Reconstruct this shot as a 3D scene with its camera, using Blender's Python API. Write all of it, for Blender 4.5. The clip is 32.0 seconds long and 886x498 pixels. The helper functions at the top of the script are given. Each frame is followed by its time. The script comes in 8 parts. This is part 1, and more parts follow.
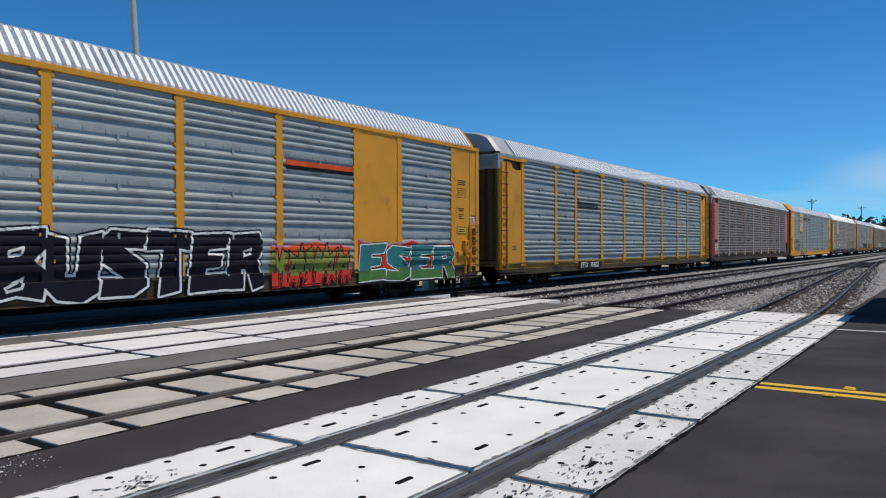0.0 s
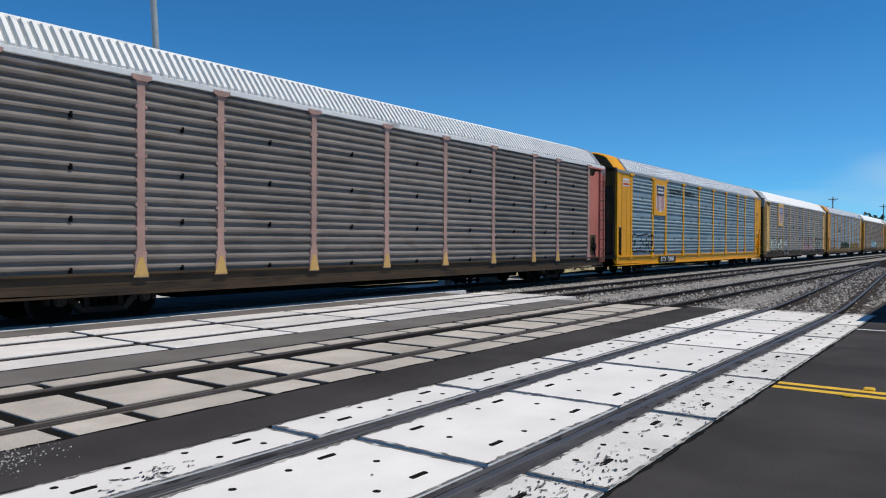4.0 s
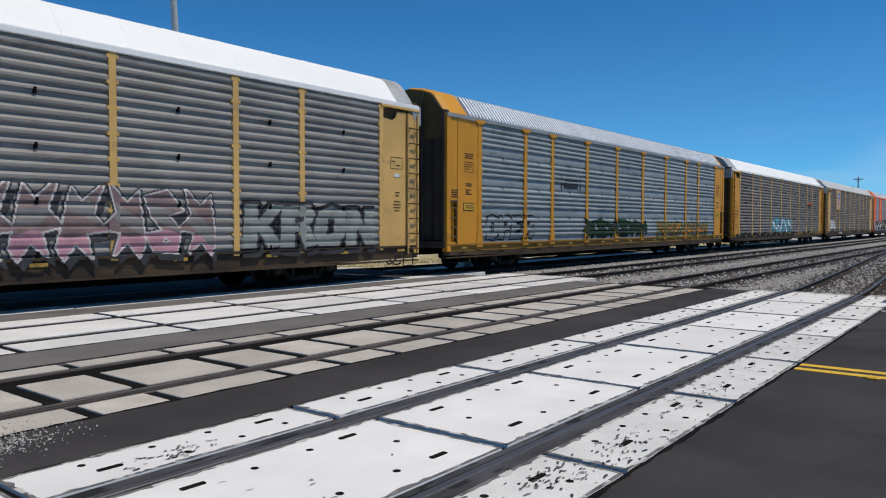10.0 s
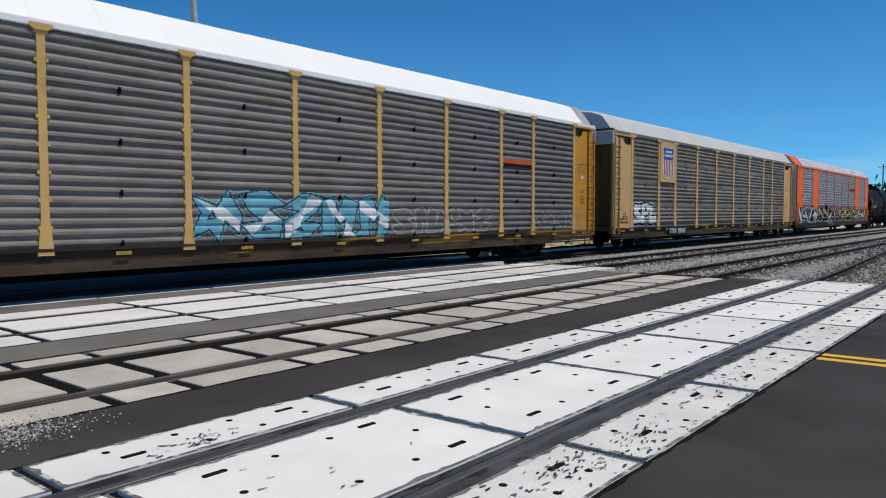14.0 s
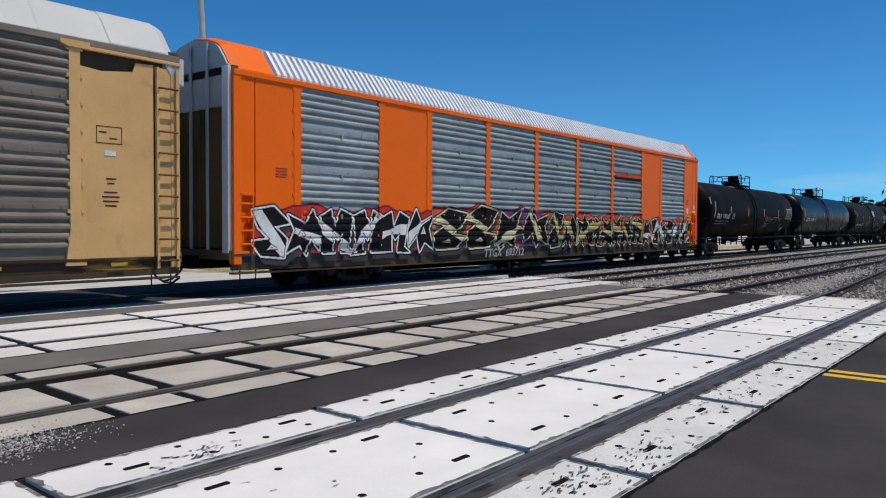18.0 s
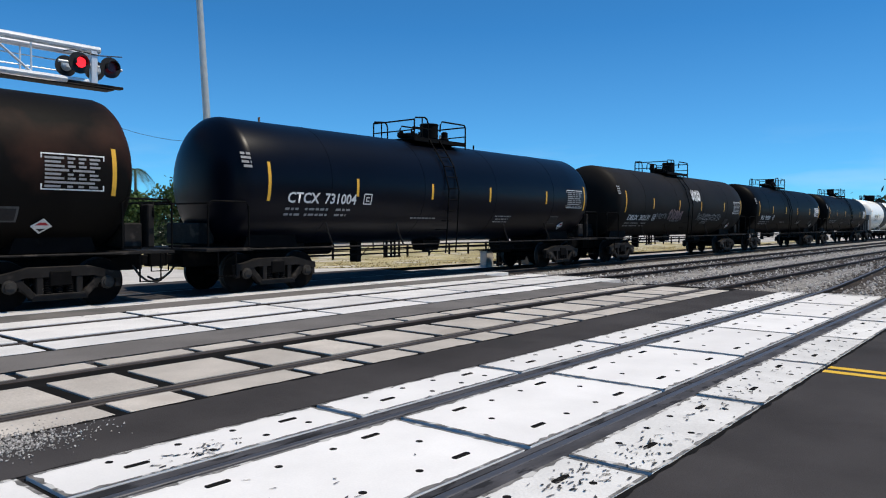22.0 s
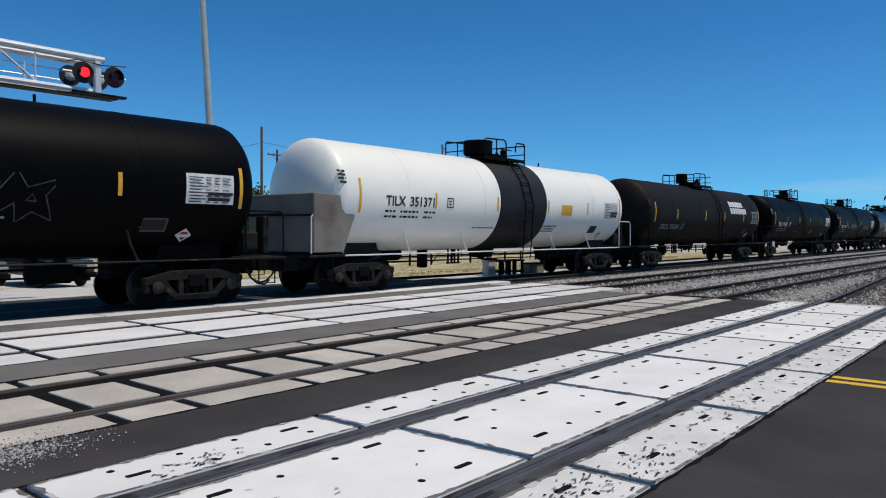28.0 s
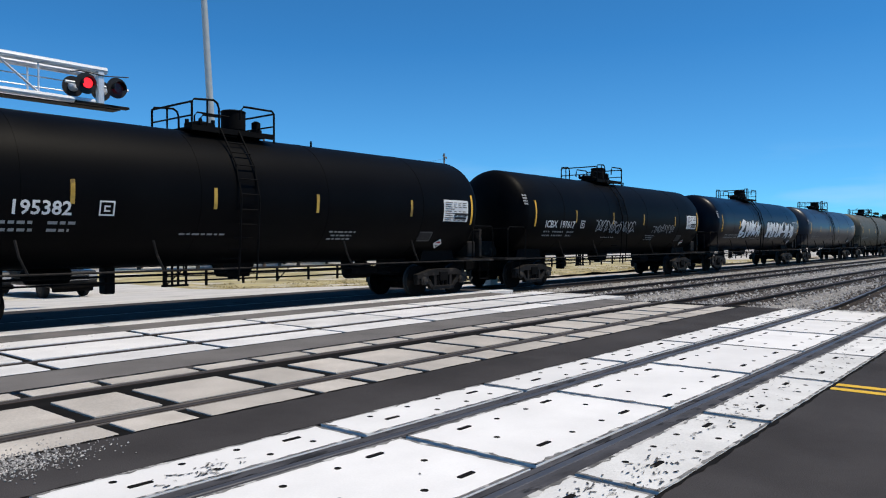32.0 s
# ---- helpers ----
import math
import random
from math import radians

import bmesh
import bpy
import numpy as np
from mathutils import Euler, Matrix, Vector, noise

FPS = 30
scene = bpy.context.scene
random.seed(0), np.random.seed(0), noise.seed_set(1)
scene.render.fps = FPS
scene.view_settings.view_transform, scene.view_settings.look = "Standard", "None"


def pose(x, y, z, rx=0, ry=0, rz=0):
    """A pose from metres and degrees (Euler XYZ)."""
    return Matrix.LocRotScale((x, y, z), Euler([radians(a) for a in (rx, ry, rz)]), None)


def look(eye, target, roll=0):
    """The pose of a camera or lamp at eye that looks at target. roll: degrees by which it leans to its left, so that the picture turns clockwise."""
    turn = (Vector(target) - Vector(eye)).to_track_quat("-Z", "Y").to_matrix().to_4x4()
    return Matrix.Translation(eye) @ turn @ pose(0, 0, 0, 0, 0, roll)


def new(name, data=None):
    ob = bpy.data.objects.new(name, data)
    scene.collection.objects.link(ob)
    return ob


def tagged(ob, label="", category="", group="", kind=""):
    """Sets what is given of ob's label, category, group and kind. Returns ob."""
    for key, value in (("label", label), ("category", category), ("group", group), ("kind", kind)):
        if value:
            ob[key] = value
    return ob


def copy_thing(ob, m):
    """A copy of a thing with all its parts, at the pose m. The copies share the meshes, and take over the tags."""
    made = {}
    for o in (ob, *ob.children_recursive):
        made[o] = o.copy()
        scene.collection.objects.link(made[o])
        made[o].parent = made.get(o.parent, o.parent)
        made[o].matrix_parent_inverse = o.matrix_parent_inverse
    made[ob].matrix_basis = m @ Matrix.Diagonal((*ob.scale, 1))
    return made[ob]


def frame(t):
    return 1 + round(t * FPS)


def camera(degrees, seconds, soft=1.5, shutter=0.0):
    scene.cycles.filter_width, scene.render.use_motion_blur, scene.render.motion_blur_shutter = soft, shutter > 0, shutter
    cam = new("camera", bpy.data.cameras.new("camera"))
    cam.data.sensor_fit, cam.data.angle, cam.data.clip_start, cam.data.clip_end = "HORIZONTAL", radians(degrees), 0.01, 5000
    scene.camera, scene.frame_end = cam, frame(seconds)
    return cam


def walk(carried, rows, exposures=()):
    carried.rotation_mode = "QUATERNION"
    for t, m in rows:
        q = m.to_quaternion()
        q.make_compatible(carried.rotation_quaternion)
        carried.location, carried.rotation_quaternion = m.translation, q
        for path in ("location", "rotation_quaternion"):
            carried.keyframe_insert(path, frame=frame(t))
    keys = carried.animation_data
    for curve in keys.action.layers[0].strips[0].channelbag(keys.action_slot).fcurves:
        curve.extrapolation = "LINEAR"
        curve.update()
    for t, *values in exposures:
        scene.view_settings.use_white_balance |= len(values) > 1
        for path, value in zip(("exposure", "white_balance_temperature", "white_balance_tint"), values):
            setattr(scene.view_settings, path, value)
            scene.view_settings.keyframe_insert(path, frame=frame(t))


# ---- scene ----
# Camera: held in the hand at the roadside, turning only.
EYE_Z = 1.625
TURNS = [
    (0, -0.23, 0.19, -55.11), (0.5, -0.12, -0.14, -55.59), (1, 0.03, -0.38, -55.46), (1.5, 0.25, -0.20, -55.29),
    (2, 0.03, -0.34, -55.10), (2.5, -0.17, -0.13, -54.91), (3, -0.18, -0.23, -54.37), (3.5, -0.65, -0.33, -54.19),
    (5.5, 0.04, -0.26, -52.68), (6, -0.03, 0.01, -53.05), (6.5, -0.14, -0.01, -53.04), (7, -0.28, 0.03, -52.89),
    (7.5, -0.49, -0.10, -52.81), (8, -0.31, -0.05, -52.71), (8.5, -0.96, -0.09, -52.32), (9, -1.59, -0.16, -52.16),
    (9.5, -2.00, -0.16, -52.70), (10, -1.99, -0.13, -52.38), (10.5, -2.05, 0.02, -51.90), (11, -2.05, -0.01, -51.88),
    (11.5, -2.13, -0.15, -51.97), (12, -2.15, -0.22, -51.82), (12.5, -2.04, -0.24, -50.93), (13, -2.40, -0.20, -50.76),
    (13.5, -2.86, 0.09, -50.93), (15.5, -2.18, -0.21, -51.16), (16, -2.06, -0.22, -51.14), (16.5, -2.06, -0.19, -51.06),
    (17, -2.14, -0.40, -50.98), (17.5, -1.97, -0.25, -50.59), (18, -1.78, -0.29, -50.58), (18.5, -1.52, -0.41, -50.27),
    (19, -1.60, -0.50, -50.17), (19.5, -2.35, 0.00, -49.93), (20, -2.13, -0.08, -50.75), (20.5, -2.17, -0.14, -50.63),
    (21, -1.94, -0.11, -50.61), (21.5, -2.09, -0.09, -50.51), (22, -1.97, -0.16, -50.60), (22.5, -2.08, -0.36, -50.88),
    (23, -2.17, 0.02, -50.55), (23.5, -1.96, -0.11, -49.81), (24, -1.61, -0.03, -50.34), (24.5, -1.36, -0.09, -50.26),
    (25, -1.11, -0.23, -50.16), (25.5, -1.55, -0.49, -50.44), (27.5, -1.16, 0.13, -51.10), (28, -1.27, -0.18, -50.43),
    (28.5, -1.53, -0.07, -50.21), (29, -1.72, 0.20, -50.32), (29.5, -1.52, 0.52, -50.46), (30, -1.97, 0.36, -50.86),
    (30.5, -1.52, 0.49, -50.93), (31, -1.22, 0.67, -50.27), (31.5, -1.33, 0.45, -50.11), (32, -0.60, 0.05, -50.27)]
cam = camera(61.65, 32.0, soft=1.1)
EXPOSURES = [(0, -0.08), (8, -0.08), (10, -0.18), (13, -0.14), (20, -0.12), (20.8, 0.12), (25.5, 0.14), (27.5, -0.06), (28, -0.15), (29, -0.36), (30, 0.0), (31, 0.1), (32, 0.14)]
walk(cam, [(t, pose(0, 0, EYE_Z, 90 + tilt, lean, turn)) for t, tilt, lean, turn in TURNS], EXPOSURES)

# Daylight: a high sun from the near side of the tracks, clear sky with thin low cloud.
SUN_ELEVATION, SUN_AZIMUTH = 66.0, -60.0
sun_way = Vector((math.cos(radians(SUN_ELEVATION)) * math.cos(radians(SUN_AZIMUTH)),
                  math.cos(radians(SUN_ELEVATION)) * math.sin(radians(SUN_AZIMUTH)), math.sin(radians(SUN_ELEVATION))))
sun = new("sun", bpy.data.lights.new("sun", "SUN"))
sun.data.energy, sun.data.angle, sun.data.color = 3.6, radians(0.6), (1.0, 0.905, 0.75)
sun.matrix_basis = look(sun_way * 100, (0, 0, 0))

world = bpy.data.worlds.new("world")
scene.world = world
world.use_nodes = True
wt = world.node_tree
wt.nodes.clear()


def link(tree, a, i, b, o):
    tree.links.new(b.outputs[o], a.inputs[i])


sky = wt.nodes.new("ShaderNodeTexSky")
sky.sky_type, sky.sun_disc = "NISHITA", False
sky.sun_elevation, sky.sun_rotation = radians(SUN_ELEVATION), radians(90 - SUN_AZIMUTH)
sky.air_density, sky.dust_density, sky.ozone_density = 0.6, 0.0, 9.0
sky.altitude = 800
wb = wt.nodes.new("ShaderNodeBackground")
wb.inputs["Strength"].default_value = 0.111
tint = wt.nodes.new("ShaderNodeMix")
tint.data_type, tint.blend_type = "RGBA", "MULTIPLY"
tint.inputs[0].default_value = 1.0
tint.inputs[7].default_value = (0.46, 1.20, 1.33, 1)
wo = wt.nodes.new("ShaderNodeOutputWorld")
tc = wt.nodes.new("ShaderNodeTexCoord")
mp = wt.nodes.new("ShaderNodeMapping")
mp.inputs["Scale"].default_value = (3.0, 3.0, 18.0)
cn = wt.nodes.new("ShaderNodeTexNoise")
cn.inputs["Scale"].default_value, cn.inputs["Detail"].default_value = 1.6, 7.0
cr = wt.nodes.new("ShaderNodeMapRange")
cr.inputs["From Min"].default_value, cr.inputs["From Max"].default_value = 0.50, 0.74
sx = wt.nodes.new("ShaderNodeSeparateXYZ")
low = wt.nodes.new("ShaderNodeMapRange")
low.inputs["From Min"].default_value, low.inputs["From Max"].default_value = 0.13, 0.03
mul = wt.nodes.new("ShaderNodeMath")
mul.operation = "MULTIPLY"
mx = wt.nodes.new("ShaderNodeMix")
mx.data_type = "RGBA"
mx.inputs[7].default_value = (5.2, 6.6, 7.6, 1)
link(wt, mp, "Vector", tc, "Generated")
link(wt, cn, "Vector", mp, "Vector")
link(wt, cr, "Value", cn, "Fac")
link(wt, sx, "Vector", tc, "Generated")
link(wt, low, "Value", sx, "Z")
wt.links.new(cr.outputs[0], mul.inputs[0])
wt.links.new(low.outputs[0], mul.inputs[1])
# Two low banks of cloud, (azimuth from the tracks' normal, elevation, half width, weight), over a faint haze.
spread = wt.nodes.new("ShaderNodeVectorMath")
spread.operation = "MULTIPLY"
spread.inputs[1].default_value = (1.0, 1.0, 3.2)
wt.links.new(tc.outputs["Generated"], spread.inputs[0])
total = mul.outputs[0]
haze = wt.nodes.new("ShaderNodeMath")
haze.operation = "MULTIPLY"
haze.inputs[1].default_value = 0.35
wt.links.new(total, haze.inputs[0])
total = haze.outputs[0]
for azimuth, elevation, half, weight in ((88.0, 4.6, 0.12, 0.42), (19.5, 6.4, 0.10, 1.0), (112.0, 9.0, 0.3, 0.8), (-30.0, 8.0, 0.25, 0.8), (200.0, 10.0, 0.4, 0.8)):
    a, e = radians(azimuth), radians(elevation)
    off = wt.nodes.new("ShaderNodeVectorMath")
    off.operation = "DISTANCE"
    off.inputs[1].default_value = (math.sin(a) * math.cos(e), math.cos(a) * math.cos(e), 3.2 * math.sin(e))
    wt.links.new(spread.outputs[0], off.inputs[0])
    bank = wt.nodes.new("ShaderNodeMapRange")
    bank.inputs["From Min"].default_value, bank.inputs["From Max"].default_value = half, half * 0.35
    bank.inputs["To Max"].default_value = weight
    wt.links.new(off.outputs["Value"], bank.inputs[0])
    puff = wt.nodes.new("ShaderNodeMapRange")
    puff.inputs["From Min"].default_value, puff.inputs["From Max"].default_value = 0.40, 0.60
    wt.links.new(cn.outputs[0], puff.inputs[0])
    both = wt.nodes.new("ShaderNodeMath")
    both.operation = "MULTIPLY"
    wt.links.new(bank.outputs[0], both.inputs[0])
    wt.links.new(puff.outputs[0], both.inputs[1])
    most = wt.nodes.new("ShaderNodeMath")
    most.operation = "MAXIMUM"
    wt.links.new(total, most.inputs[0])
    wt.links.new(both.outputs[0], most.inputs[1])
    total = most.outputs[0]
wt.links.new(total, mx.inputs[0])
wt.links.new(sky.outputs[0], tint.inputs[6])
# Thin haze towards the horizon.
veil = wt.nodes.new("ShaderNodeMapRange")
veil.inputs["From Min"].default_value, veil.inputs["From Max"].default_value, veil.inputs["To Max"].default_value = 0.25, 0.0, 0.27
wt.links.new(sx.outputs["Z"], veil.inputs[0])
hazy = wt.nodes.new("ShaderNodeMix")
hazy.data_type = "RGBA"
hazy.inputs[7].default_value = (2.0, 3.7, 4.9, 1)
wt.links.new(veil.outputs[0], hazy.inputs[0])
wt.links.new(tint.outputs[2], hazy.inputs[6])
wt.links.new(hazy.outputs[2], mx.inputs[6])
wt.links.new(mx.outputs[2], wb.inputs["Color"])
wt.links.new(wb.outputs[0], wo.inputs["Surface"])
scene.view_settings.exposure = 0.0


# ---- materials ----
def mat(name, color, rough=0.7, spec=0.35, metal=0.0, vary=0.25, scale=3.0, grain=60.0, bump=0.15, stain=None, stain_at=0.6,
        stain_scale=0.8, stretch=(1, 1, 1), island=0.0, each=0.0, emit=0.0, coat=0.0, bump_d=0.01, rvar=0.1, fleck=0.6, stain_w=0.12):
    """A painted or mineral surface: colour with broad and fine variation, patches of stain, fine relief."""
    m = bpy.data.materials.new(name)
    m.use_nodes = True
    t = m.node_tree
    b = t.nodes["Principled BSDF"]
    co = t.nodes.new("ShaderNodeTexCoord")
    mpn = t.nodes.new("ShaderNodeMapping")
    mpn.inputs["Scale"].default_value = stretch
    t.links.new(co.outputs["Object"], mpn.inputs["Vector"])
    own = t.nodes.new("ShaderNodeObjectInfo")
    far_off = t.nodes.new("ShaderNodeMath")
    far_off.operation = "MULTIPLY"
    far_off.inputs[1].default_value = 57.0
    t.links.new(own.outputs["Random"], far_off.inputs[0])
    t.links.new(far_off.outputs[0], mpn.inputs["Location"])

    def noisy(s, d=4.0):
        n = t.nodes.new("ShaderNodeTexNoise")
        n.inputs["Scale"].default_value, n.inputs["Detail"].default_value = s, d
        t.links.new(mpn.outputs[0], n.inputs["Vector"])
        return n.outputs["Fac"]

    def blend(kind, fac, a, c):
        x = t.nodes.new("ShaderNodeMix")
        x.data_type, x.blend_type = "RGBA", kind
        for sock, v in ((x.inputs[0], fac), (x.inputs[6], a), (x.inputs[7], c)):
            if hasattr(v, "is_linked"):
                t.links.new(v, sock)
            else:
                sock.default_value = v
        return x.outputs[2]

    def ranged(v, a, c, lo, hi):
        r = t.nodes.new("ShaderNodeMapRange")
        for k, q in zip(("From Min", "From Max", "To Min", "To Max"), (a, c, lo, hi)):
            r.inputs[k].default_value = q
        t.links.new(v, r.inputs[0])
        return r.outputs[0]

    big, fine = noisy(scale), noisy(grain, 3.0)
    dark = tuple(c * (1 - vary) for c in color) + (1,)
    lite = tuple(min(1, c * (1 + vary * 0.6)) for c in color) + (1,)
    col = blend("MIX", ranged(big, 0.3, 0.7, 0, 1), dark, lite)
    col = blend("MULTIPLY", fleck, col, blend("MIX", ranged(fine, 0.3, 0.7, 0, 1), (0.72, 0.72, 0.72, 1), (1.1, 1.1, 1.1, 1)))
    if stain:
        col = blend("MIX", ranged(noisy(stain_scale, 8.0), stain_at, stain_at + stain_w, 0, 0.85), col, tuple(stain) + (1,))
    if each:
        oi = t.nodes.new("ShaderNodeObjectInfo")
        col = blend("MULTIPLY", 1.0, col, blend("MIX", oi.outputs["Random"], (1 - each,) * 3 + (1,), (1 + each * 0.5,) * 3 + (1,)))
    if island:
        gi = t.nodes.new("ShaderNodeNewGeometry")
        col = blend("MULTIPLY", 1.0, col, blend("MIX", gi.outputs["Random Per Island"], (1 - island,) * 3 + (1,), (1 + island,) * 3 + (1,)))
    t.links.new(col, b.inputs["Base Color"])
    b.inputs["Roughness"].default_value, b.inputs["Metallic"].default_value = rough, metal
    t.links.new(ranged(fine, 0.3, 0.7, max(0, rough - rvar), min(1, rough + rvar)), b.inputs["Roughness"])
    b.inputs["Coat Weight"].default_value, b.inputs["Specular IOR Level"].default_value = coat, spec
    if bump:
        bp = t.nodes.new("ShaderNodeBump")
        bp.inputs["Strength"].default_value, bp.inputs["Distance"].default_value = bump, bump_d
        t.links.new(fine, bp.inputs["Height"])
        t.links.new(bp.outputs[0], b.inputs["Normal"])
    if emit:
        b.inputs["Emission Color"].default_value = tuple(color) + (1,)
        b.inputs["Emission Strength"].default_value = emit
    return m


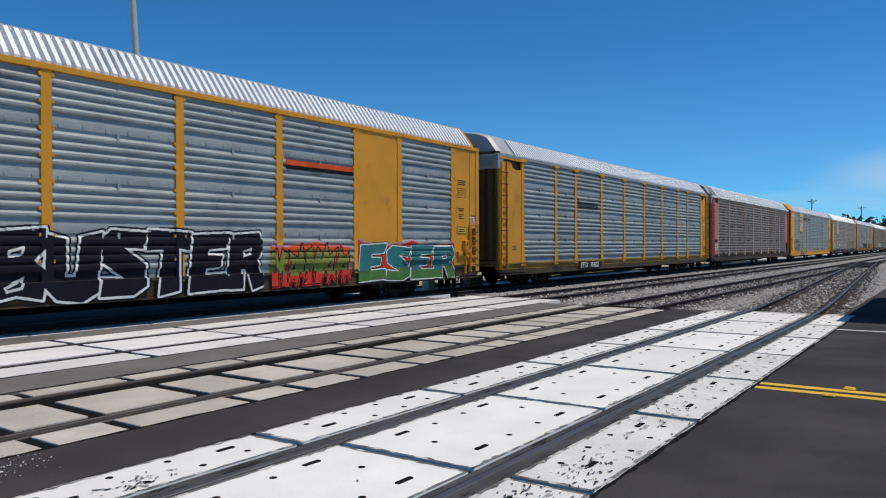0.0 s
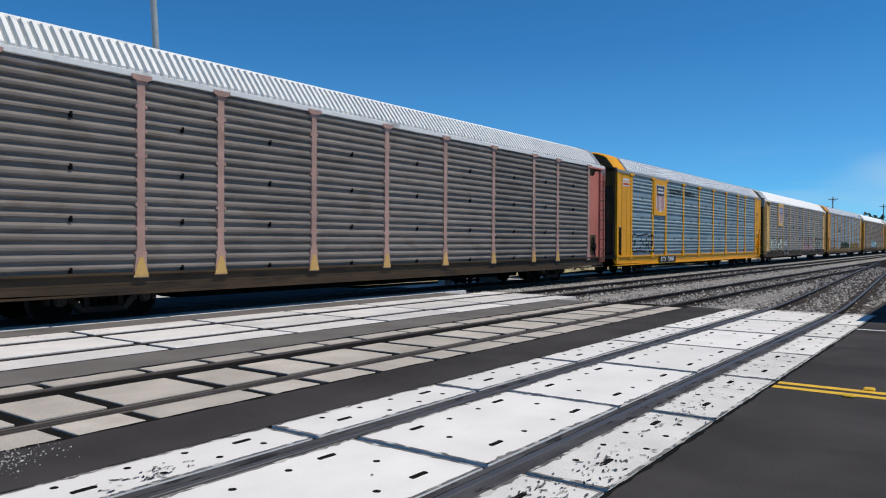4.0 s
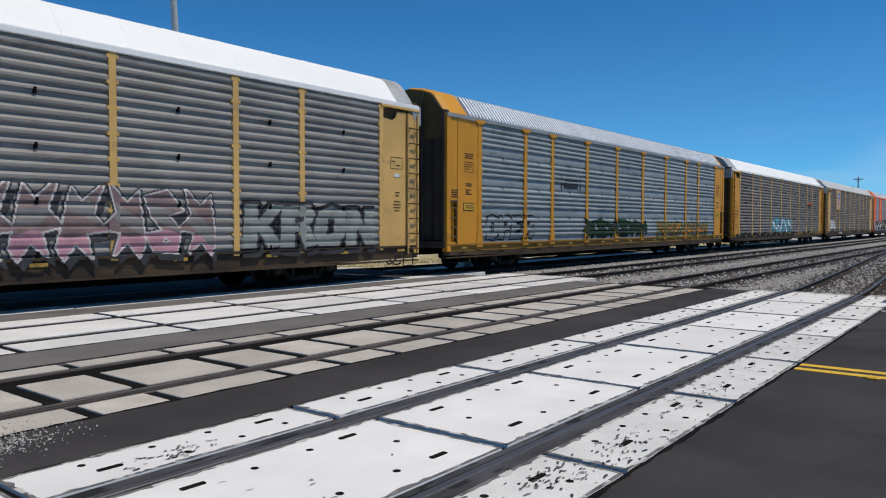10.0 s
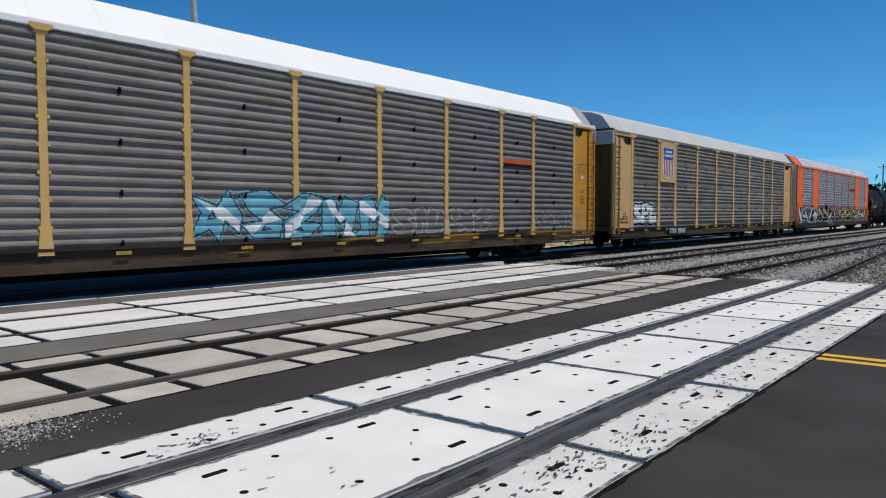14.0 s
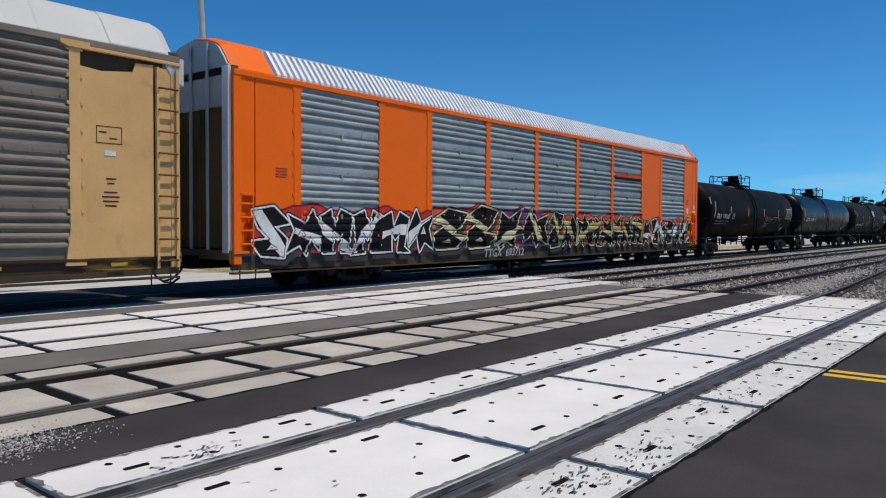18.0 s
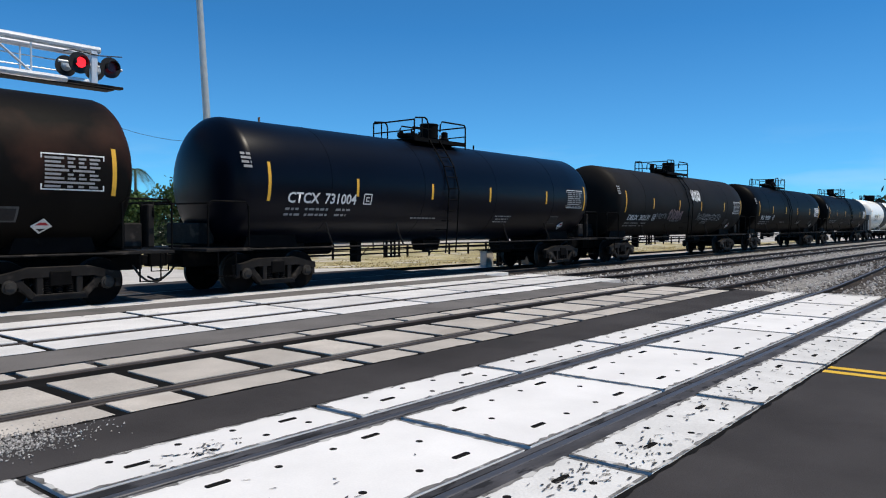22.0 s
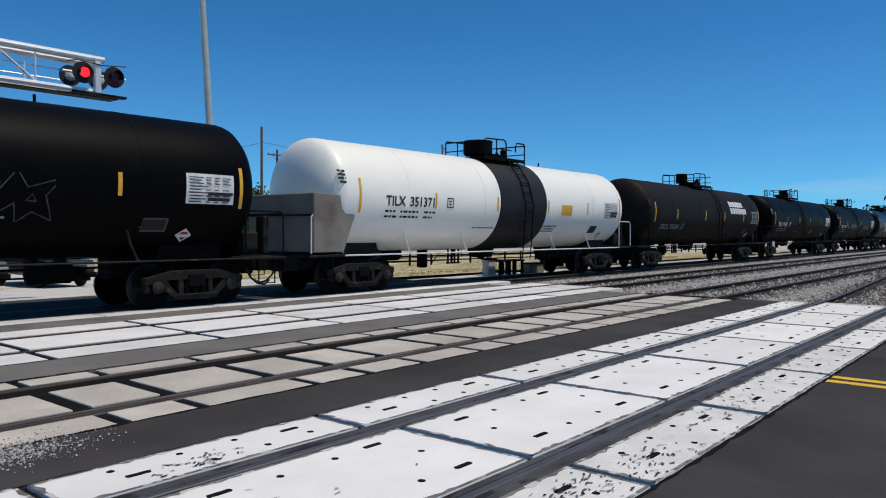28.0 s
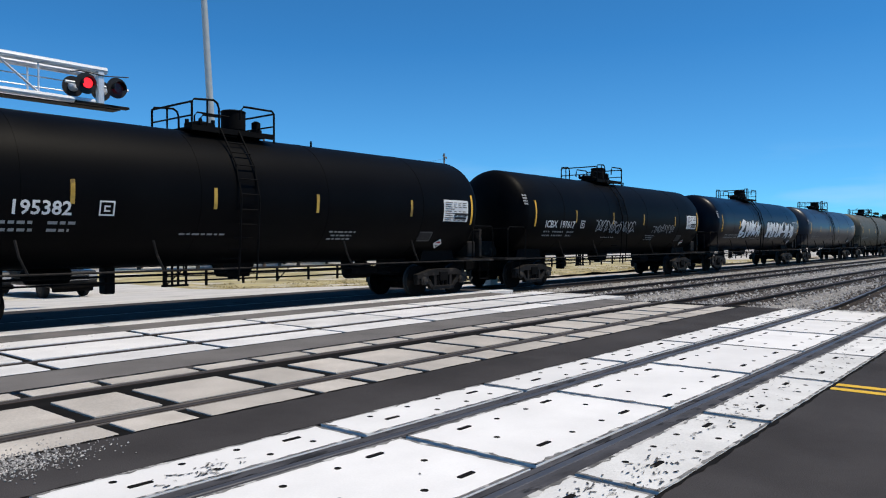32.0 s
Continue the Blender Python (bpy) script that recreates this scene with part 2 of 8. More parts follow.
M = dict(
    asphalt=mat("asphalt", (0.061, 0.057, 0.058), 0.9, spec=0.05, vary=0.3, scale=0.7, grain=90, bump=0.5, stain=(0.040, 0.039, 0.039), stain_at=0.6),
    asphalt_old=mat("asphalt_old", (0.17, 0.16, 0.155), 0.9, spec=0.12, vary=0.2, scale=0.9, grain=80, bump=0.5, stain=(0.1, 0.1, 0.1), stain_at=0.58),
    concrete_new=mat("concrete_new", (0.79, 0.775, 0.76), 0.8, vary=0.08, scale=1.4, grain=70, bump=0.1, fleck=0.15, stain=(0.5, 0.48, 0.45), stain_at=0.66, each=0.08),
    concrete_worn=mat("concrete_worn", (0.74, 0.73, 0.71), 0.85, vary=0.12, scale=2.2, grain=50, bump=0.35, fleck=0.3, stain=(0.10, 0.097, 0.095), stain_at=0.70, stain_scale=13.0, stain_w=0.03, each=0.08),
    concrete_old=mat("concrete_old", (0.53, 0.485, 0.435), 0.9, vary=0.16, scale=1.7, grain=60, bump=0.4, stain=(0.38, 0.335, 0.29), stain_at=0.6, each=0.14),
    concrete_white=mat("concrete_white", (0.74, 0.725, 0.715), 0.85, vary=0.12, scale=1.5, grain=60, bump=0.3, stain=(0.42, 0.4, 0.38), stain_at=0.62, each=0.14),
    scuff=mat("scuff", (0.10, 0.096, 0.095), 0.9, spec=0.1, vary=0.3, scale=6, grain=30, island=0.8),
    edge_angle=mat("edge_angle", (0.20, 0.195, 0.19), 0.9, spec=0.05, vary=0.5, scale=7, grain=40, bump=0.3, stain=(0.58, 0.57, 0.55), stain_at=0.54, stain_scale=5.0, stain_w=0.04),
    rail_board=mat("rail_board", (0.12, 0.105, 0.095), 0.9, vary=0.35, scale=2.5, grain=30, stain=(0.05, 0.045, 0.04), stain_at=0.55, stain_scale=4.0, stretch=(0.4, 3, 1)),
    rubber=mat("rubber", (0.075, 0.074, 0.082), 0.85, spec=0.12, vary=0.45, scale=5, grain=30, bump=0.6, stain=(0.018, 0.018, 0.02), stain_at=0.56, stain_scale=9.0, stain_w=0.05, stretch=(0.35, 1, 1)),
    pit=mat("pit", (0.014, 0.0135, 0.0135), 0.95, spec=0.03),
    rail_steel=mat("rail_steel", (0.10, 0.10, 0.11), 0.5, metal=0.4, vary=0.15, scale=2, grain=30, bump=0.05),
    rail_dull=mat("rail_dull", (0.05, 0.043, 0.042), 0.6, spec=0.2, vary=0.3, scale=2, grain=30, bump=0.05, stain=(0.10, 0.095, 0.10), stain_at=0.6, stain_scale=3.0),
    rail_rust=mat("rail_rust", (0.045, 0.031, 0.025), 0.85, vary=0.3, scale=2, grain=40),
    tie=mat("tie", (0.06, 0.046, 0.037), 0.95, vary=0.35, scale=1.5, grain=30, bump=0.6, each=0.3, stretch=(4, 1, 4)),
    ballast=mat("ballast", (0.30, 0.285, 0.265), 0.95, vary=0.3, scale=1.2, grain=14, bump=1.0, stain=(0.12, 0.1, 0.09), stain_at=0.56, stain_scale=9.0, bump_d=0.04),
    ballast_dark=mat("ballast_dark", (0.038, 0.032, 0.029), 0.95, spec=0.1, vary=0.4, scale=2.0, grain=14, bump=0.8, bump_d=0.03),
    stone=mat("stone", (0.43, 0.41, 0.39), 0.9, vary=0.2, scale=8, grain=60, island=0.6),
    gravel=mat("gravel", (0.52, 0.49, 0.45), 0.95, vary=0.2, scale=0.15, grain=25, bump=0.9, stain=(0.3, 0.28, 0.25), stain_at=0.55, stain_scale=0.5, bump_d=0.03),
    dry_grass=mat("dry_grass", (0.44, 0.37, 0.19), 0.95, vary=0.4, scale=0.6, grain=20, bump=0.8, stain=(0.58, 0.54, 0.47), stain_at=0.53, stain_scale=0.35),
    straw=mat("straw", (0.40, 0.32, 0.14), 0.9, vary=0.4, scale=0.5, grain=10, bump=0, island=0.6),
    pavement=mat("pavement", (0.60, 0.57, 0.53), 0.9, vary=0.12, scale=0.5, grain=60, stain=(0.4, 0.38, 0.35), stain_at=0.6),
    yellow_line=mat("yellow_line", (0.78, 0.47, 0.035), 0.7, vary=0.15, scale=6, grain=60),
    white_line=mat("white_line", (0.75, 0.75, 0.74), 0.75, vary=0.15, scale=6, grain=60),
    iron=mat("iron", (0.0045, 0.0043, 0.0045), 0.75, spec=0.07, vary=0.4, scale=3, grain=30, stain=(0.02, 0.015, 0.011), stain_at=0.62, stain_scale=2.5),
    iron_grey=mat("iron_grey", (0.016, 0.014, 0.013), 0.7, spec=0.15, vary=0.4, scale=4, grain=30, stain=(0.06, 0.05, 0.042), stain_at=0.57, stain_scale=3.5),
    iron_dust=mat("iron_dust", (0.045, 0.041, 0.037), 0.75, spec=0.15, vary=0.4, scale=5, grain=30, stain=(0.02, 0.018, 0.017), stain_at=0.55, stain_scale=7),
    wheel=mat("wheel", (0.006, 0.0055, 0.0055), 0.85, spec=0.06, vary=0.3, scale=4, grain=30),
    wheel_tread=mat("wheel_tread", (0.03, 0.03, 0.03), 0.55, metal=0.3, vary=0.1),
    galv=mat("galv", (0.305, 0.34, 0.35), 0.6, metal=0.1, vary=0.16, scale=0.9, grain=18, bump=0.05, stain=(0.20, 0.222, 0.23), stain_at=0.56, stain_scale=1.4, each=0.1, stretch=(1, 1, 2.5), fleck=0.3),
    galv_blue=mat("galv_blue", (0.26, 0.345, 0.385), 0.6, metal=0.1, vary=0.16, scale=0.9, grain=18, bump=0.05, stain=(0.22, 0.275, 0.30), stain_at=0.56, stain_scale=1.4, each=0.1, stretch=(1, 1, 2.5), fleck=0.3),
    galv_brown=mat("galv_brown", (0.235, 0.205, 0.185), 0.75, metal=0.1, vary=0.2, scale=0.9, grain=18, bump=0.1, stain=(0.18, 0.15, 0.125), stain_at=0.54, stain_scale=1.2, each=0.16, stretch=(1, 1, 2.5), fleck=0.3),
    galv_dull=mat("galv_dull", (0.29, 0.278, 0.262), 0.65, metal=0.1, vary=0.18, scale=0.9, grain=18, bump=0.1, stain=(0.215, 0.195, 0.178), stain_at=0.55, stain_scale=1.2, each=0.1, stretch=(1, 1, 2.5), fleck=0.3),
    galv_tan=mat("galv_tan", (0.24, 0.203, 0.165), 0.75, metal=0.1, vary=0.25, scale=0.9, grain=18, bump=0.1, stain=(0.16, 0.135, 0.115), stain_at=0.52, stain_scale=1.2, each=0.16, stretch=(1, 1, 2.5), fleck=0.3),
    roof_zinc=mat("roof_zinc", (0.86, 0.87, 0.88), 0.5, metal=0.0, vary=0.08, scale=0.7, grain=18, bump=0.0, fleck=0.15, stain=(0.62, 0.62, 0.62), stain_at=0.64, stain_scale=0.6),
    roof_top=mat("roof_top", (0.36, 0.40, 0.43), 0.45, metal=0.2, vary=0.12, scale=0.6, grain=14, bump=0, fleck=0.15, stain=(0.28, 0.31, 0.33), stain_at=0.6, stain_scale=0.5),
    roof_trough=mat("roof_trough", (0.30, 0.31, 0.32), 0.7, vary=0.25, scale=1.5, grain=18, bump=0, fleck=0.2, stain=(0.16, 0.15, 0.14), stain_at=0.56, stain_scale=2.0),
    roof_white=mat("roof_white", (0.90, 0.90, 0.89), 0.6, vary=0.03, scale=0.5, grain=18, bump=0, fleck=0.08),
    roof_grey=mat("roof_grey", (0.55, 0.55, 0.54), 0.6, vary=0.08, scale=0.5, grain=18, bump=0, fleck=0.1),
    roof_stained=mat("roof_stained", (0.84, 0.84, 0.82), 0.6, vary=0.06, scale=0.5, grain=18, bump=0, fleck=0.15, stain=(0.2, 0.18, 0.17), stain_at=0.62, stain_scale=0.9),
    door_brown=mat("door_brown", (0.13, 0.085, 0.03), 0.8, vary=0.35, scale=1.2, grain=25, fleck=0.3, stain=(0.05, 0.04, 0.03), stain_at=0.52, stain_scale=0.9, stretch=(1, 1, 0.4)),
    alu_dull=mat("alu_dull", (0.44, 0.45, 0.45), 0.5, metal=0.2, vary=0.12, scale=2, grain=20, fleck=0.2, stain=(0.25, 0.23, 0.2), stain_at=0.6),
    box_grey=mat("box_grey", (0.21, 0.19, 0.165), 0.7, vary=0.2, scale=1.5, grain=20, fleck=0.2, stain=(0.12, 0.09, 0.07), stain_at=0.6),
    palm_leaf=mat("palm_leaf", (0.05, 0.085, 0.028), 0.65, vary=0.3, scale=1.0, grain=8, bump=0),
    door_end=mat("door_end", (0.06, 0.052, 0.047), 0.8, vary=0.3, scale=1.2, grain=25, stain=(0.11, 0.075, 0.045), stain_at=0.56, stain_scale=0.9),
    yellow=mat("yellow", (0.67, 0.30, 0.03), 0.55, spec=0.2, vary=0.12, scale=0.8, grain=40, bump=0.04, stain=(0.40, 0.19, 0.03), stain_at=0.62, stain_scale=1.3, fleck=0.3),
    yellow_new=mat("yellow_new", (0.84, 0.37, 0.004), 0.5, spec=0.2, vary=0.08, scale=0.8, grain=40, bump=0.03, stain=(0.55, 0.24, 0.012), stain_at=0.66, stain_scale=1.2, fleck=0.3),
    yellow_pale=mat("yellow_pale", (0.69, 0.43, 0.15), 0.6, spec=0.2, vary=0.14, scale=0.8, grain=40, bump=0.04, fleck=0.3, stain=(0.40, 0.26, 0.12), stain_at=0.6, stain_scale=1.4),
    tan=mat("tan", (0.71, 0.425, 0.17), 0.6, spec=0.2, vary=0.14, scale=0.8, grain=40, bump=0.04, stain=(0.42, 0.26, 0.11), stain_at=0.64, stain_scale=1.4, fleck=0.3),
    sill_patched=mat("sill_patched", (0.05, 0.032, 0.02), 0.7, spec=0.15, vary=0.3, scale=1.0, grain=30, fleck=0.3, stain=(0.38, 0.20, 0.03), stain_at=0.53, stain_scale=0.8, stretch=(0.4, 1, 2.5), stain_w=0.05),
    hood_stained=mat("hood_stained", (0.36, 0.38, 0.41), 0.6, metal=0.2, vary=0.3, scale=1.5, grain=20, stain=(0.03, 0.03, 0.033), stain_at=0.47, stain_scale=1.1, stretch=(1, 1, 0.5)),
    post_rose=mat("post_rose", (0.48, 0.30, 0.25), 0.7, vary=0.2, scale=1.5, grain=30, stain=(0.30, 0.20, 0.16), stain_at=0.55, stain_scale=1.4, fleck=0.3),
    stencil_ink=mat("stencil_ink", (0.09, 0.03, 0.012), 0.7, vary=0.3, scale=4),
    sill_rust=mat("sill_rust", (0.075, 0.048, 0.026), 0.8, vary=0.35, scale=1.2, grain=30, fleck=0.3, stain=(0.03, 0.021, 0.015), stain_at=0.5, stain_scale=1.1, stretch=(0.5, 1, 2)),
    sill_dirty=mat("sill_dirty", (0.36, 0.185, 0.035), 0.65, spec=0.15, vary=0.2, scale=1.0, grain=30, fleck=0.3, stain=(0.13, 0.07, 0.025), stain_at=0.52, stain_scale=0.9, stretch=(0.5, 1, 2.5)),
    orange=mat("orange", (0.98, 0.155, 0.004), 0.5, spec=0.18, vary=0.04, scale=0.8, grain=40, bump=0.03, fleck=0.3),
    pink=mat("pink", (0.57, 0.178, 0.132), 0.7, vary=0.14, scale=0.8, grain=40, bump=0.04, stain=(0.44, 0.15, 0.11), stain_at=0.58, stain_scale=1.2, fleck=0.3),
    tank_black=mat("tank_black", (0.0022, 0.0022, 0.0026), 0.5, spec=0.05, vary=0.3, scale=0.6, grain=20, bump=0, rvar=0.02, fleck=0.1, stain=(0.0042, 0.004, 0.0038), stain_at=0.58, stain_scale=0.7),
    tank_gloss=mat("tank_gloss", (0.0018, 0.003, 0.0075), 0.34, spec=0.13, vary=0.2, scale=0.6, grain=20, bump=0, rvar=0.01, fleck=0.05),
    tank_dusty=mat("tank_dusty", (0.0145, 0.0122, 0.0105), 0.6, spec=0.08, vary=0.25, scale=0.5, grain=20, bump=0, rvar=0.03, fleck=0.12, stain=(0.011, 0.0105, 0.010), stain_at=0.55, stain_scale=0.6),
    tank_rusty=mat("tank_rusty", (0.0062, 0.0052, 0.0044), 0.58, spec=0.07, vary=0.3, scale=0.6, grain=20, bump=0, rvar=0.03, fleck=0.12, stain=(0.045, 0.021, 0.014), stain_at=0.56, stain_scale=0.35),
    tank_white=mat("tank_white", (0.95, 0.915, 0.83), 0.4, vary=0.03, scale=0.7, grain=20, bump=0, rvar=0.02, fleck=0.05, stain=(0.70, 0.62, 0.50), stain_at=0.70, stain_scale=1.0, coat=0.2),
    tank_blue=mat("tank_blue", (0.013, 0.019, 0.031), 0.36, vary=0.2, scale=0.6, grain=20, bump=0, rvar=0.02, fleck=0.1),
    tank_tan=mat("tank_tan", (0.075, 0.073, 0.052), 0.6, vary=0.2, scale=0.6, grain=20, fleck=0.15),
    board_black=mat("board_black", (0.022, 0.016, 0.013), 0.7, vary=0.3, scale=3, grain=20, stain=(0.07, 0.04, 0.02), stain_at=0.6),
    band_black=mat("band_black", (0.009, 0.010, 0.013), 0.6, vary=0.2, scale=2, grain=20),
    reflector=mat("reflector", (0.80, 0.43, 0.04), 0.5, vary=0.06),
    reflector_dull=mat("reflector_dull", (0.46, 0.29, 0.05), 0.6, vary=0.3, scale=5, stain=(0.16, 0.10, 0.03), stain_at=0.52, stain_scale=6.0),
    paint_white=mat("paint_white", (0.72, 0.72, 0.71), 0.7, vary=0.1, scale=5),
    paint_faint=mat("paint_faint", (0.075, 0.075, 0.078), 0.7, vary=0.4, scale=2, stain=(0.012, 0.012, 0.012), stain_at=0.52, stain_scale=2.5),
    paint_dim=mat("paint_dim", (0.30, 0.30, 0.30), 0.7, vary=0.2, scale=5),
    paint_black=mat("paint_black", (0.02, 0.02, 0.022), 0.7, vary=0.1, scale=5),
    paint_red=mat("paint_red", (0.40, 0.025, 0.035), 0.6, vary=0.1, scale=5),
    paint_blue=mat("paint_blue", (0.03, 0.08, 0.36), 0.6, vary=0.1, scale=5),
    paint_navy=mat("paint_navy", (0.03, 0.035, 0.07), 0.6, vary=0.1, scale=5),
    steel_pole=mat("steel_pole", (0.50, 0.51, 0.50), 0.5, metal=0.3, vary=0.1, scale=2),
    alu=mat("alu", (0.80, 0.81, 0.82), 0.4, metal=0.3, vary=0.08, scale=3),
    signal_black=mat("signal_black", (0.015, 0.015, 0.016), 0.6, vary=0.2),
    lamp_red=mat("lamp_red", (1.0, 0.02, 0.03), 0.4, vary=0.02, emit=1.6),
    lamp_dark=mat("lamp_dark", (0.10, 0.006, 0.008), 0.2, vary=0.05),
    wood_pole=mat("wood_pole", (0.16, 0.12, 0.09), 0.9, vary=0.3, scale=2, grain=20, stretch=(4, 4, 1)),
    wire=mat("wire", (0.03, 0.03, 0.03), 0.7),
    leaf=mat("leaf", (0.055, 0.10, 0.025), 0.7, vary=0.3, scale=1.0, grain=10, bump=0, island=0.5),
    leaf_far=mat("leaf_far", (0.026, 0.046, 0.020), 0.85, vary=0.3, scale=0.3, grain=4, bump=0, island=0.5),
    bark=mat("bark", (0.10, 0.075, 0.055), 0.95, vary=0.3, scale=3, grain=25, bump=0.7),
    car_dark=mat("car_dark", (0.01, 0.011, 0.013), 0.3, vary=0.1, coat=0.4),
    car_silver=mat("car_silver", (0.02, 0.02, 0.022), 0.4, metal=0.2, vary=0.05, coat=0.3),
    chrome=mat("chrome", (0.35, 0.35, 0.36), 0.2, metal=1.0, vary=0.05, bump=0),
    tyre=mat("tyre", (0.02, 0.02, 0.02), 0.9),
    glass_dark=mat("glass_dark", (0.02, 0.025, 0.03), 0.08, vary=0.05, bump=0),
    headlight=mat("headlight", (0.35, 0.36, 0.38), 0.15, vary=0.03, bump=0),
)


# ---- mesh helpers ----
def box(bm, x0, x1, y0, y1, z0, z1):
    v = [bm.verts.new((x, y, z)) for z in (z0, z1) for x, y in ((x0, y0), (x1, y0), (x1, y1), (x0, y1))]
    for f in ((3, 2, 1, 0), (4, 5, 6, 7), (0, 1, 5, 4), (1, 2, 6, 5), (2, 3, 7, 6), (3, 0, 4, 7)):
        bm.faces.new([v[i] for i in f])
    return bm


def bevelled(bm, w, seg=1):
    bmesh.ops.bevel(bm, geom=bm.edges[:], offset=w, segments=seg, affect="EDGES", profile=0.6)
    return bm


def boxed(x0, x1, y0, y1, z0, z1, bev=0.0, seg=1):
    bm = box(bmesh.new(), x0, x1, y0, y1, z0, z1)
    return bevelled(bm, bev, seg) if bev else bm


def tube(bm, pts, r, n=6, cap=True):
    """A round bar through the points."""
    pts = [Vector(p) for p in pts]
    rings = []
    for i, p in enumerate(pts):
        d = (pts[min(i + 1, len(pts) - 1)] - pts[max(i - 1, 0)]).normalized()
        a = d.orthogonal().normalized() if abs(d.z) > 0.95 else d.cross(Vector((0, 0, 1))).normalized()
        c = d.cross(a)
        rings.append([bm.verts.new(p + (a * math.cos(k * math.tau / n) + c * math.sin(k * math.tau / n)) * r) for k in range(n)])
    for q, s in zip(rings, rings[1:]):
        for k in range(n):
            bm.faces.new((q[k], q[(k + 1) % n], s[(k + 1) % n], s[k]))
    if cap:
        bm.faces.new(rings[0][::-1])
        bm.faces.new(rings[-1])
    return bm


def tubed(pts, r, n=6):
    return tube(bmesh.new(), pts, r, n)


def lathe(bm, profile, axis="x", n=24, at=(0, 0, 0)):
    """Turn a profile of (distance along the axis, radius) round the axis."""
    rings = []
    for u, r in profile:
        ring = []
        for k in range(n):
            a = k * math.tau / n
            c, s = r * math.cos(a), r * math.sin(a)
            p = {"x": (u, c, s), "y": (c, u, s), "z": (c, s, u)}[axis]
            ring.append(bm.verts.new((p[0] + at[0], p[1] + at[1], p[2] + at[2])))
        rings.append(ring)
    for q, s in zip(rings, rings[1:]):
        for k in range(n):
            bm.faces.new((q[k], q[(k + 1) % n], s[(k + 1) % n], s[k]))
    bm.faces.new(rings[0][::-1])
    bm.faces.new(rings[-1])
    return bm


def plate(pts, y0, y1, bm=None):
    """An outline of (x, z) points, thick from y0 to y1."""
    bm = bm or bmesh.new()
    a = [bm.verts.new((x, y0, z)) for x, z in pts]
    b = [bm.verts.new((x, y1, z)) for x, z in pts]
    bm.faces.new(a)
    bm.faces.new(b[::-1])
    for i in range(len(pts)):
        j = (i + 1) % len(pts)
        bm.faces.new((a[j], a[i], b[i], b[j]))
    return bm


def mesh(name, bm, *mats, smooth=False):
    me = bpy.data.meshes.new(name)
    bmesh.ops.recalc_face_normals(bm, faces=bm.faces[:])
    bm.to_mesh(me)
    bm.free()
    for m in mats:
        me.materials.append(M[m] if isinstance(m, str) else m)
    if smooth:
        me.polygons.foreach_set("use_smooth", [True] * len(me.polygons))
        me.set_sharp_from_angle(angle=radians(35))
    return me


def put(name, me, parent=None, m=None, label="", material=None):
    """One object on a mesh that may be shared; under a parent, m is its pose in the parent's space."""
    ob = new(name, me)
    if parent:
        ob.parent = parent
    if m is not None:
        ob.matrix_basis = m
    if label:
        ob["label"] = label
    if material:
        ob.material_slots[0].link = "OBJECT"
        ob.material_slots[0].material = M[material]
    return ob


def part(name, bm, material, parent, label="", m=None, smooth=False):
    return put(name, mesh(name, bm, material, smooth=smooth), parent, m, label)


SHARED = {}


def shared(key, make):
    if key not in SHARED:
        SHARED[key] = make()
    return SHARED[key]


def lettering(name, words, size, material, parent, m, label="", spread=1.0, slant=0.0):
    """Painted letters on the near side of a car: x along the car, upright, facing the near side."""
    def make():
        cu = bpy.data.curves.new(name, "FONT")
        cu.body, cu.size, cu.align_x, cu.space_character, cu.extrude, cu.offset, cu.shear = words, size, "LEFT", spread, 0.001, size * 0.02, slant
        cu.resolution_u = 2
        ob = new("letters", cu)
        me = bpy.data.meshes.new_from_object(ob)
        bpy.data.objects.remove(ob)
        bpy.data.curves.remove(cu)
        me.materials.clear()
        me.materials.append(M[material])
        return me
    return put(name, shared(("text", words, size, material), make), parent, m @ pose(0, 0, 0, 90, 0, 0), label)


def bars(rows, height, gap, depth=0.003):
    """Unreadable lines of stencil: rows of (start, length) as thin bars, from the top down."""
    bm = bmesh.new()
    for i, row in enumerate(rows):
        for a, n in row:
            box(bm, a, a + n, -depth, 0, -(i * (height + gap)) - height, -(i * (height + gap)))
    return bm


# ---- the setting: ground, road, tracks ----
ROAD_X0, ROAD_X1 = -9.0, 18.6
TRACKS = {"near": 3.53, "second": 7.42, "third": 11.45, "main": 15.44}
HALF = 0.7525                      # from the middle of a track to the middle of a rail


def structure(ob, label, category):
    return tagged(ob, label, category, kind="structure")


def sheet(name, x0, x1, y0, y1, z, material, nx=1, ny=1, rise=0.0, seed=0):
    bm = bmesh.new()
    vs = [[bm.verts.new((x0 + (x1 - x0) * i / nx, y0 + (y1 - y0) * j / ny,
                         z + (rise * noise.noise(Vector((i * 0.37, j * 0.41, seed))) if rise else 0))) for i in range(nx + 1)] for j in range(ny + 1)]
    for j in range(ny):
        for i in range(nx):
            bm.faces.new((vs[j][i], vs[j][i + 1], vs[j + 1][i + 1], vs[j + 1][i]))
    return put(name, mesh(name, bm, material, smooth=bool(rise)))


def fall(y):
    """The land drops by a metre beyond the railway."""
    return -0.72 * min(max((y - 19.0) / 13.0, 0.0), 1.0)


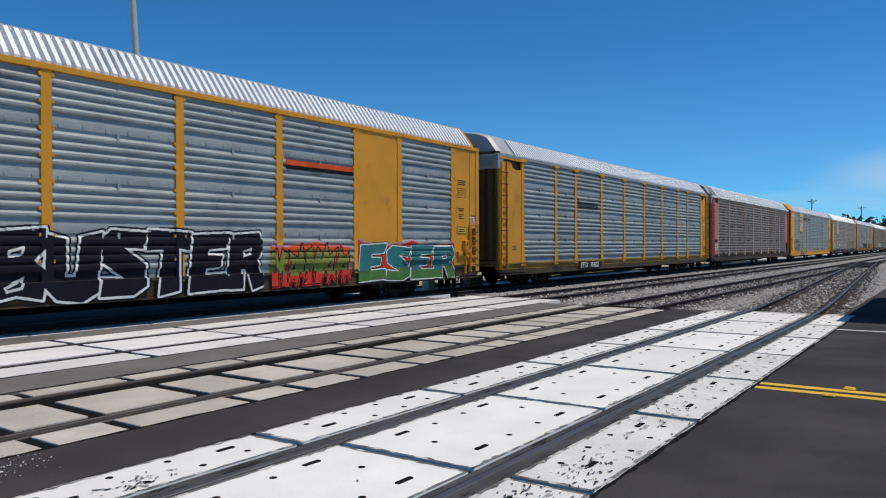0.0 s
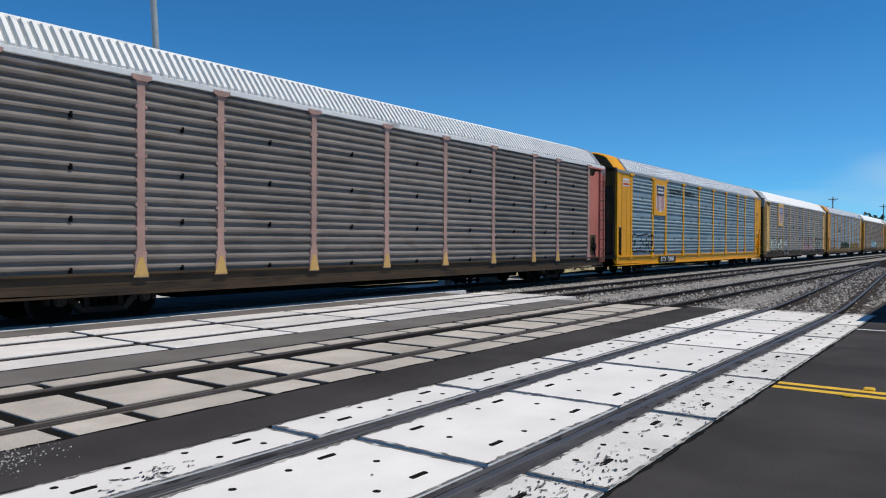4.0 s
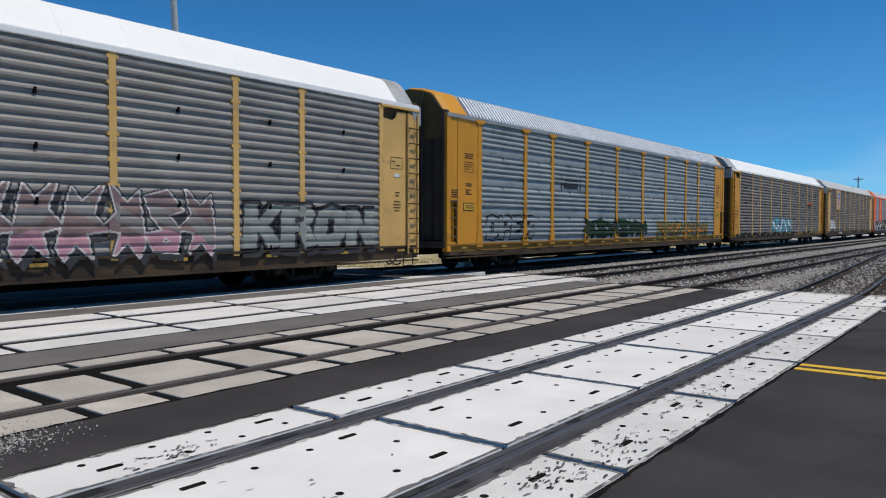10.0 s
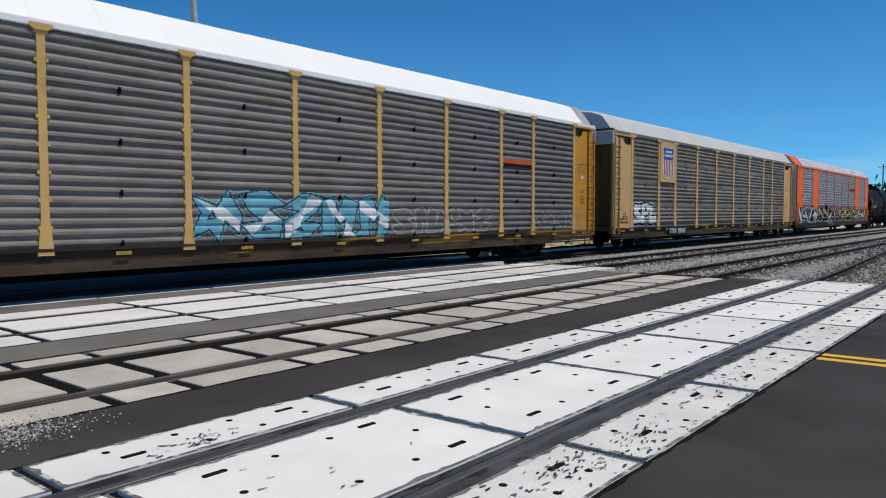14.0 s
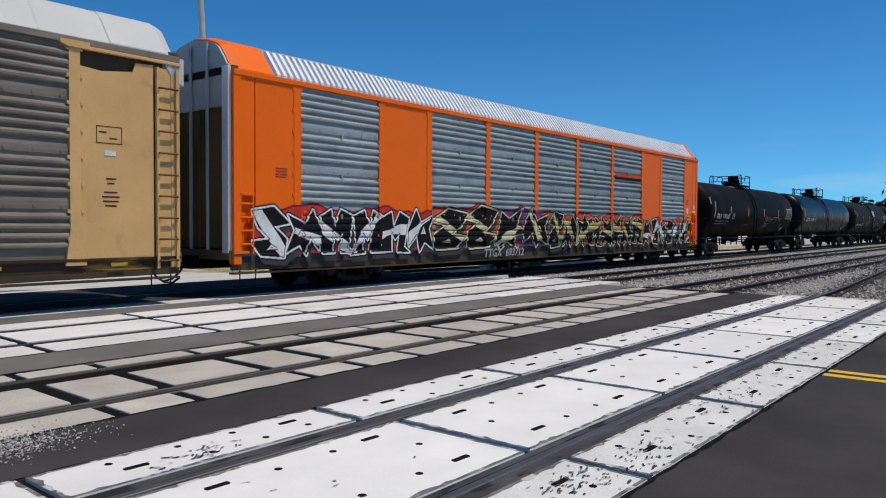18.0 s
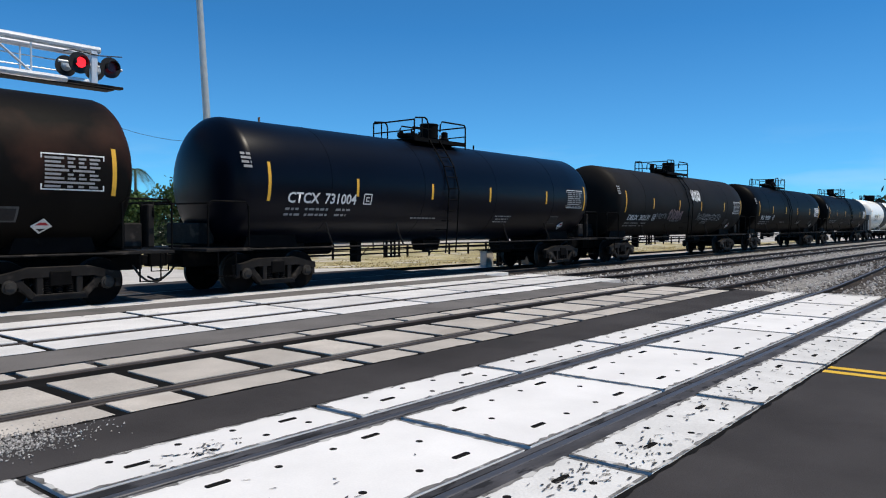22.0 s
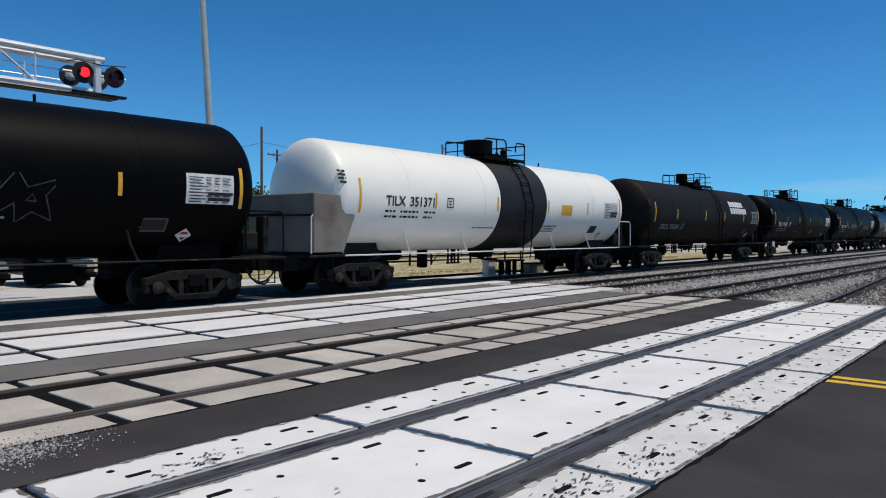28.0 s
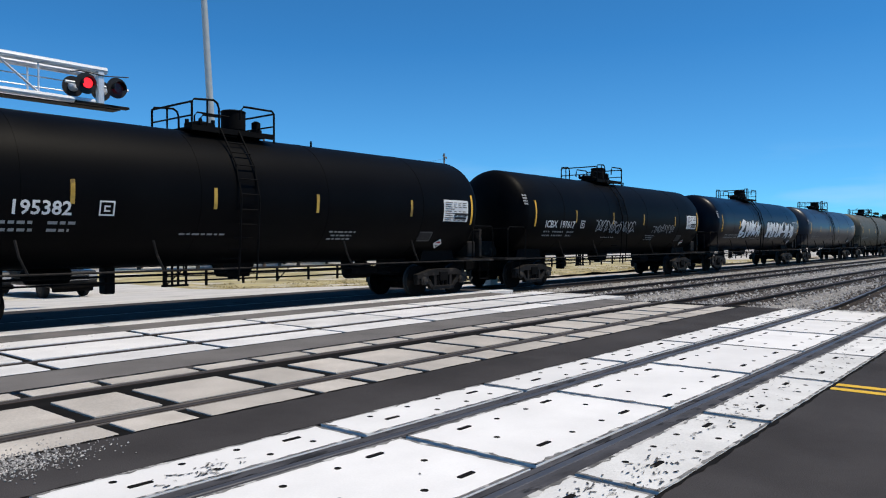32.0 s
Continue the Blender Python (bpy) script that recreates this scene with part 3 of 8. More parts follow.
def ground_mesh():
    bm = bmesh.new()
    ys = [-1500, -60, 0, 10, 19] + [19 + 13 * k / 6 for k in range(1, 7)] + [50, 120, 400, 2700]
    xs = [-1800, -200, -40, 0, 40, 200, 700, 2400]
    vs = [[bm.verts.new((x, y, -0.17 + fall(y))) for x in xs] for y in ys]
    for j in range(len(ys) - 1):
        for i in range(len(xs) - 1):
            bm.faces.new((vs[j][i], vs[j][i + 1], vs[j + 1][i + 1], vs[j + 1][i]))
    return mesh("ground", bm, "gravel")


def falling_strip(name, x0, x1, y0, y1, z, material, nx=1, rough=0.0):
    """A surface that follows the fall of the land."""
    bm = bmesh.new()
    ny = max(2, int((y1 - y0) / 2))
    vs = [[bm.verts.new((x0 + (x1 - x0) * i / nx, y0 + (y1 - y0) * j / ny, z + fall(y0 + (y1 - y0) * j / ny) + rough * noise.noise(Vector((i * 0.7, j * 0.9, 2.0))))) for i in range(nx + 1)] for j in range(ny + 1)]
    for j in range(ny):
        for i in range(nx):
            bm.faces.new((vs[j][i], vs[j][i + 1], vs[j + 1][i + 1], vs[j + 1][i]))
    return put(name, mesh(name, bm, material, smooth=bool(rough)))


structure(put("ground", ground_mesh()), "pale dusty gravel ground along the railway", "ground")

# The last strip, past the main track, is coloured darker for the train's shade.
road_strips = [(-60.0, 1.97, "asphalt"), (5.03, 6.06, "asphalt"), (8.68, 9.78, "asphalt_old"), (13.05, 13.96, "asphalt_old"), (16.95, 18.8, "asphalt")]
road = structure(part("road", boxed(ROAD_X0, ROAD_X1, -60, 1.97, -0.16, 0.0), "asphalt", None), "dark grey asphalt road crossing the tracks", "road")
for y0, y1, m in road_strips[1:]:
    part("asphalt_strip", boxed(ROAD_X0, ROAD_X1 + 0.3, y0, y1, -0.16, 0.0), m, road)
structure(falling_strip("far_road", -14, 20.3, 33.1, 90, -0.005, "pavement"), "pale worn road leading away past dry grass", "road")
structure(falling_strip("far_apron", -14, 20.3, 18.85, 33.0, -0.005, "pavement"), "pale worn road falling away from the crossing", "road")
# A dark sheet laid over the gravel so the shaded corner comes out black.
structure(part("asphalt_apron", boxed(ROAD_X1 + 0.02, 34, -9, 2.3, -0.168, -0.03), "asphalt", None), "dark sheet beside the road that deepens the shade there", "pavement")
structure(falling_strip("dry_verge", 20.4, 95, 19.0, 58, -0.05, "dry_grass", 60, 0.10), "dry yellow grass and pale dirt falling away to a low fence", "grass")

# Dry tufts on the verge, in loose drifts.
rng = np.random.default_rng(21)
verts, faces = [], []
for k in range(9000):
    x, y = 20.6 + 50 * rng.random() ** 1.5, 19.4 + 17 * rng.random()
    if noise.noise(Vector((x * 0.35, y * 0.5, 7.0))) < rng.uniform(-0.35, 0.25):
        continue
    h, a = rng.uniform(0.03, 0.12), rng.uniform(0, math.tau)
    lean, wide = rng.uniform(-0.12, 0.12, 2), rng.uniform(0.012, 0.03)
    z = fall(y) - 0.06
    c, d = math.cos(a) * wide, math.sin(a) * wide
    b = len(verts)
    verts += [(x - c, y - d, z), (x + c, y + d, z), (x + lean[0], y + lean[1], z + h), (x - d, y + c, z), (x + d, y - c, z), (x - lean[1], y + lean[0], z + h * 0.8)]
    faces += [(b, b + 1, b + 2), (b + 3, b + 4, b + 5)]
me = bpy.data.meshes.new("dry_tufts")
me.from_pydata(verts, [], faces)
me.materials.append(M["straw"])
tagged(put("dry_tufts", me), "tufts of dry straw-coloured grass on the verge", "grass", kind="stuff")

# Painted lines on the near part of the road.
for dx in (9.0, 9.28):
    ob = put("centre_line", mesh("centre_line", boxed(dx - 0.075, dx + 0.075, -58, 1.93, 0.002, 0.005), "yellow_line"))
    structure(ob, "yellow painted centre line on the asphalt", "road marking")
structure(part("edge_line", boxed(15.92, 16.04, -58, 1.95, 0.002, 0.005), "white_line", None), "white painted edge line on the asphalt", "road marking")
stud_me = mesh("road_stud", bevelled(box(bmesh.new(), -0.06, 0.06, -0.06, 0.06, 0, 0.03), 0.015), "yellow_line")
for x, y in ((8.88, 1.15), (9.40, 1.02), (8.88, -4.8), (9.40, -4.9)):
    tagged(put("road_stud", stud_me, None, pose(x, y, 0.0)), "yellow raised marker stuck to the road beside the centre line", "road stud", "road studs")


# Rails.
RAIL = [(-0.07, -0.165), (0.07, -0.165), (0.07, -0.15), (0.012, -0.13), (0.012, -0.04), (0.036, -0.03), (0.036, -0.006), (0.028, 0.0),
        (-0.028, 0.0), (-0.036, -0.006), (-0.036, -0.03), (-0.012, -0.04), (-0.012, -0.13), (-0.07, -0.15)]


def rail_mesh(path, top):
    """A rail swept along (x, y) points, rusty at the sides and bright on top."""
    bm = bmesh.new()
    rings = []
    for i, (x, y) in enumerate(path):
        a, b = path[max(i - 1, 0)], path[min(i + 1, len(path) - 1)]
        d = Vector((b[0] - a[0], b[1] - a[1], 0)).normalized()
        s = Vector((-d.y, d.x, 0))
        rings.append([bm.verts.new(Vector((x, y, 0)) + s * u + Vector((0, 0, w))) for u, w in RAIL])
    n = len(RAIL)
    for q, r in zip(rings, rings[1:]):
        for k in range(n):
            f = bm.faces.new((q[k], q[(k + 1) % n], r[(k + 1) % n], r[k]))
            f.material_index = 1 if 6 <= k <= 8 else 0
    bm.faces.new(rings[0])
    bm.faces.new(rings[-1][::-1])
    return mesh("rail", bm, "rail_rust", top)


def near_bend(x):
    """How far the near track swings towards the second one past the crossing, where the two join."""
    if x < 18:
        return 0.0
    u = min((x - 18) / 66.0, 1.0)
    ease = u - 0.04 * (1 - math.exp(-u / 0.04)) + 0.04 * u
    return (TRACKS["second"] - TRACKS["near"]) * ease


tracks = {}
for name, y in TRACKS.items():
    bend = near_bend if name == "near" else (lambda x: 0.0)
    far = 84 if name == "near" else 700
    xs = [-160, -40, 0] + [18 + 3 * k for k in range(23)] + ([110, 300, 700] if name != "near" else [])
    bed = bmesh.new()
    for x0, x1 in ((-160, ROAD_X0), (19.3, 84 if name == "near" else 700)):
        steps = 24
        prof = [(-2.0, -0.168), (-1.55, -0.12), (1.55, -0.12), (2.0, -0.168)]
        rings = []
        for i in range(steps + 1):
            x = x0 + (x1 - x0) * i / steps
            rings.append([bed.verts.new((x, y + bend(x) + u, w)) for u, w in prof])
        for q, r in zip(rings, rings[1:]):
            for k in range(3):
                bed.faces.new((q[k], r[k], r[k + 1], q[k + 1]))
    box(bed, ROAD_X0, 19.3, y - 1.6, y + 1.6, -0.3, -0.13)
    label = {"near": "railway track that swings over to its neighbour past the crossing", "main": "main railway track that carries the passing train"}.get(
        name, "straight railway track in pale ballast")
    tr = structure(put("track", mesh("ballast_bed", bed, "ballast")), label, "railway track")
    tracks[name] = tr
    for side in (-HALF, HALF):
        put("rail", rail_mesh([(x, y + bend(x) + side) for x in xs if x <= far], {"near": "rail_steel", "main": "rail_steel"}.get(name, "rail_dull")), tr)
    # Darker ballast on both sides of each rail, which widens its dark line.
    grime = bmesh.new()
    for side in (-HALF, HALF):
        pts = [(x, y + bend(x) + side) for x in xs if 18 < x <= far]
        for (xa, ya), (xb, yb) in zip(pts, pts[1:]):
            grime.faces.new([grime.verts.new(p) for p in ((max(xa, 19.3), ya - 0.33, -0.112), (xb, yb - 0.33, -0.112), (xb, yb + 0.30, -0.112), (max(xa, 19.3), ya + 0.30, -0.112))])
    part("greasy_ballast", grime, "ballast_dark", tr)
    tie_me = shared("tie", lambda: mesh("tie", bevelled(box(bmesh.new(), -0.11, 0.11, -1.3, 1.3, -0.2, -0.105), 0.012), "tie"))
    x = 19.7
    while x < 60:
        put("tie", tie_me, tr, pose(x, y + bend(x), 0.0, 0, 0, random.uniform(-1, 1)))
        x += 0.53

# Loose ballast between and beside the tracks past the crossing.
rng = np.random.default_rng(5)
verts, faces = [], []
octa = np.array([(1, 0, 0), (-1, 0, 0), (0, 1, 0), (0, -1, 0), (0, 0, 1), (0, 0, -1)], float)
octf = [(0, 2, 4), (2, 1, 4), (1, 3, 4), (3, 0, 4), (2, 0, 5), (1, 2, 5), (3, 1, 5), (0, 3, 5)]
for k in range(15000):
    x = 19.2 + 45 * rng.random() ** 1.7
    y = 0.4 + 13.6 * rng.random()
    s = rng.uniform(0.02, 0.055) * (1.5 if rng.random() < 0.06 else 1)
    o = (octa * rng.uniform(0.6, 1.2, (6, 1))) * s
    a = rng.uniform(0, math.tau)
    c, d = math.cos(a), math.sin(a)
    o = np.stack([o[:, 0] * c - o[:, 1] * d, o[:, 0] * d + o[:, 1] * c, o[:, 2]], 1)
    off = min((y - t - (near_bend(x) if n == "near" else 0.0) for n, t in TRACKS.items()), key=abs)
    near_track = abs(off) < 1.6
    if abs(abs(off) - HALF) < 0.25 and rng.random() < 0.9:
        continue
    b = len(verts)
    verts += [(x + p[0], y + p[1], (-0.105 if near_track else -0.15) + p[2]) for p in o]
    faces += [(b + i, b + j, b + l) for i, j, l in octf]
me = bpy.data.meshes.new("loose_ballast")
me.from_pydata(verts, [], faces)
me.materials.append(M["stone"])
tagged(put("loose_ballast", me), "loose grey ballast stones between the tracks", "ballast", kind="stuff")


# Crossing panels.
def slab(w, d, t=0.12, bev=0.006):
    return bevelled(box(bmesh.new(), 0, w, 0, d, -t, 0), bev)


def crossing(name, rows, label):
    """Rows: y from, y to, cuts along x, material, height above the road."""
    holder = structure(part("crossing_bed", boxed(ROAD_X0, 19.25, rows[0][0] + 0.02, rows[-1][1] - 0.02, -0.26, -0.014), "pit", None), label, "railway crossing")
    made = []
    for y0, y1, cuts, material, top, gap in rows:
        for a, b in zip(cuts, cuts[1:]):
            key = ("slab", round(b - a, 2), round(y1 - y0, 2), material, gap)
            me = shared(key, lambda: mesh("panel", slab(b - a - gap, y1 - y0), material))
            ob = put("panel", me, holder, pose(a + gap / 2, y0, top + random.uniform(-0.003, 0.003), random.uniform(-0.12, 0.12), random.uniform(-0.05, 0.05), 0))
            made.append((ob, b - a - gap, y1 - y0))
    return holder, made


L1 = 2.416
cut1 = [4.492 + L1 * k for k in range(-5, 7)] + [19.25]
holder1, made1 = crossing("near", [
    (1.974, 2.591, [c + 0.025 for c in cut1], "concrete_worn", 0.010, 0.06),
    (2.892, 4.169, cut1, "concrete_new", 0.010, 0.065),
    (4.438, 5.021, [c - 0.18 for c in cut1], "concrete_new", 0.010, 0.065)], "white concrete panel crossing of the near track, with dark rubber beside the rails")
dot = mesh("lifting_hole", lathe(bmesh.new(), [(-0.002, 0.028), (0.0025, 0.028), (0.0025, 0.02)], "z", 8), "pit")
slot = mesh("lifting_slot", bevelled(box(bmesh.new(), -0.085, 0.085, -0.022, 0.022, -0.002, 0.0025), 0.008), "pit")
def edge_mesh(w, d):
    """Steel angle round the edge of a panel, ragged on its inner side where the concrete has chipped."""
    g = random.Random(round(w * 1000 + d * 100))
    bm = bmesh.new()
    for a, b, m in (((0, 0), (w, 0), (0, 1)), ((w, 0), (w, d), (-1, 0)), ((w, d), (0, d), (0, -1)), ((0, d), (0, 0), (1, 0))):
        n = max(3, int(math.hypot(b[0] - a[0], b[1] - a[1]) / 0.07))
        rows = []
        for k in range(n + 1):
            x, y = a[0] + (b[0] - a[0]) * k / n, a[1] + (b[1] - a[1]) * k / n
            e = 0.026 + g.choice((0, 0, 0, 0.004, 0.02, 0.035)) * g.random()
            rows.append((bm.verts.new((x, y, 0.0015)), bm.verts.new((min(max(x + m[0] * e, 0), w), min(max(y + m[1] * e, 0), d), 0.0015))))
        for (p, q), (r, t) in zip(rows, rows[1:]):
            bm.faces.new((p, r, t, q))
    return mesh("edge_angle", bm, "edge_angle")


for ob, w, d in made1:
    put("edge_angle", shared(("edge", round(w, 2), round(d, 2)), lambda: edge_mesh(w, d)), ob)
    if w < 1:
        continue
    if d > 1:
        spots = [(0.22, 0.2, 1), (0.42, 0.21, 0), (0.64, 0.21, 0), (0.82, 0.2, 1), (0.22, 0.83, 1), (0.41, 0.81, 0), (0.62, 0.82, 0), (0.79, 0.84, 1), (0.19, 0.52, 0), (0.85, 0.55, 0)]
    else:
        spots = [(0.2, 0.75, 0), (0.42, 0.77, 0), (0.62, 0.78, 0), (0.24, 0.42, 1), (0.82, 0.64, 1), (0.46, 0.25, 0), (0.66, 0.27, 0), (0.85, 0.33, 0)]
    for u, v, long in spots:
        put("lifting_slot" if long else "lifting_hole", slot if long else dot, ob, pose(w * u, d * v, 0.0004))
for y0, y1 in ((2.596, 2.735), (2.822, 2.886), (4.176, 4.235), (4.326, 4.432)):
    part("flangeway_rubber", boxed(ROAD_X0, 19.2, y0, y1, -0.15, -0.003), "rubber", holder1)

T2 = [-9, -7.9, -5.8, -3.7, -2.5, -0.4, 1.1, 3.12, 3.97, 5.2, 6.1, 7.0, 8.25, 9.1, 10.3, 11.2, 12.1, 13.35, 14.2, 15.4, 16.3, 17.3, 18.6]
f2 = [c + random.uniform(-0.12, 0.06) for c in T2]
holder2, made2 = crossing("second", [
    (6.08, 6.53, f2, "concrete_old", 0.004, 0.13),
    (6.86, 7.80, T2, "concrete_old", 0.004, 0.17),
    (8.30, 8.62, [c + 0.05 for c in T2], "concrete_old", 0.004, 0.11)], "worn beige concrete panel crossing of the second track with wide dark joints")
f3 = [4.15 + 2.48 * k for k in range(-5, 7)] + [20.3]
crossing("third", [
    (9.82, 10.52, [c - 0.05 for c in f3], "concrete_white", 0.006, 0.12),
    (10.83, 11.98, f3, "concrete_white", 0.006, 0.12),
    (12.32, 13.0, [c + 0.05 for c in f3], "concrete_white", 0.006, 0.12)], "white concrete panel crossing of the third track")
# Middle and far panels carry the train's shade as dark asphalt colour.
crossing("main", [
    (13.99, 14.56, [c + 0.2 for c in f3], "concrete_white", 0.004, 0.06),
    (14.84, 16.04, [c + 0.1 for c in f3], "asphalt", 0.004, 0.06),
    (16.32, 16.92, f3, "asphalt", 0.004, 0.06)], "concrete panel crossing of the main track, inner panels coloured dark for the shade under the train")

# Worn boards along the rails of the second track.
for y0, y1 in ((6.555, 6.60), (6.745, 6.80), (8.245, 8.285)):
    part("rail_board", boxed(ROAD_X0, 18.9, y0, y1, -0.10, -0.004, 0.004), "rail_board", holder2)


def ragged_strip(name, x0, x1, y, half, seed, z):
    """A thin strip of tar with uneven edges."""
    g = np.random.default_rng(seed)
    n = int((x1 - x0) / 0.12)
    verts, faces = [], []
    for i in range(n + 1):
        x = x0 + (x1 - x0) * i / n
        verts += [(x, y - half * g.uniform(0.2, 1.4), z), (x, y + half * g.uniform(0.2, 1.2), z)]
    for i in range(n):
        faces.append((2 * i, 2 * i + 2, 2 * i + 3, 2 * i + 1))
    me = bpy.data.meshes.new(name)
    me.from_pydata(verts, [], faces)
    me.materials.append(M["pit"])
    return put(name, me)


for k, y in enumerate((1.955, 5.045, 6.05, 8.70, 9.76, 13.03)):
    structure(ragged_strip("tar_joint", ROAD_X0, 18.9, y, 0.028, 40 + k, 0.0035), "dark tar joint between asphalt and panels", "road")

# Black rubber scuffs on the pale panels: where each patch lies, its spread and its number of marks.
rng = np.random.default_rng(12)
verts, faces = [], []
PATCHES = ((2.92, 4.62, 0.20, 0.09, 130), (5.05, 2.16, 0.35, 0.12, 170), (4.2, 2.28, 0.25, 0.14, 150), (6.7, 2.25, 0.6, 0.15, 110), (3.2, 2.3, 0.5, 0.15, 120),
           (8.2, 2.3, 0.9, 0.16, 110), (11.0, 2.3, 1.4, 0.16, 110), (2.6, 3.4, 0.6, 0.3, 40), (1.8, 10.2, 0.8, 0.2, 60), (3.4, 11.4, 0.9, 0.3, 60), (6.0, 12.6, 1.2, 0.2, 50))
for cx, cy, sx, sy, n in PATCHES:
    for k in range(int(n * 0.42)):
        x, y = rng.normal(cx, sx), rng.normal(cy, sy)
        if not any(a < y < b for a, b in ((1.99, 2.58), (2.91, 4.15), (4.45, 5.0), (9.84, 10.5), (10.85, 11.96), (12.34, 12.98))):
            continue
        u, v = rng.uniform(0.008, 0.045), rng.uniform(0.004, 0.012)
        a = rng.normal(0.0, 0.5)
        c, d = math.cos(a), math.sin(a)
        b = len(verts)
        ring = [(u * math.cos(q) * rng.uniform(0.6, 1.2), v * math.sin(q) * rng.uniform(0.6, 1.2)) for q in (0, 1.1, 2.2, 3.1, 4.2, 5.3)]
        verts += [(x + p * c - q * d, y + p * d + q * c, 0.0165) for p, q in ring]
        faces.append(tuple(range(b, b + 6)))
me = bpy.data.meshes.new("rubber_scuffs")
me.from_pydata(verts, [], faces)
me.materials.append(M["scuff"])
tagged(put("rubber_scuffs", me), "black rubber scuffs on the white concrete panels", "scuff marks", kind="stuff")


# ---- railway cars ----
# Every car stands with its middle at x = 0, y = 0, the rail tops at z = 0; its near side faces -y.
def wheelset_mesh():
    bm = bmesh.new()
    for s in (-1, 1):
        y = s * 0.745
        lathe(bm, [(y + s * 0.065, 0.16), (y + s * 0.065, 0.37), (y + s * 0.072, 0.385), (y + s * 0.072, 0.452), (y - s * 0.045, 0.457),
                   (y - s * 0.068, 0.485), (y - s * 0.07, 0.38), (y - s * 0.05, 0.36), (y - s * 0.03, 0.2), (y - s * 0.06, 0.16)], "y", 28)
    for f in bm.faces:
        c = f.calc_center_median()
        if math.hypot(c.x, c.z) > 0.44:
            f.material_index = 1
    lathe(bm, [(-0.95, 0.075), (0.95, 0.075)], "y", 12)
    return mesh("wheelset", bm, "wheel", "wheel_tread", smooth=True)


def side_frame_mesh():
    """Cast side frame with the open triangles on both sides of the springs."""
    bm = bmesh.new()
    top = [(-1.18, 0.52), (-1.18, 0.66), (-0.86, 0.70), (-0.55, 0.80), (0.55, 0.80), (0.86, 0.70), (1.18, 0.66), (1.18, 0.52), (0.90, 0.53), (0.62, 0.62),
           (-0.62, 0.62), (-0.90, 0.53)]
    plate(top, -0.09, 0.09, bm)
    for s in (-1, 1):
        plate([(s * 0.86, 0.56), (s * 0.70, 0.60), (s * 0.40, 0.27), (s * 0.50, 0.20)], -0.075, 0.075, bm)
        plate([(s * 0.30, 0.66), (s * 0.42, 0.66), (s * 0.42, 0.28), (s * 0.30, 0.28)], -0.08, 0.08, bm)
        plate([(s * 1.17, 0.54), (s * 1.06, 0.54), (s * 1.06, 0.36), (s * 1.17, 0.36)], -0.07, 0.07, bm)
        plate([(s * 0.74, 0.54), (s * 0.63, 0.58), (s * 0.63, 0.36), (s * 0.72, 0.36)], -0.07, 0.07, bm)
    plate([(-0.52, 0.18), (0.52, 0.18), (0.46, 0.30), (-0.46, 0.30)], -0.10, 0.10, bm)
    bevelled(bm, 0.012)
    return mesh("side_frame", bm, "iron_grey")


def springs_mesh():
    bm = bmesh.new()
    for x in (-0.19, 0.0, 0.19):
        prof = []
        for k in range(7):
            prof += [(0.30 + k * 0.044, 0.07), (0.322 + k * 0.044, 0.086)]
        lathe(bm, prof, "z", 10, (x, 0, 0))
    return mesh("spring", bm, "iron")


def cap_mesh():
    bm = lathe(bmesh.new(), [(0.0, 0.13), (-0.05, 0.13), (-0.06, 0.10), (-0.10, 0.095), (-0.105, 0.05)], "y", 12)
    return mesh("bearing_cap", bm, "iron_dust", smooth=True)


def bolster_mesh():
    bm = box(bmesh.new(), -0.2, 0.2, -1.12, 1.12, 0.44, 0.72)
    box(bm, -0.16, 0.16, -0.2, 0.2, 0.72, 0.86)
    return mesh("truck", bevelled(bm, 0.02), "iron")


LEAD_WHEELS, TRAIL_WHEELS = [], []


def truck(car, x):
    bol = put("truck", shared("bolster", bolster_mesh), car, pose(x, 0, 0), "cast steel two-axle truck, black with grime")
    for s in (-1, 1):
        put("side_frame", shared("side_frame", side_frame_mesh), bol, pose(0, s * 1.0, 0))
        put("spring", shared("springs", springs_mesh), bol, pose(0, s * 1.0, 0))
        for a in (-0.89, 0.89):
            put("bearing_cap", shared("cap", cap_mesh), bol, pose(a, s * 1.06, 0.46, 0, 0, 0 if s < 0 else 180))
    for a, group in ((-0.89, LEAD_WHEELS), (0.89, TRAIL_WHEELS)):
        group.append(put("wheelset", shared("wheelset", wheelset_mesh), bol, pose(a, 0, 0.46)))
    return bol


def coupler_mesh():
    bm = box(bmesh.new(), -0.1, 0.62, -0.09, 0.09, 0.70, 0.92)
    plate([(0.55, 0.66), (0.86, 0.66), (0.92, 0.74), (0.92, 0.92), (0.84, 0.97), (0.55, 0.97)], -0.16, 0.12, bm)
    return mesh("coupler", bevelled(bm, 0.02), "iron")


def hose_mesh():
    return mesh("brake_hose", tubed([(0, -0.35, 0.72), (0.15, -0.36, 0.5), (0.35, -0.34, 0.36), (0.6, -0.28, 0.33), (0.8, -0.2, 0.42)], 0.025), "wire", smooth=True)


# Covered car carriers.
BODY, PITCH = 27.1, 28.7
W = 1.52                                              # half width at the side sheets
XL, XR = -13.74, 13.56                                # the two ends of the side
STATIONS = [XL, -11.96, -9.10, -7.15, -4.29, -1.43, 1.43, 4.29, 7.15, 9.10, 11.96, XR]
Z_SILL, Z_EAVE = 0.98, 4.93


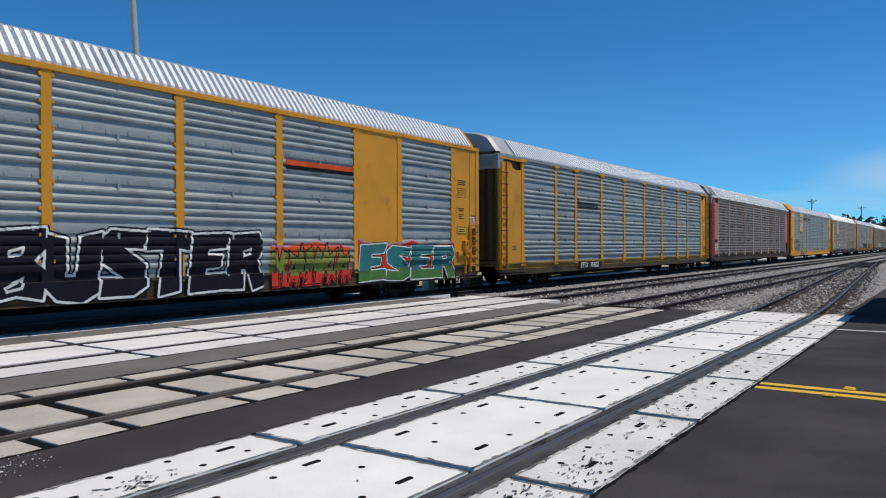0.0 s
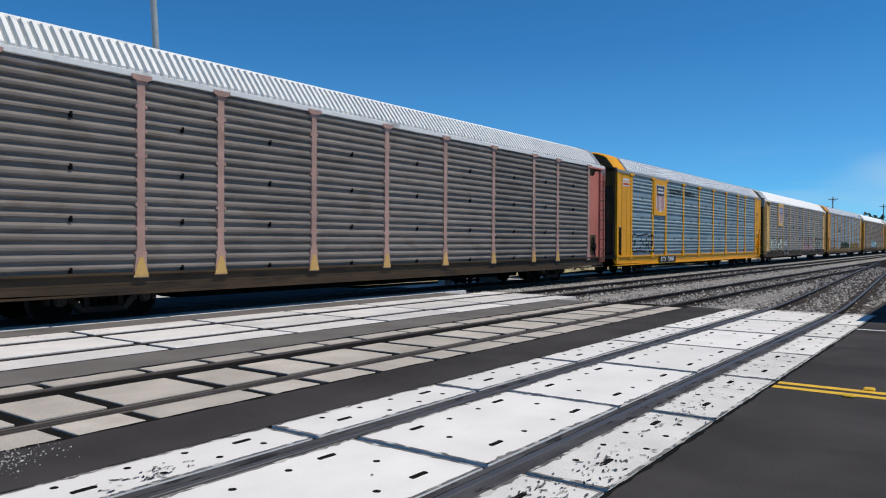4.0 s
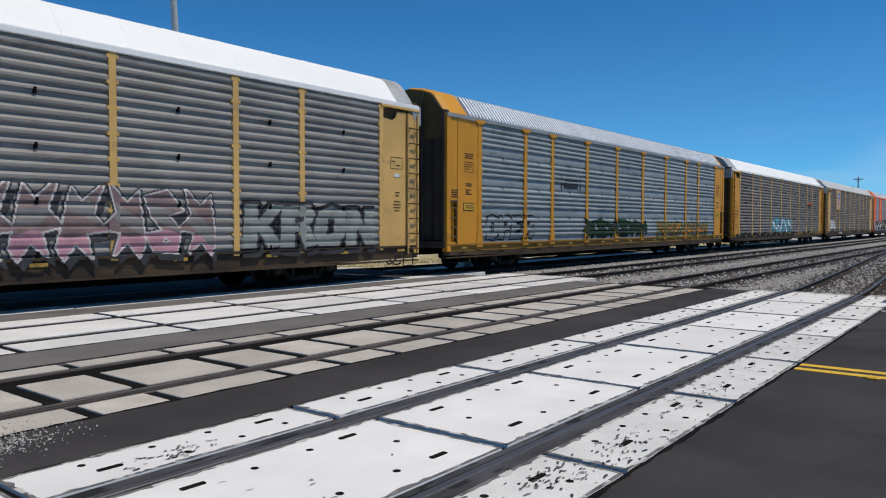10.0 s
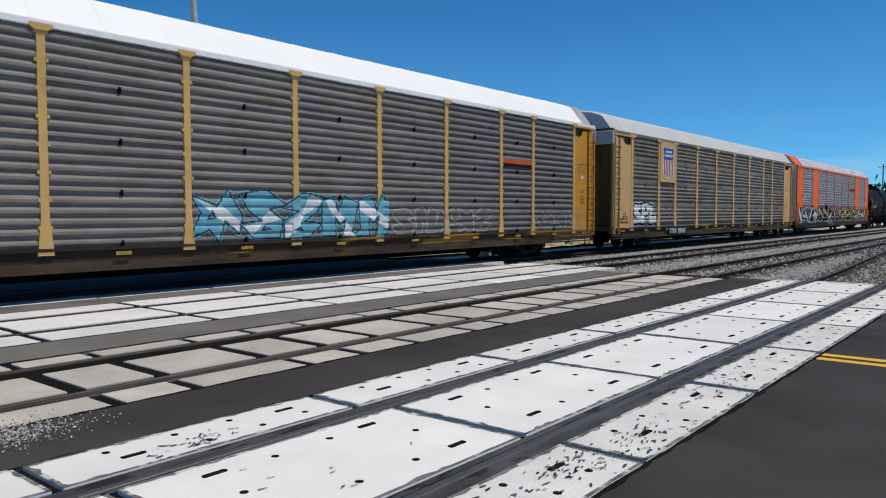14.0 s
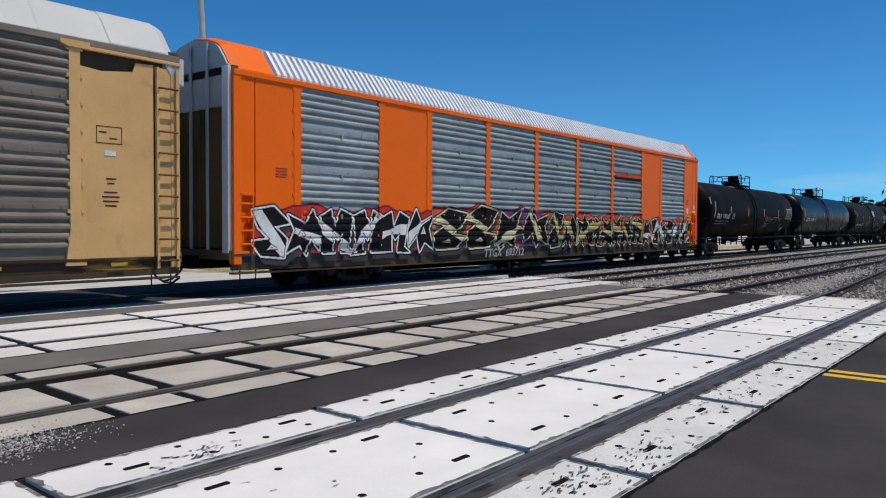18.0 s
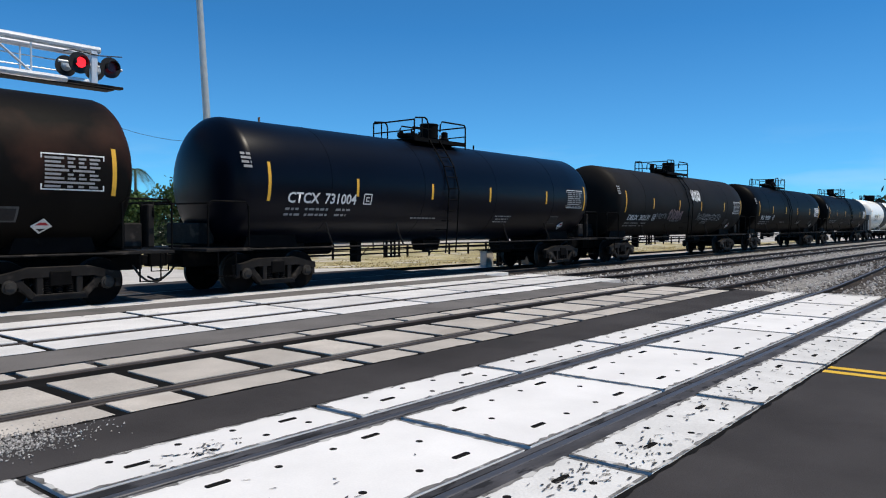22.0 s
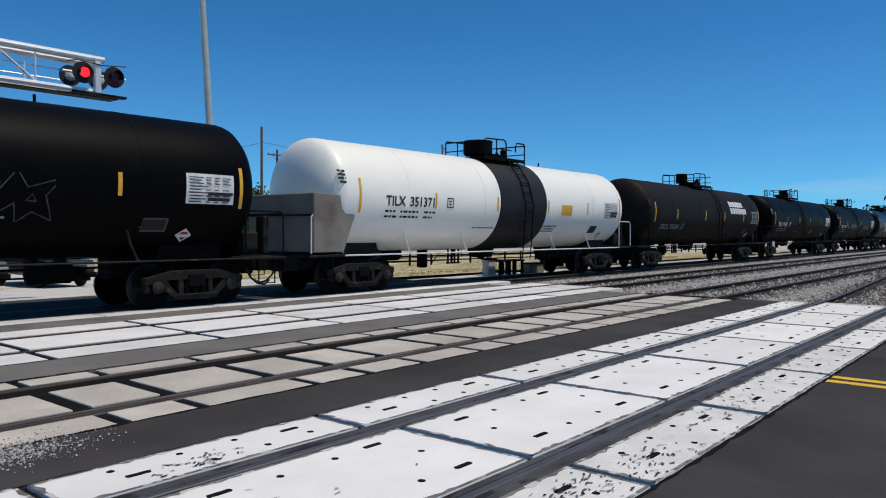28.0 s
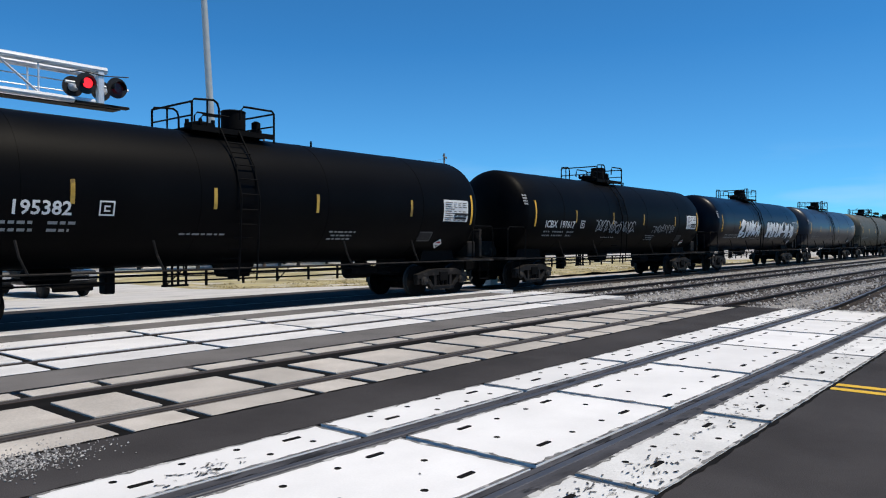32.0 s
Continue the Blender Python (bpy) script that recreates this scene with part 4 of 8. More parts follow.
def rib_profile(kind):
    """(z, outward) points of a side sheet from the sill up: groups of ribs with bowed flats between, or ribs all the way."""
    pts = [(Z_SILL, 0.0)]
    if kind == "grouped":
        starts = [1.17, 2.17, 3.16, 4.15]
        for i, s in enumerate(starts):
            for k in range(4):
                z = s + k * 0.172
                pts += [(z, 0.0), (z + 0.010, 0.036), (z + 0.035, 0.060), (z + 0.075, 0.062), (z + 0.115, 0.036), (z + 0.135, 0.0)]
            end = s + 0.172 * 3 + 0.14
            if i < 3:
                lap = end + 0.06
                gap = starts[i + 1] - lap
                pts += [(end + 0.01, 0.0), (lap, 0.002), (lap + 0.004, 0.022)] + [(lap + gap * u, 0.022 * (1 - u) + 0.014 * math.sin(math.pi * u)) for u in (0.25, 0.5, 0.75)]
    else:
        for k in range(20):
            z = 1.0 + 0.196 * k
            if k % 5 == 0:
                pts += [(z, 0.0), (z + 0.055, 0.0), (z + 0.058, 0.05), (z + 0.10, 0.045), (z + 0.17, 0.0)]
            else:
                pts += [(z, 0.0), (z + 0.010, 0.036), (z + 0.04, 0.060), (z + 0.09, 0.060), (z + 0.135, 0.034), (z + 0.16, 0.0)]
    pts.append((Z_EAVE, 0.0))
    return pts


PROFILES = {k: rib_profile(k) for k in ("grouped", "even")}


def relief(kind, z):
    p = PROFILES[kind]
    return float(np.interp(z, [q[0] for q in p], [q[1] for q in p]))


def side_sheet_mesh(kind, width, material):
    bm = bmesh.new()
    cols = []
    for x in (0.0, width):
        cols.append([bm.verts.new((x, -o, z)) for z, o in PROFILES[kind]])
    back = [bm.verts.new((x, 0.03, z)) for x in (0.0, width) for z in (Z_SILL, Z_EAVE)]
    a, b = cols
    for i in range(len(a) - 1):
        bm.faces.new((a[i], b[i], b[i + 1], a[i + 1]))
    bm.faces.new((back[0], back[1], back[3], back[2]))
    bm.faces.new((a[-1], b[-1], back[3], back[1]))
    bm.faces.new((a[0], back[0], back[2], b[0]))
    # bolt heads and small tabs on the sheet
    for k in range(4):
        z = (1.86, 2.85, 3.84, 4.75)[k] if kind == "grouped" else (1.05, 2.03, 3.01, 3.99)[k]
        tab = len(bm.faces)
        box(bm, width * 0.5 - 0.025, width * 0.5 + 0.025, -0.065, -0.002, z - 0.07, z + 0.05)
        bm.faces.ensure_lookup_table()
        # on even ribs the tabs are coloured black, which paints in their shade
        for f in bm.faces[tab:]:
            f.material_index = 0 if kind == "grouped" else 1
        for x in (0.07, width - 0.07):
            box(bm, x - 0.025, x + 0.025, -0.02, -0.001, z - 0.02, z + 0.02)
    if kind == "grouped":
        for z in (1.95, 2.95, 3.94):
            for k in range(6):
                x = width * (k + 0.5) / 6
                box(bm, x - 0.02, x + 0.02, -0.040, -0.01, z - 0.02, z + 0.02)
    return mesh("side_sheet", bm, material, "iron")


def post_mesh(material, wide=0.2, foot=True):
    bm = bmesh.new()
    h = wide / 2
    plate([(-h, Z_SILL - 0.1), (h, Z_SILL - 0.1), (h, Z_EAVE + 0.02), (-h, Z_EAVE + 0.02)], -0.066, 0.0, bm)
    if foot:
        plate([(-h * 1.9, Z_SILL - 0.12), (h * 1.9, Z_SILL - 0.12), (h * 1.02, Z_SILL + 0.55), (-h * 1.02, Z_SILL + 0.55)], -0.073, -0.002, bm)
        plate([(-h * 2.7, Z_EAVE + 0.04), (h * 2.7, Z_EAVE + 0.04), (h * 2.6, Z_EAVE - 0.03), (h * 1.5, Z_EAVE - 0.08), (-h * 1.5, Z_EAVE - 0.08), (-h * 2.6, Z_EAVE - 0.03)], -0.10, -0.002, bm)
    for k in range(8):
        z = 1.36 + k * 0.495
        for s in (-1, 1):
            box(bm, s * (h + 0.022) - 0.024, s * (h + 0.022) + 0.024, -0.074, -0.002, z - 0.03, z + 0.035)
    return mesh("post", bm, material)


def roof_section():
    """Half outline (y, z) of the roof from the near eave to the ridge: a short foot, a straight slope, then a rounded shoulder and a nearly flat top."""
    return [(-W - 0.01, 5.0), (-W - 0.01, 5.06), (-W + 0.02, 5.10), (-W + 0.16, 5.285), (-W + 0.30, 5.47), (-W + 0.43, 5.63), (-W + 0.47, 5.675), (-W + 0.62, 5.765), (-W + 1.0, 5.88), (0.0, 5.96)]


def roof_mesh(kind, material, more):
    """The long roof: corrugated on its slopes under a plain top, or smooth with a seam at each sheet."""
    half = roof_section()
    full = half + [(-y, z) for y, z in half[-2::-1]]
    swell = [0.8, 1.0, 1.0, 1.0, 1.0, 1.0, 0.0, 0.0, 0.0, 0.0]
    swell = swell + swell[-2::-1]
    xs, outs = [], []
    length = BODY - 2.0 + more
    if kind == "corrugated":
        n = int(length / 0.188)
        p = length / n
        for i in range(n):
            x = -length / 2 + p * i
            xs += [x, x + p * 0.36, x + p * 0.44, x + p * 0.92]
            outs += [0.0, 0.0, 0.075, 0.075]
        xs.append(length / 2)
        outs.append(0.0)
    else:
        for i in range(19):
            x = -length / 2 + length * i / 19
            xs += [x, x + 0.03, x + 0.06]
            outs += [0.0, 0.008, 0.0]
        xs.append(length / 2)
        outs.append(0.0)
        swell = [1.0] * len(swell)
    cols = np.array(full)
    nrm = np.zeros_like(cols)
    d = np.gradient(cols, axis=0)
    nrm[:, 0], nrm[:, 1] = -d[:, 1], d[:, 0]
    nrm /= np.linalg.norm(nrm, axis=1)[:, None]
    nrm *= np.array(swell)[:, None]
    m = len(full)
    verts = [(x + (XL + XR) / 2 + more / 2, c[0] + o * q[0], c[1] + o * q[1]) for x, o in zip(xs, outs) for c, q in zip(cols, nrm)]
    faces, mi = [], []
    for i in range(len(xs) - 1):
        for k in range(m - 1):
            faces.append((i * m + k, i * m + k + 1, (i + 1) * m + k + 1, (i + 1) * m + k))
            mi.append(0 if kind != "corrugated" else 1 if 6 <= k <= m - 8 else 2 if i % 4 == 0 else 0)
    me = bpy.data.meshes.new("roof")
    me.from_pydata(verts, [], faces)
    me.materials.append(M[material])
    # The flat top of a zinc roof is coloured greyer than its slopes.
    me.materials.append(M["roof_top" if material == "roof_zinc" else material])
    # Zinc troughs are a darker grey than the crests, for stronger stripes.
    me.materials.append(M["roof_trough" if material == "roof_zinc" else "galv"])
    me.polygons.foreach_set("material_index", mi)
    return me


def roof_end_mesh(material, more=0.0):
    """The last stretch of roof at a car's end, plain sheet, closed by the end wall."""
    half = roof_section()
    full = half + [(-y, z) for y, z in half[-2::-1]]
    bm = bmesh.new()
    a = [bm.verts.new((0, y * 1.004, z + 0.01)) for y, z in full]
    c = [bm.verts.new((0.86 + more, y * 1.004, z + 0.01)) for y, z in full]
    b = [bm.verts.new((1.06 + more, y * 0.965, z - 0.05)) for y, z in full]
    for k in range(len(full) - 1):
        bm.faces.new((a[k], a[k + 1], c[k + 1], c[k]))
        bm.faces.new((c[k], c[k + 1], b[k + 1], b[k]))
    bm.faces.new(b)
    return mesh("roof_end", bm, material)


def end_arch_mesh(material):
    """Dark end wall under the roof's curve, above the doors."""
    half = [(-W, 4.26)] + roof_section()
    full = half + [(-y, z) for y, z in half[-2::-1]]
    bm = bmesh.new()
    rings = [[bm.verts.new((x, y * 0.965, z - (0.09 if z > 5.2 else 0))) for y, z in full] for x in (1.0, 1.11)]
    n = len(full)
    for k in range(n):
        bm.faces.new((rings[0][k], rings[0][(k + 1) % n], rings[1][(k + 1) % n], rings[1][k]))
    bm.faces.new(rings[1])
    bm.faces.new(rings[0][::-1])
    bmesh.ops.recalc_face_normals(bm, faces=bm.faces)
    return mesh("end_arch", bm, material)


def end_bay(wdt, seams, outer_left):
    """The plain panels of an end bay, with open seams between them, and the back of the recess for the low corner ladder: (name, x0, x1, y0, y1, z0, z1)."""
    cuts = [0.56] + [0.585 + q for q in seams if 0.585 + q < wdt - 0.2]
    rows = [("end_sheet", 0.0, 0.56, -0.05, 0.0, 2.34, Z_EAVE), ("ladder_recess", 0.0, 0.56, 0.07, 0.09, Z_SILL - 0.05, 2.34), ("toe_plate", 0.0, 0.56, -0.05, 0.0, Z_SILL - 0.05, Z_SILL + 0.06)]
    for a, b in zip(cuts, cuts[1:] + [wdt]):
        rows.append(("end_sheet", a + 0.028, b, -0.05, 0.0, Z_SILL - 0.05, Z_EAVE))
    return [r if outer_left else (r[0], wdt - r[2], wdt - r[1], *r[3:]) for r in rows]


def corner_ladder_mesh(material):
    """Four rungs and a stile across the recess in the corner of a car."""
    bm = bmesh.new()
    for z in (0.22, 0.52, 0.82, 1.12):
        box(bm, 0.0, 0.36, -0.085, -0.035, z - 0.022, z + 0.022)
    box(bm, -0.03, 0.40, -0.075, -0.02, 1.30, 1.36)
    box(bm, 0.33, 0.37, -0.08, 0.0, 0.0, 1.36)
    return mesh("ladder", bevelled(bm, 0.006), material)


def ladder_mesh(material, height, width=0.42, step=0.43):
    bm = bmesh.new()
    for x in (0, width):
        box(bm, x - 0.025, x + 0.025, -0.115, -0.06, 0, height)
    box(bm, -0.03, width + 0.03, -0.05, -0.035, 0.2, height)
    z, plain = 0.15, len(bm.faces)
    while z < height:
        tube(bm, [(0, -0.135, z), (width, -0.135, z)], 0.022, 5)
        for x in (0.03, width - 0.03):
            tube(bm, [(x, -0.135, z), (x, -0.05, z + 0.02)], 0.014, 4)
        z += step
    bm.faces.ensure_lookup_table()
    for f in bm.faces[plain:]:
        f.material_index = 1
    return mesh("ladder", bm, material, "door_brown")


def end_door_mesh(material, flip):
    """End wall with folded doors: upright pleats and posts."""
    bm = bmesh.new()
    ys = np.linspace(-W, W, 15)
    pts = []
    for i, y in enumerate(ys):
        pts += [(y, 0.0 if i % 2 else 0.09)]
    lo = [bm.verts.new((o, y, 1.05)) for y, o in pts]
    hi = [bm.verts.new((o, y, 5.0)) for y, o in pts]
    for k in range(len(pts) - 1):
        bm.faces.new((lo[k], lo[k + 1], hi[k + 1], hi[k]))
    box(bm, -0.05, 0.12, -W, W, 4.95, 5.12)
    box(bm, -0.05, 0.2, -W, W, 0.85, 1.06)
    return mesh("end_door", bm, material)


def end_hood_mesh(material):
    """Bent sheet under the roof at a car's end, over the tops of the doors."""
    bm = plate([(-0.30, 4.80), (-0.12, 4.52), (0.10, 4.45), (0.10, 5.0), (-0.30, 5.0)], -W - 0.075, W + 0.075)
    for z in (4.6, 4.78):
        plate([(0.08, z), (0.125, z), (0.125, z + 0.05), (0.08, z + 0.05)], -W + 0.15, W - 0.15, bm)
    return mesh("end_hood", bevelled(bm, 0.012), material)


def brake_gear_mesh(material):
    """Brackets, chain case and steps of the hand brake."""
    bm = box(bmesh.new(), -0.35, 0.62, -0.05, 0.0, 1.22, 1.30)
    box(bm, -0.02, 0.22, -0.14, 0.0, 1.42, 1.82)
    box(bm, -0.38, -0.12, -0.10, 0.0, 1.30, 1.44)
    box(bm, 0.35, 0.42, -0.10, 0.0, 0.75, 2.35)
    box(bm, 0.42, 0.70, -0.08, 0.0, 2.22, 2.32)
    box(bm, 0.08, 0.13, -0.08, 0.0, 0.7, 1.42)
    bevelled(bm, 0.012)
    for z in (0.95, 1.28, 1.62, 1.96):
        tube(bm, [(0.38, -0.12, z), (0.66, -0.12, z)], 0.016, 5)
    return mesh("brake_gear", bm, material)


def small_gear_mesh(material):
    """Lever, ratchet and chain of a hand brake in its recess."""
    bm = box(bmesh.new(), -0.22, 0.24, -0.07, 0.0, -0.05, 0.03)
    box(bm, -0.06, 0.10, -0.12, 0.0, -0.16, 0.14)
    plate([(-0.02, 0.1), (0.06, 0.08), (-0.10, 0.42), (-0.16, 0.40)], -0.09, -0.03, bm)
    plate([(0.02, -0.1), (0.08, -0.1), (0.16, -0.45), (0.08, -0.46)], -0.08, -0.03, bm)
    bevelled(bm, 0.01)
    return mesh("brake_gear", bm, material)


def brake_wheel_mesh(material):
    bm = bmesh.new()
    ring = [(0.19 * math.cos(k * math.tau / 18), -0.02, 0.19 * math.sin(k * math.tau / 18)) for k in range(19)]
    tube(bm, ring, 0.017, 5)
    for k in range(4):
        a = k * math.pi / 2 + 0.4
        tube(bm, [(0, 0.02, 0), (0.18 * math.cos(a), -0.02, 0.18 * math.sin(a))], 0.014, 5)
    return mesh("brake_wheel", bm, material)


def shield_on(car, x, z, w, h, top):
    """Heraldic railway shield: plain field above, upright stripes below, as flat painted shapes."""
    base = [(-0.5, 0.93), (-0.36, 1.0), (-0.2, 0.94), (0, 1.0), (0.2, 0.94), (0.36, 1.0), (0.5, 0.93), (0.43, 0.78), (0.42, 0.62), (0.48, 0.42), (0.5, 0.26),
            (0.42, 0.12), (0.24, 0.05), (0, 0.0), (-0.24, 0.05), (-0.42, 0.12), (-0.5, 0.26), (-0.48, 0.42), (-0.42, 0.62), (-0.43, 0.78)]

    def scaled(k, y0, y1):
        return plate([(u * w * k, (v - 0.5) * h * k + h * 0.5) for u, v in base], y0, y1)
    rim = part("shield", scaled(1.0, -0.008, 0.0), "paint_white", car, "white-rimmed shield with a dark top and red stripes", pose(x, -W - 0.094, z))
    part("field", plate([(u * w * 0.93, v * h) for u, v in ((-0.5, 0.92), (-0.36, 0.975), (-0.2, 0.92), (0, 0.975), (0.2, 0.92), (0.36, 0.975), (0.5, 0.92), (0.43, 0.78),
                                                         (0.425, 0.58), (-0.425, 0.58), (-0.43, 0.78))], -0.012, -0.0085), top, rim)
    for k in range(6):
        u = -0.385 + k * 0.142
        d = 0.10 if k in (0, 5) else 0.035
        part("stripe", boxed(u * w, (u + 0.065) * w, -0.012, -0.0085, h * d + 0.03, h * 0.57), "paint_red", rim)
    for r, (a, n) in enumerate(((-0.28, 0.56), (-0.34, 0.68))):
        part("bar", boxed(a * w, (a + n) * w, -0.015, -0.0125, h * (0.80 - 0.12 * r), h * (0.86 - 0.12 * r)), "paint_white", rim)


# Outlines of fat sprayed letters, with their counters, in a unit square; the first four are shapes with no reading.
GLYPHS = dict(
    w=[[(0, .1), (.2, .95), (.45, .75), (.9, 1.05), (.7, .6), (1.05, .35), (.6, .3), (.75, -.05), (.4, .15), (.15, -.08)]],
    x=[[(0, .5), (.3, 1.05), (.5, .7), (1, .9), (.8, .55), (1, 0), (.65, .2), (.45, -.05), (.35, .4), (.05, .1)], [(.5, .42), (.6, .6), (.7, .4)]],
    y=[[(.05, 0), (0, .85), (.3, 1), (.42, .6), (.6, 1), (.95, .85), (.85, .1), (1.05, -.05), (.6, -.02), (.65, .45), (.5, .3), (.35, .5), (.4, 0)]],
    z=[[(0, .95), (.55, 1.05), (1, .7), (.6, .62), (.95, .35), (.9, -.05), (.3, 0), (.05, .3), (.5, .35), (.2, .6)], [(.45, .12), (.55, .24), (.72, .14)]],
    B=[[(0, 0), (.06, .95), (.95, 1), (.98, .72), (.78, .55), (1, .38), (.92, 0), (.5, .08)], [(.36, .7), (.64, .76), (.6, .62), (.38, .6)], [(.3, .2), (.66, .34), (.6, .16), (.34, .12)]],
    U=[[(0, .98), (.34, .92), (.40, .34), (.58, .34), (.6, .95), (1, 1.04), (.98, .1), (.7, -.05), (.25, 0), (.02, .2)]],
    S=[[(.05, 0), (.1, .28), (.56, .25), (.1, .5), (.05, .85), (.25, 1), (1, .95), (.88, .7), (.5, .72), (.95, .45), (.98, .12), (.7, -.02)]],
    T=[[(0, .68), (.04, 1), (1, .95), (.96, .66), (.7, .7), (.76, .02), (.32, -.04), (.36, .68)]],
    E=[[(.05, -.02), (.08, .98), (1, 1), (.9, .74), (.46, .72), (.46, .62), (.82, .6), (.78, .4), (.46, .38), (.46, .27), (.98, .28), (1.02, 0)]],
    R=[[(.04, 0), (.06, .98), (.85, 1), (1, .75), (.82, .48), (1.08, .02), (.7, -.06), (.52, .34), (.42, .34), (.44, -.02)], [(.42, .68), (.64, .73), (.64, .6), (.42, .56)]],
    P=[[(.04, 0), (.06, .98), (.85, 1.02), (1.04, .75), (.86, .4), (.46, .36), (.5, -.04)], [(.42, .72), (.66, .76), (.64, .6), (.42, .56)]],
    L=[[(.04, 0), (.1, 1), (.46, .96), (.44, .34), (.95, .4), (1.04, .02), (.5, -.06)]],
    K=[[(.04, 0), (.08, 1), (.4, 1), (.42, .62), (.72, 1), (1.05, .95), (.68, .52), (1.05, .02), (.7, -.02), (.42, .4), (.4, 0)]],
    O=[[(.2, 0), (0, .4), (.1, .9), (.5, 1.02), (.95, .88), (1, .35), (.8, -.02)], [(.4, .3), (.4, .7), (.6, .7), (.6, .3)]],
    N=[[(.02, 0), (.06, 1), (.4, 1), (.62, .5), (.62, 1), (1, 1), (1, 0), (.68, -.02), (.38, .5), (.38, 0)]])


def inside_by(X, Zg, pts):
    """Distance to a closed outline, negative inside it."""
    d = np.full(X.shape, 9.0)
    odd = np.zeros(X.shape, bool)
    for (ax, az), (bx, bz) in zip(pts, pts[1:] + pts[:1]):
        ex, ez = bx - ax, bz - az
        q = np.clip(((X - ax) * ex + (Zg - az) * ez) / (ex * ex + ez * ez + 1e-9), 0, 1)
        d = np.minimum(d, np.hypot(X - ax - q * ex, Zg - az - q * ez))
        if abs(ez) > 1e-9:
            odd ^= ((az > Zg) != (bz > Zg)) & (X < ax + (Zg - az) * ex / ez)
    return np.where(odd, -d, d)


def painted_on_ribs(name, bm, material, car, x, base, kind="grouped", label=""):
    """Lay flat shapes, drawn in x and y from their baseline, on the ribbed side so that they follow each rib."""
    top = max(v.co.y for v in bm.verts)
    for z, _ in PROFILES[kind]:
        if base < z < base + top:
            bmesh.ops.bisect_plane(bm, geom=bm.verts[:] + bm.edges[:] + bm.faces[:], dist=1e-5, plane_co=(0, z - base, 0), plane_no=(0, 1, 0))
    for v in bm.verts:
        v.co = (v.co.x, -W - relief(kind, base + v.co.y) - 0.012, base + v.co.y)
    return part(name, bm, material, car, label, pose(x, 0, 0))


def letters_on_ribs(name, words, size, material, car, x, base, spread=1.0):
    cu = bpy.data.curves.new(name, "FONT")
    cu.body, cu.size, cu.align_x, cu.space_character, cu.offset = words, size, "LEFT", spread, size * 0.02
    cu.resolution_u = 2
    ob = new("letters", cu)
    me = bpy.data.meshes.new_from_object(ob)
    bpy.data.objects.remove(ob)
    bpy.data.curves.remove(cu)
    bm = bmesh.new()
    bm.from_mesh(me)
    bpy.data.meshes.remove(me)
    return painted_on_ribs(name, bm, material, car, x, base)


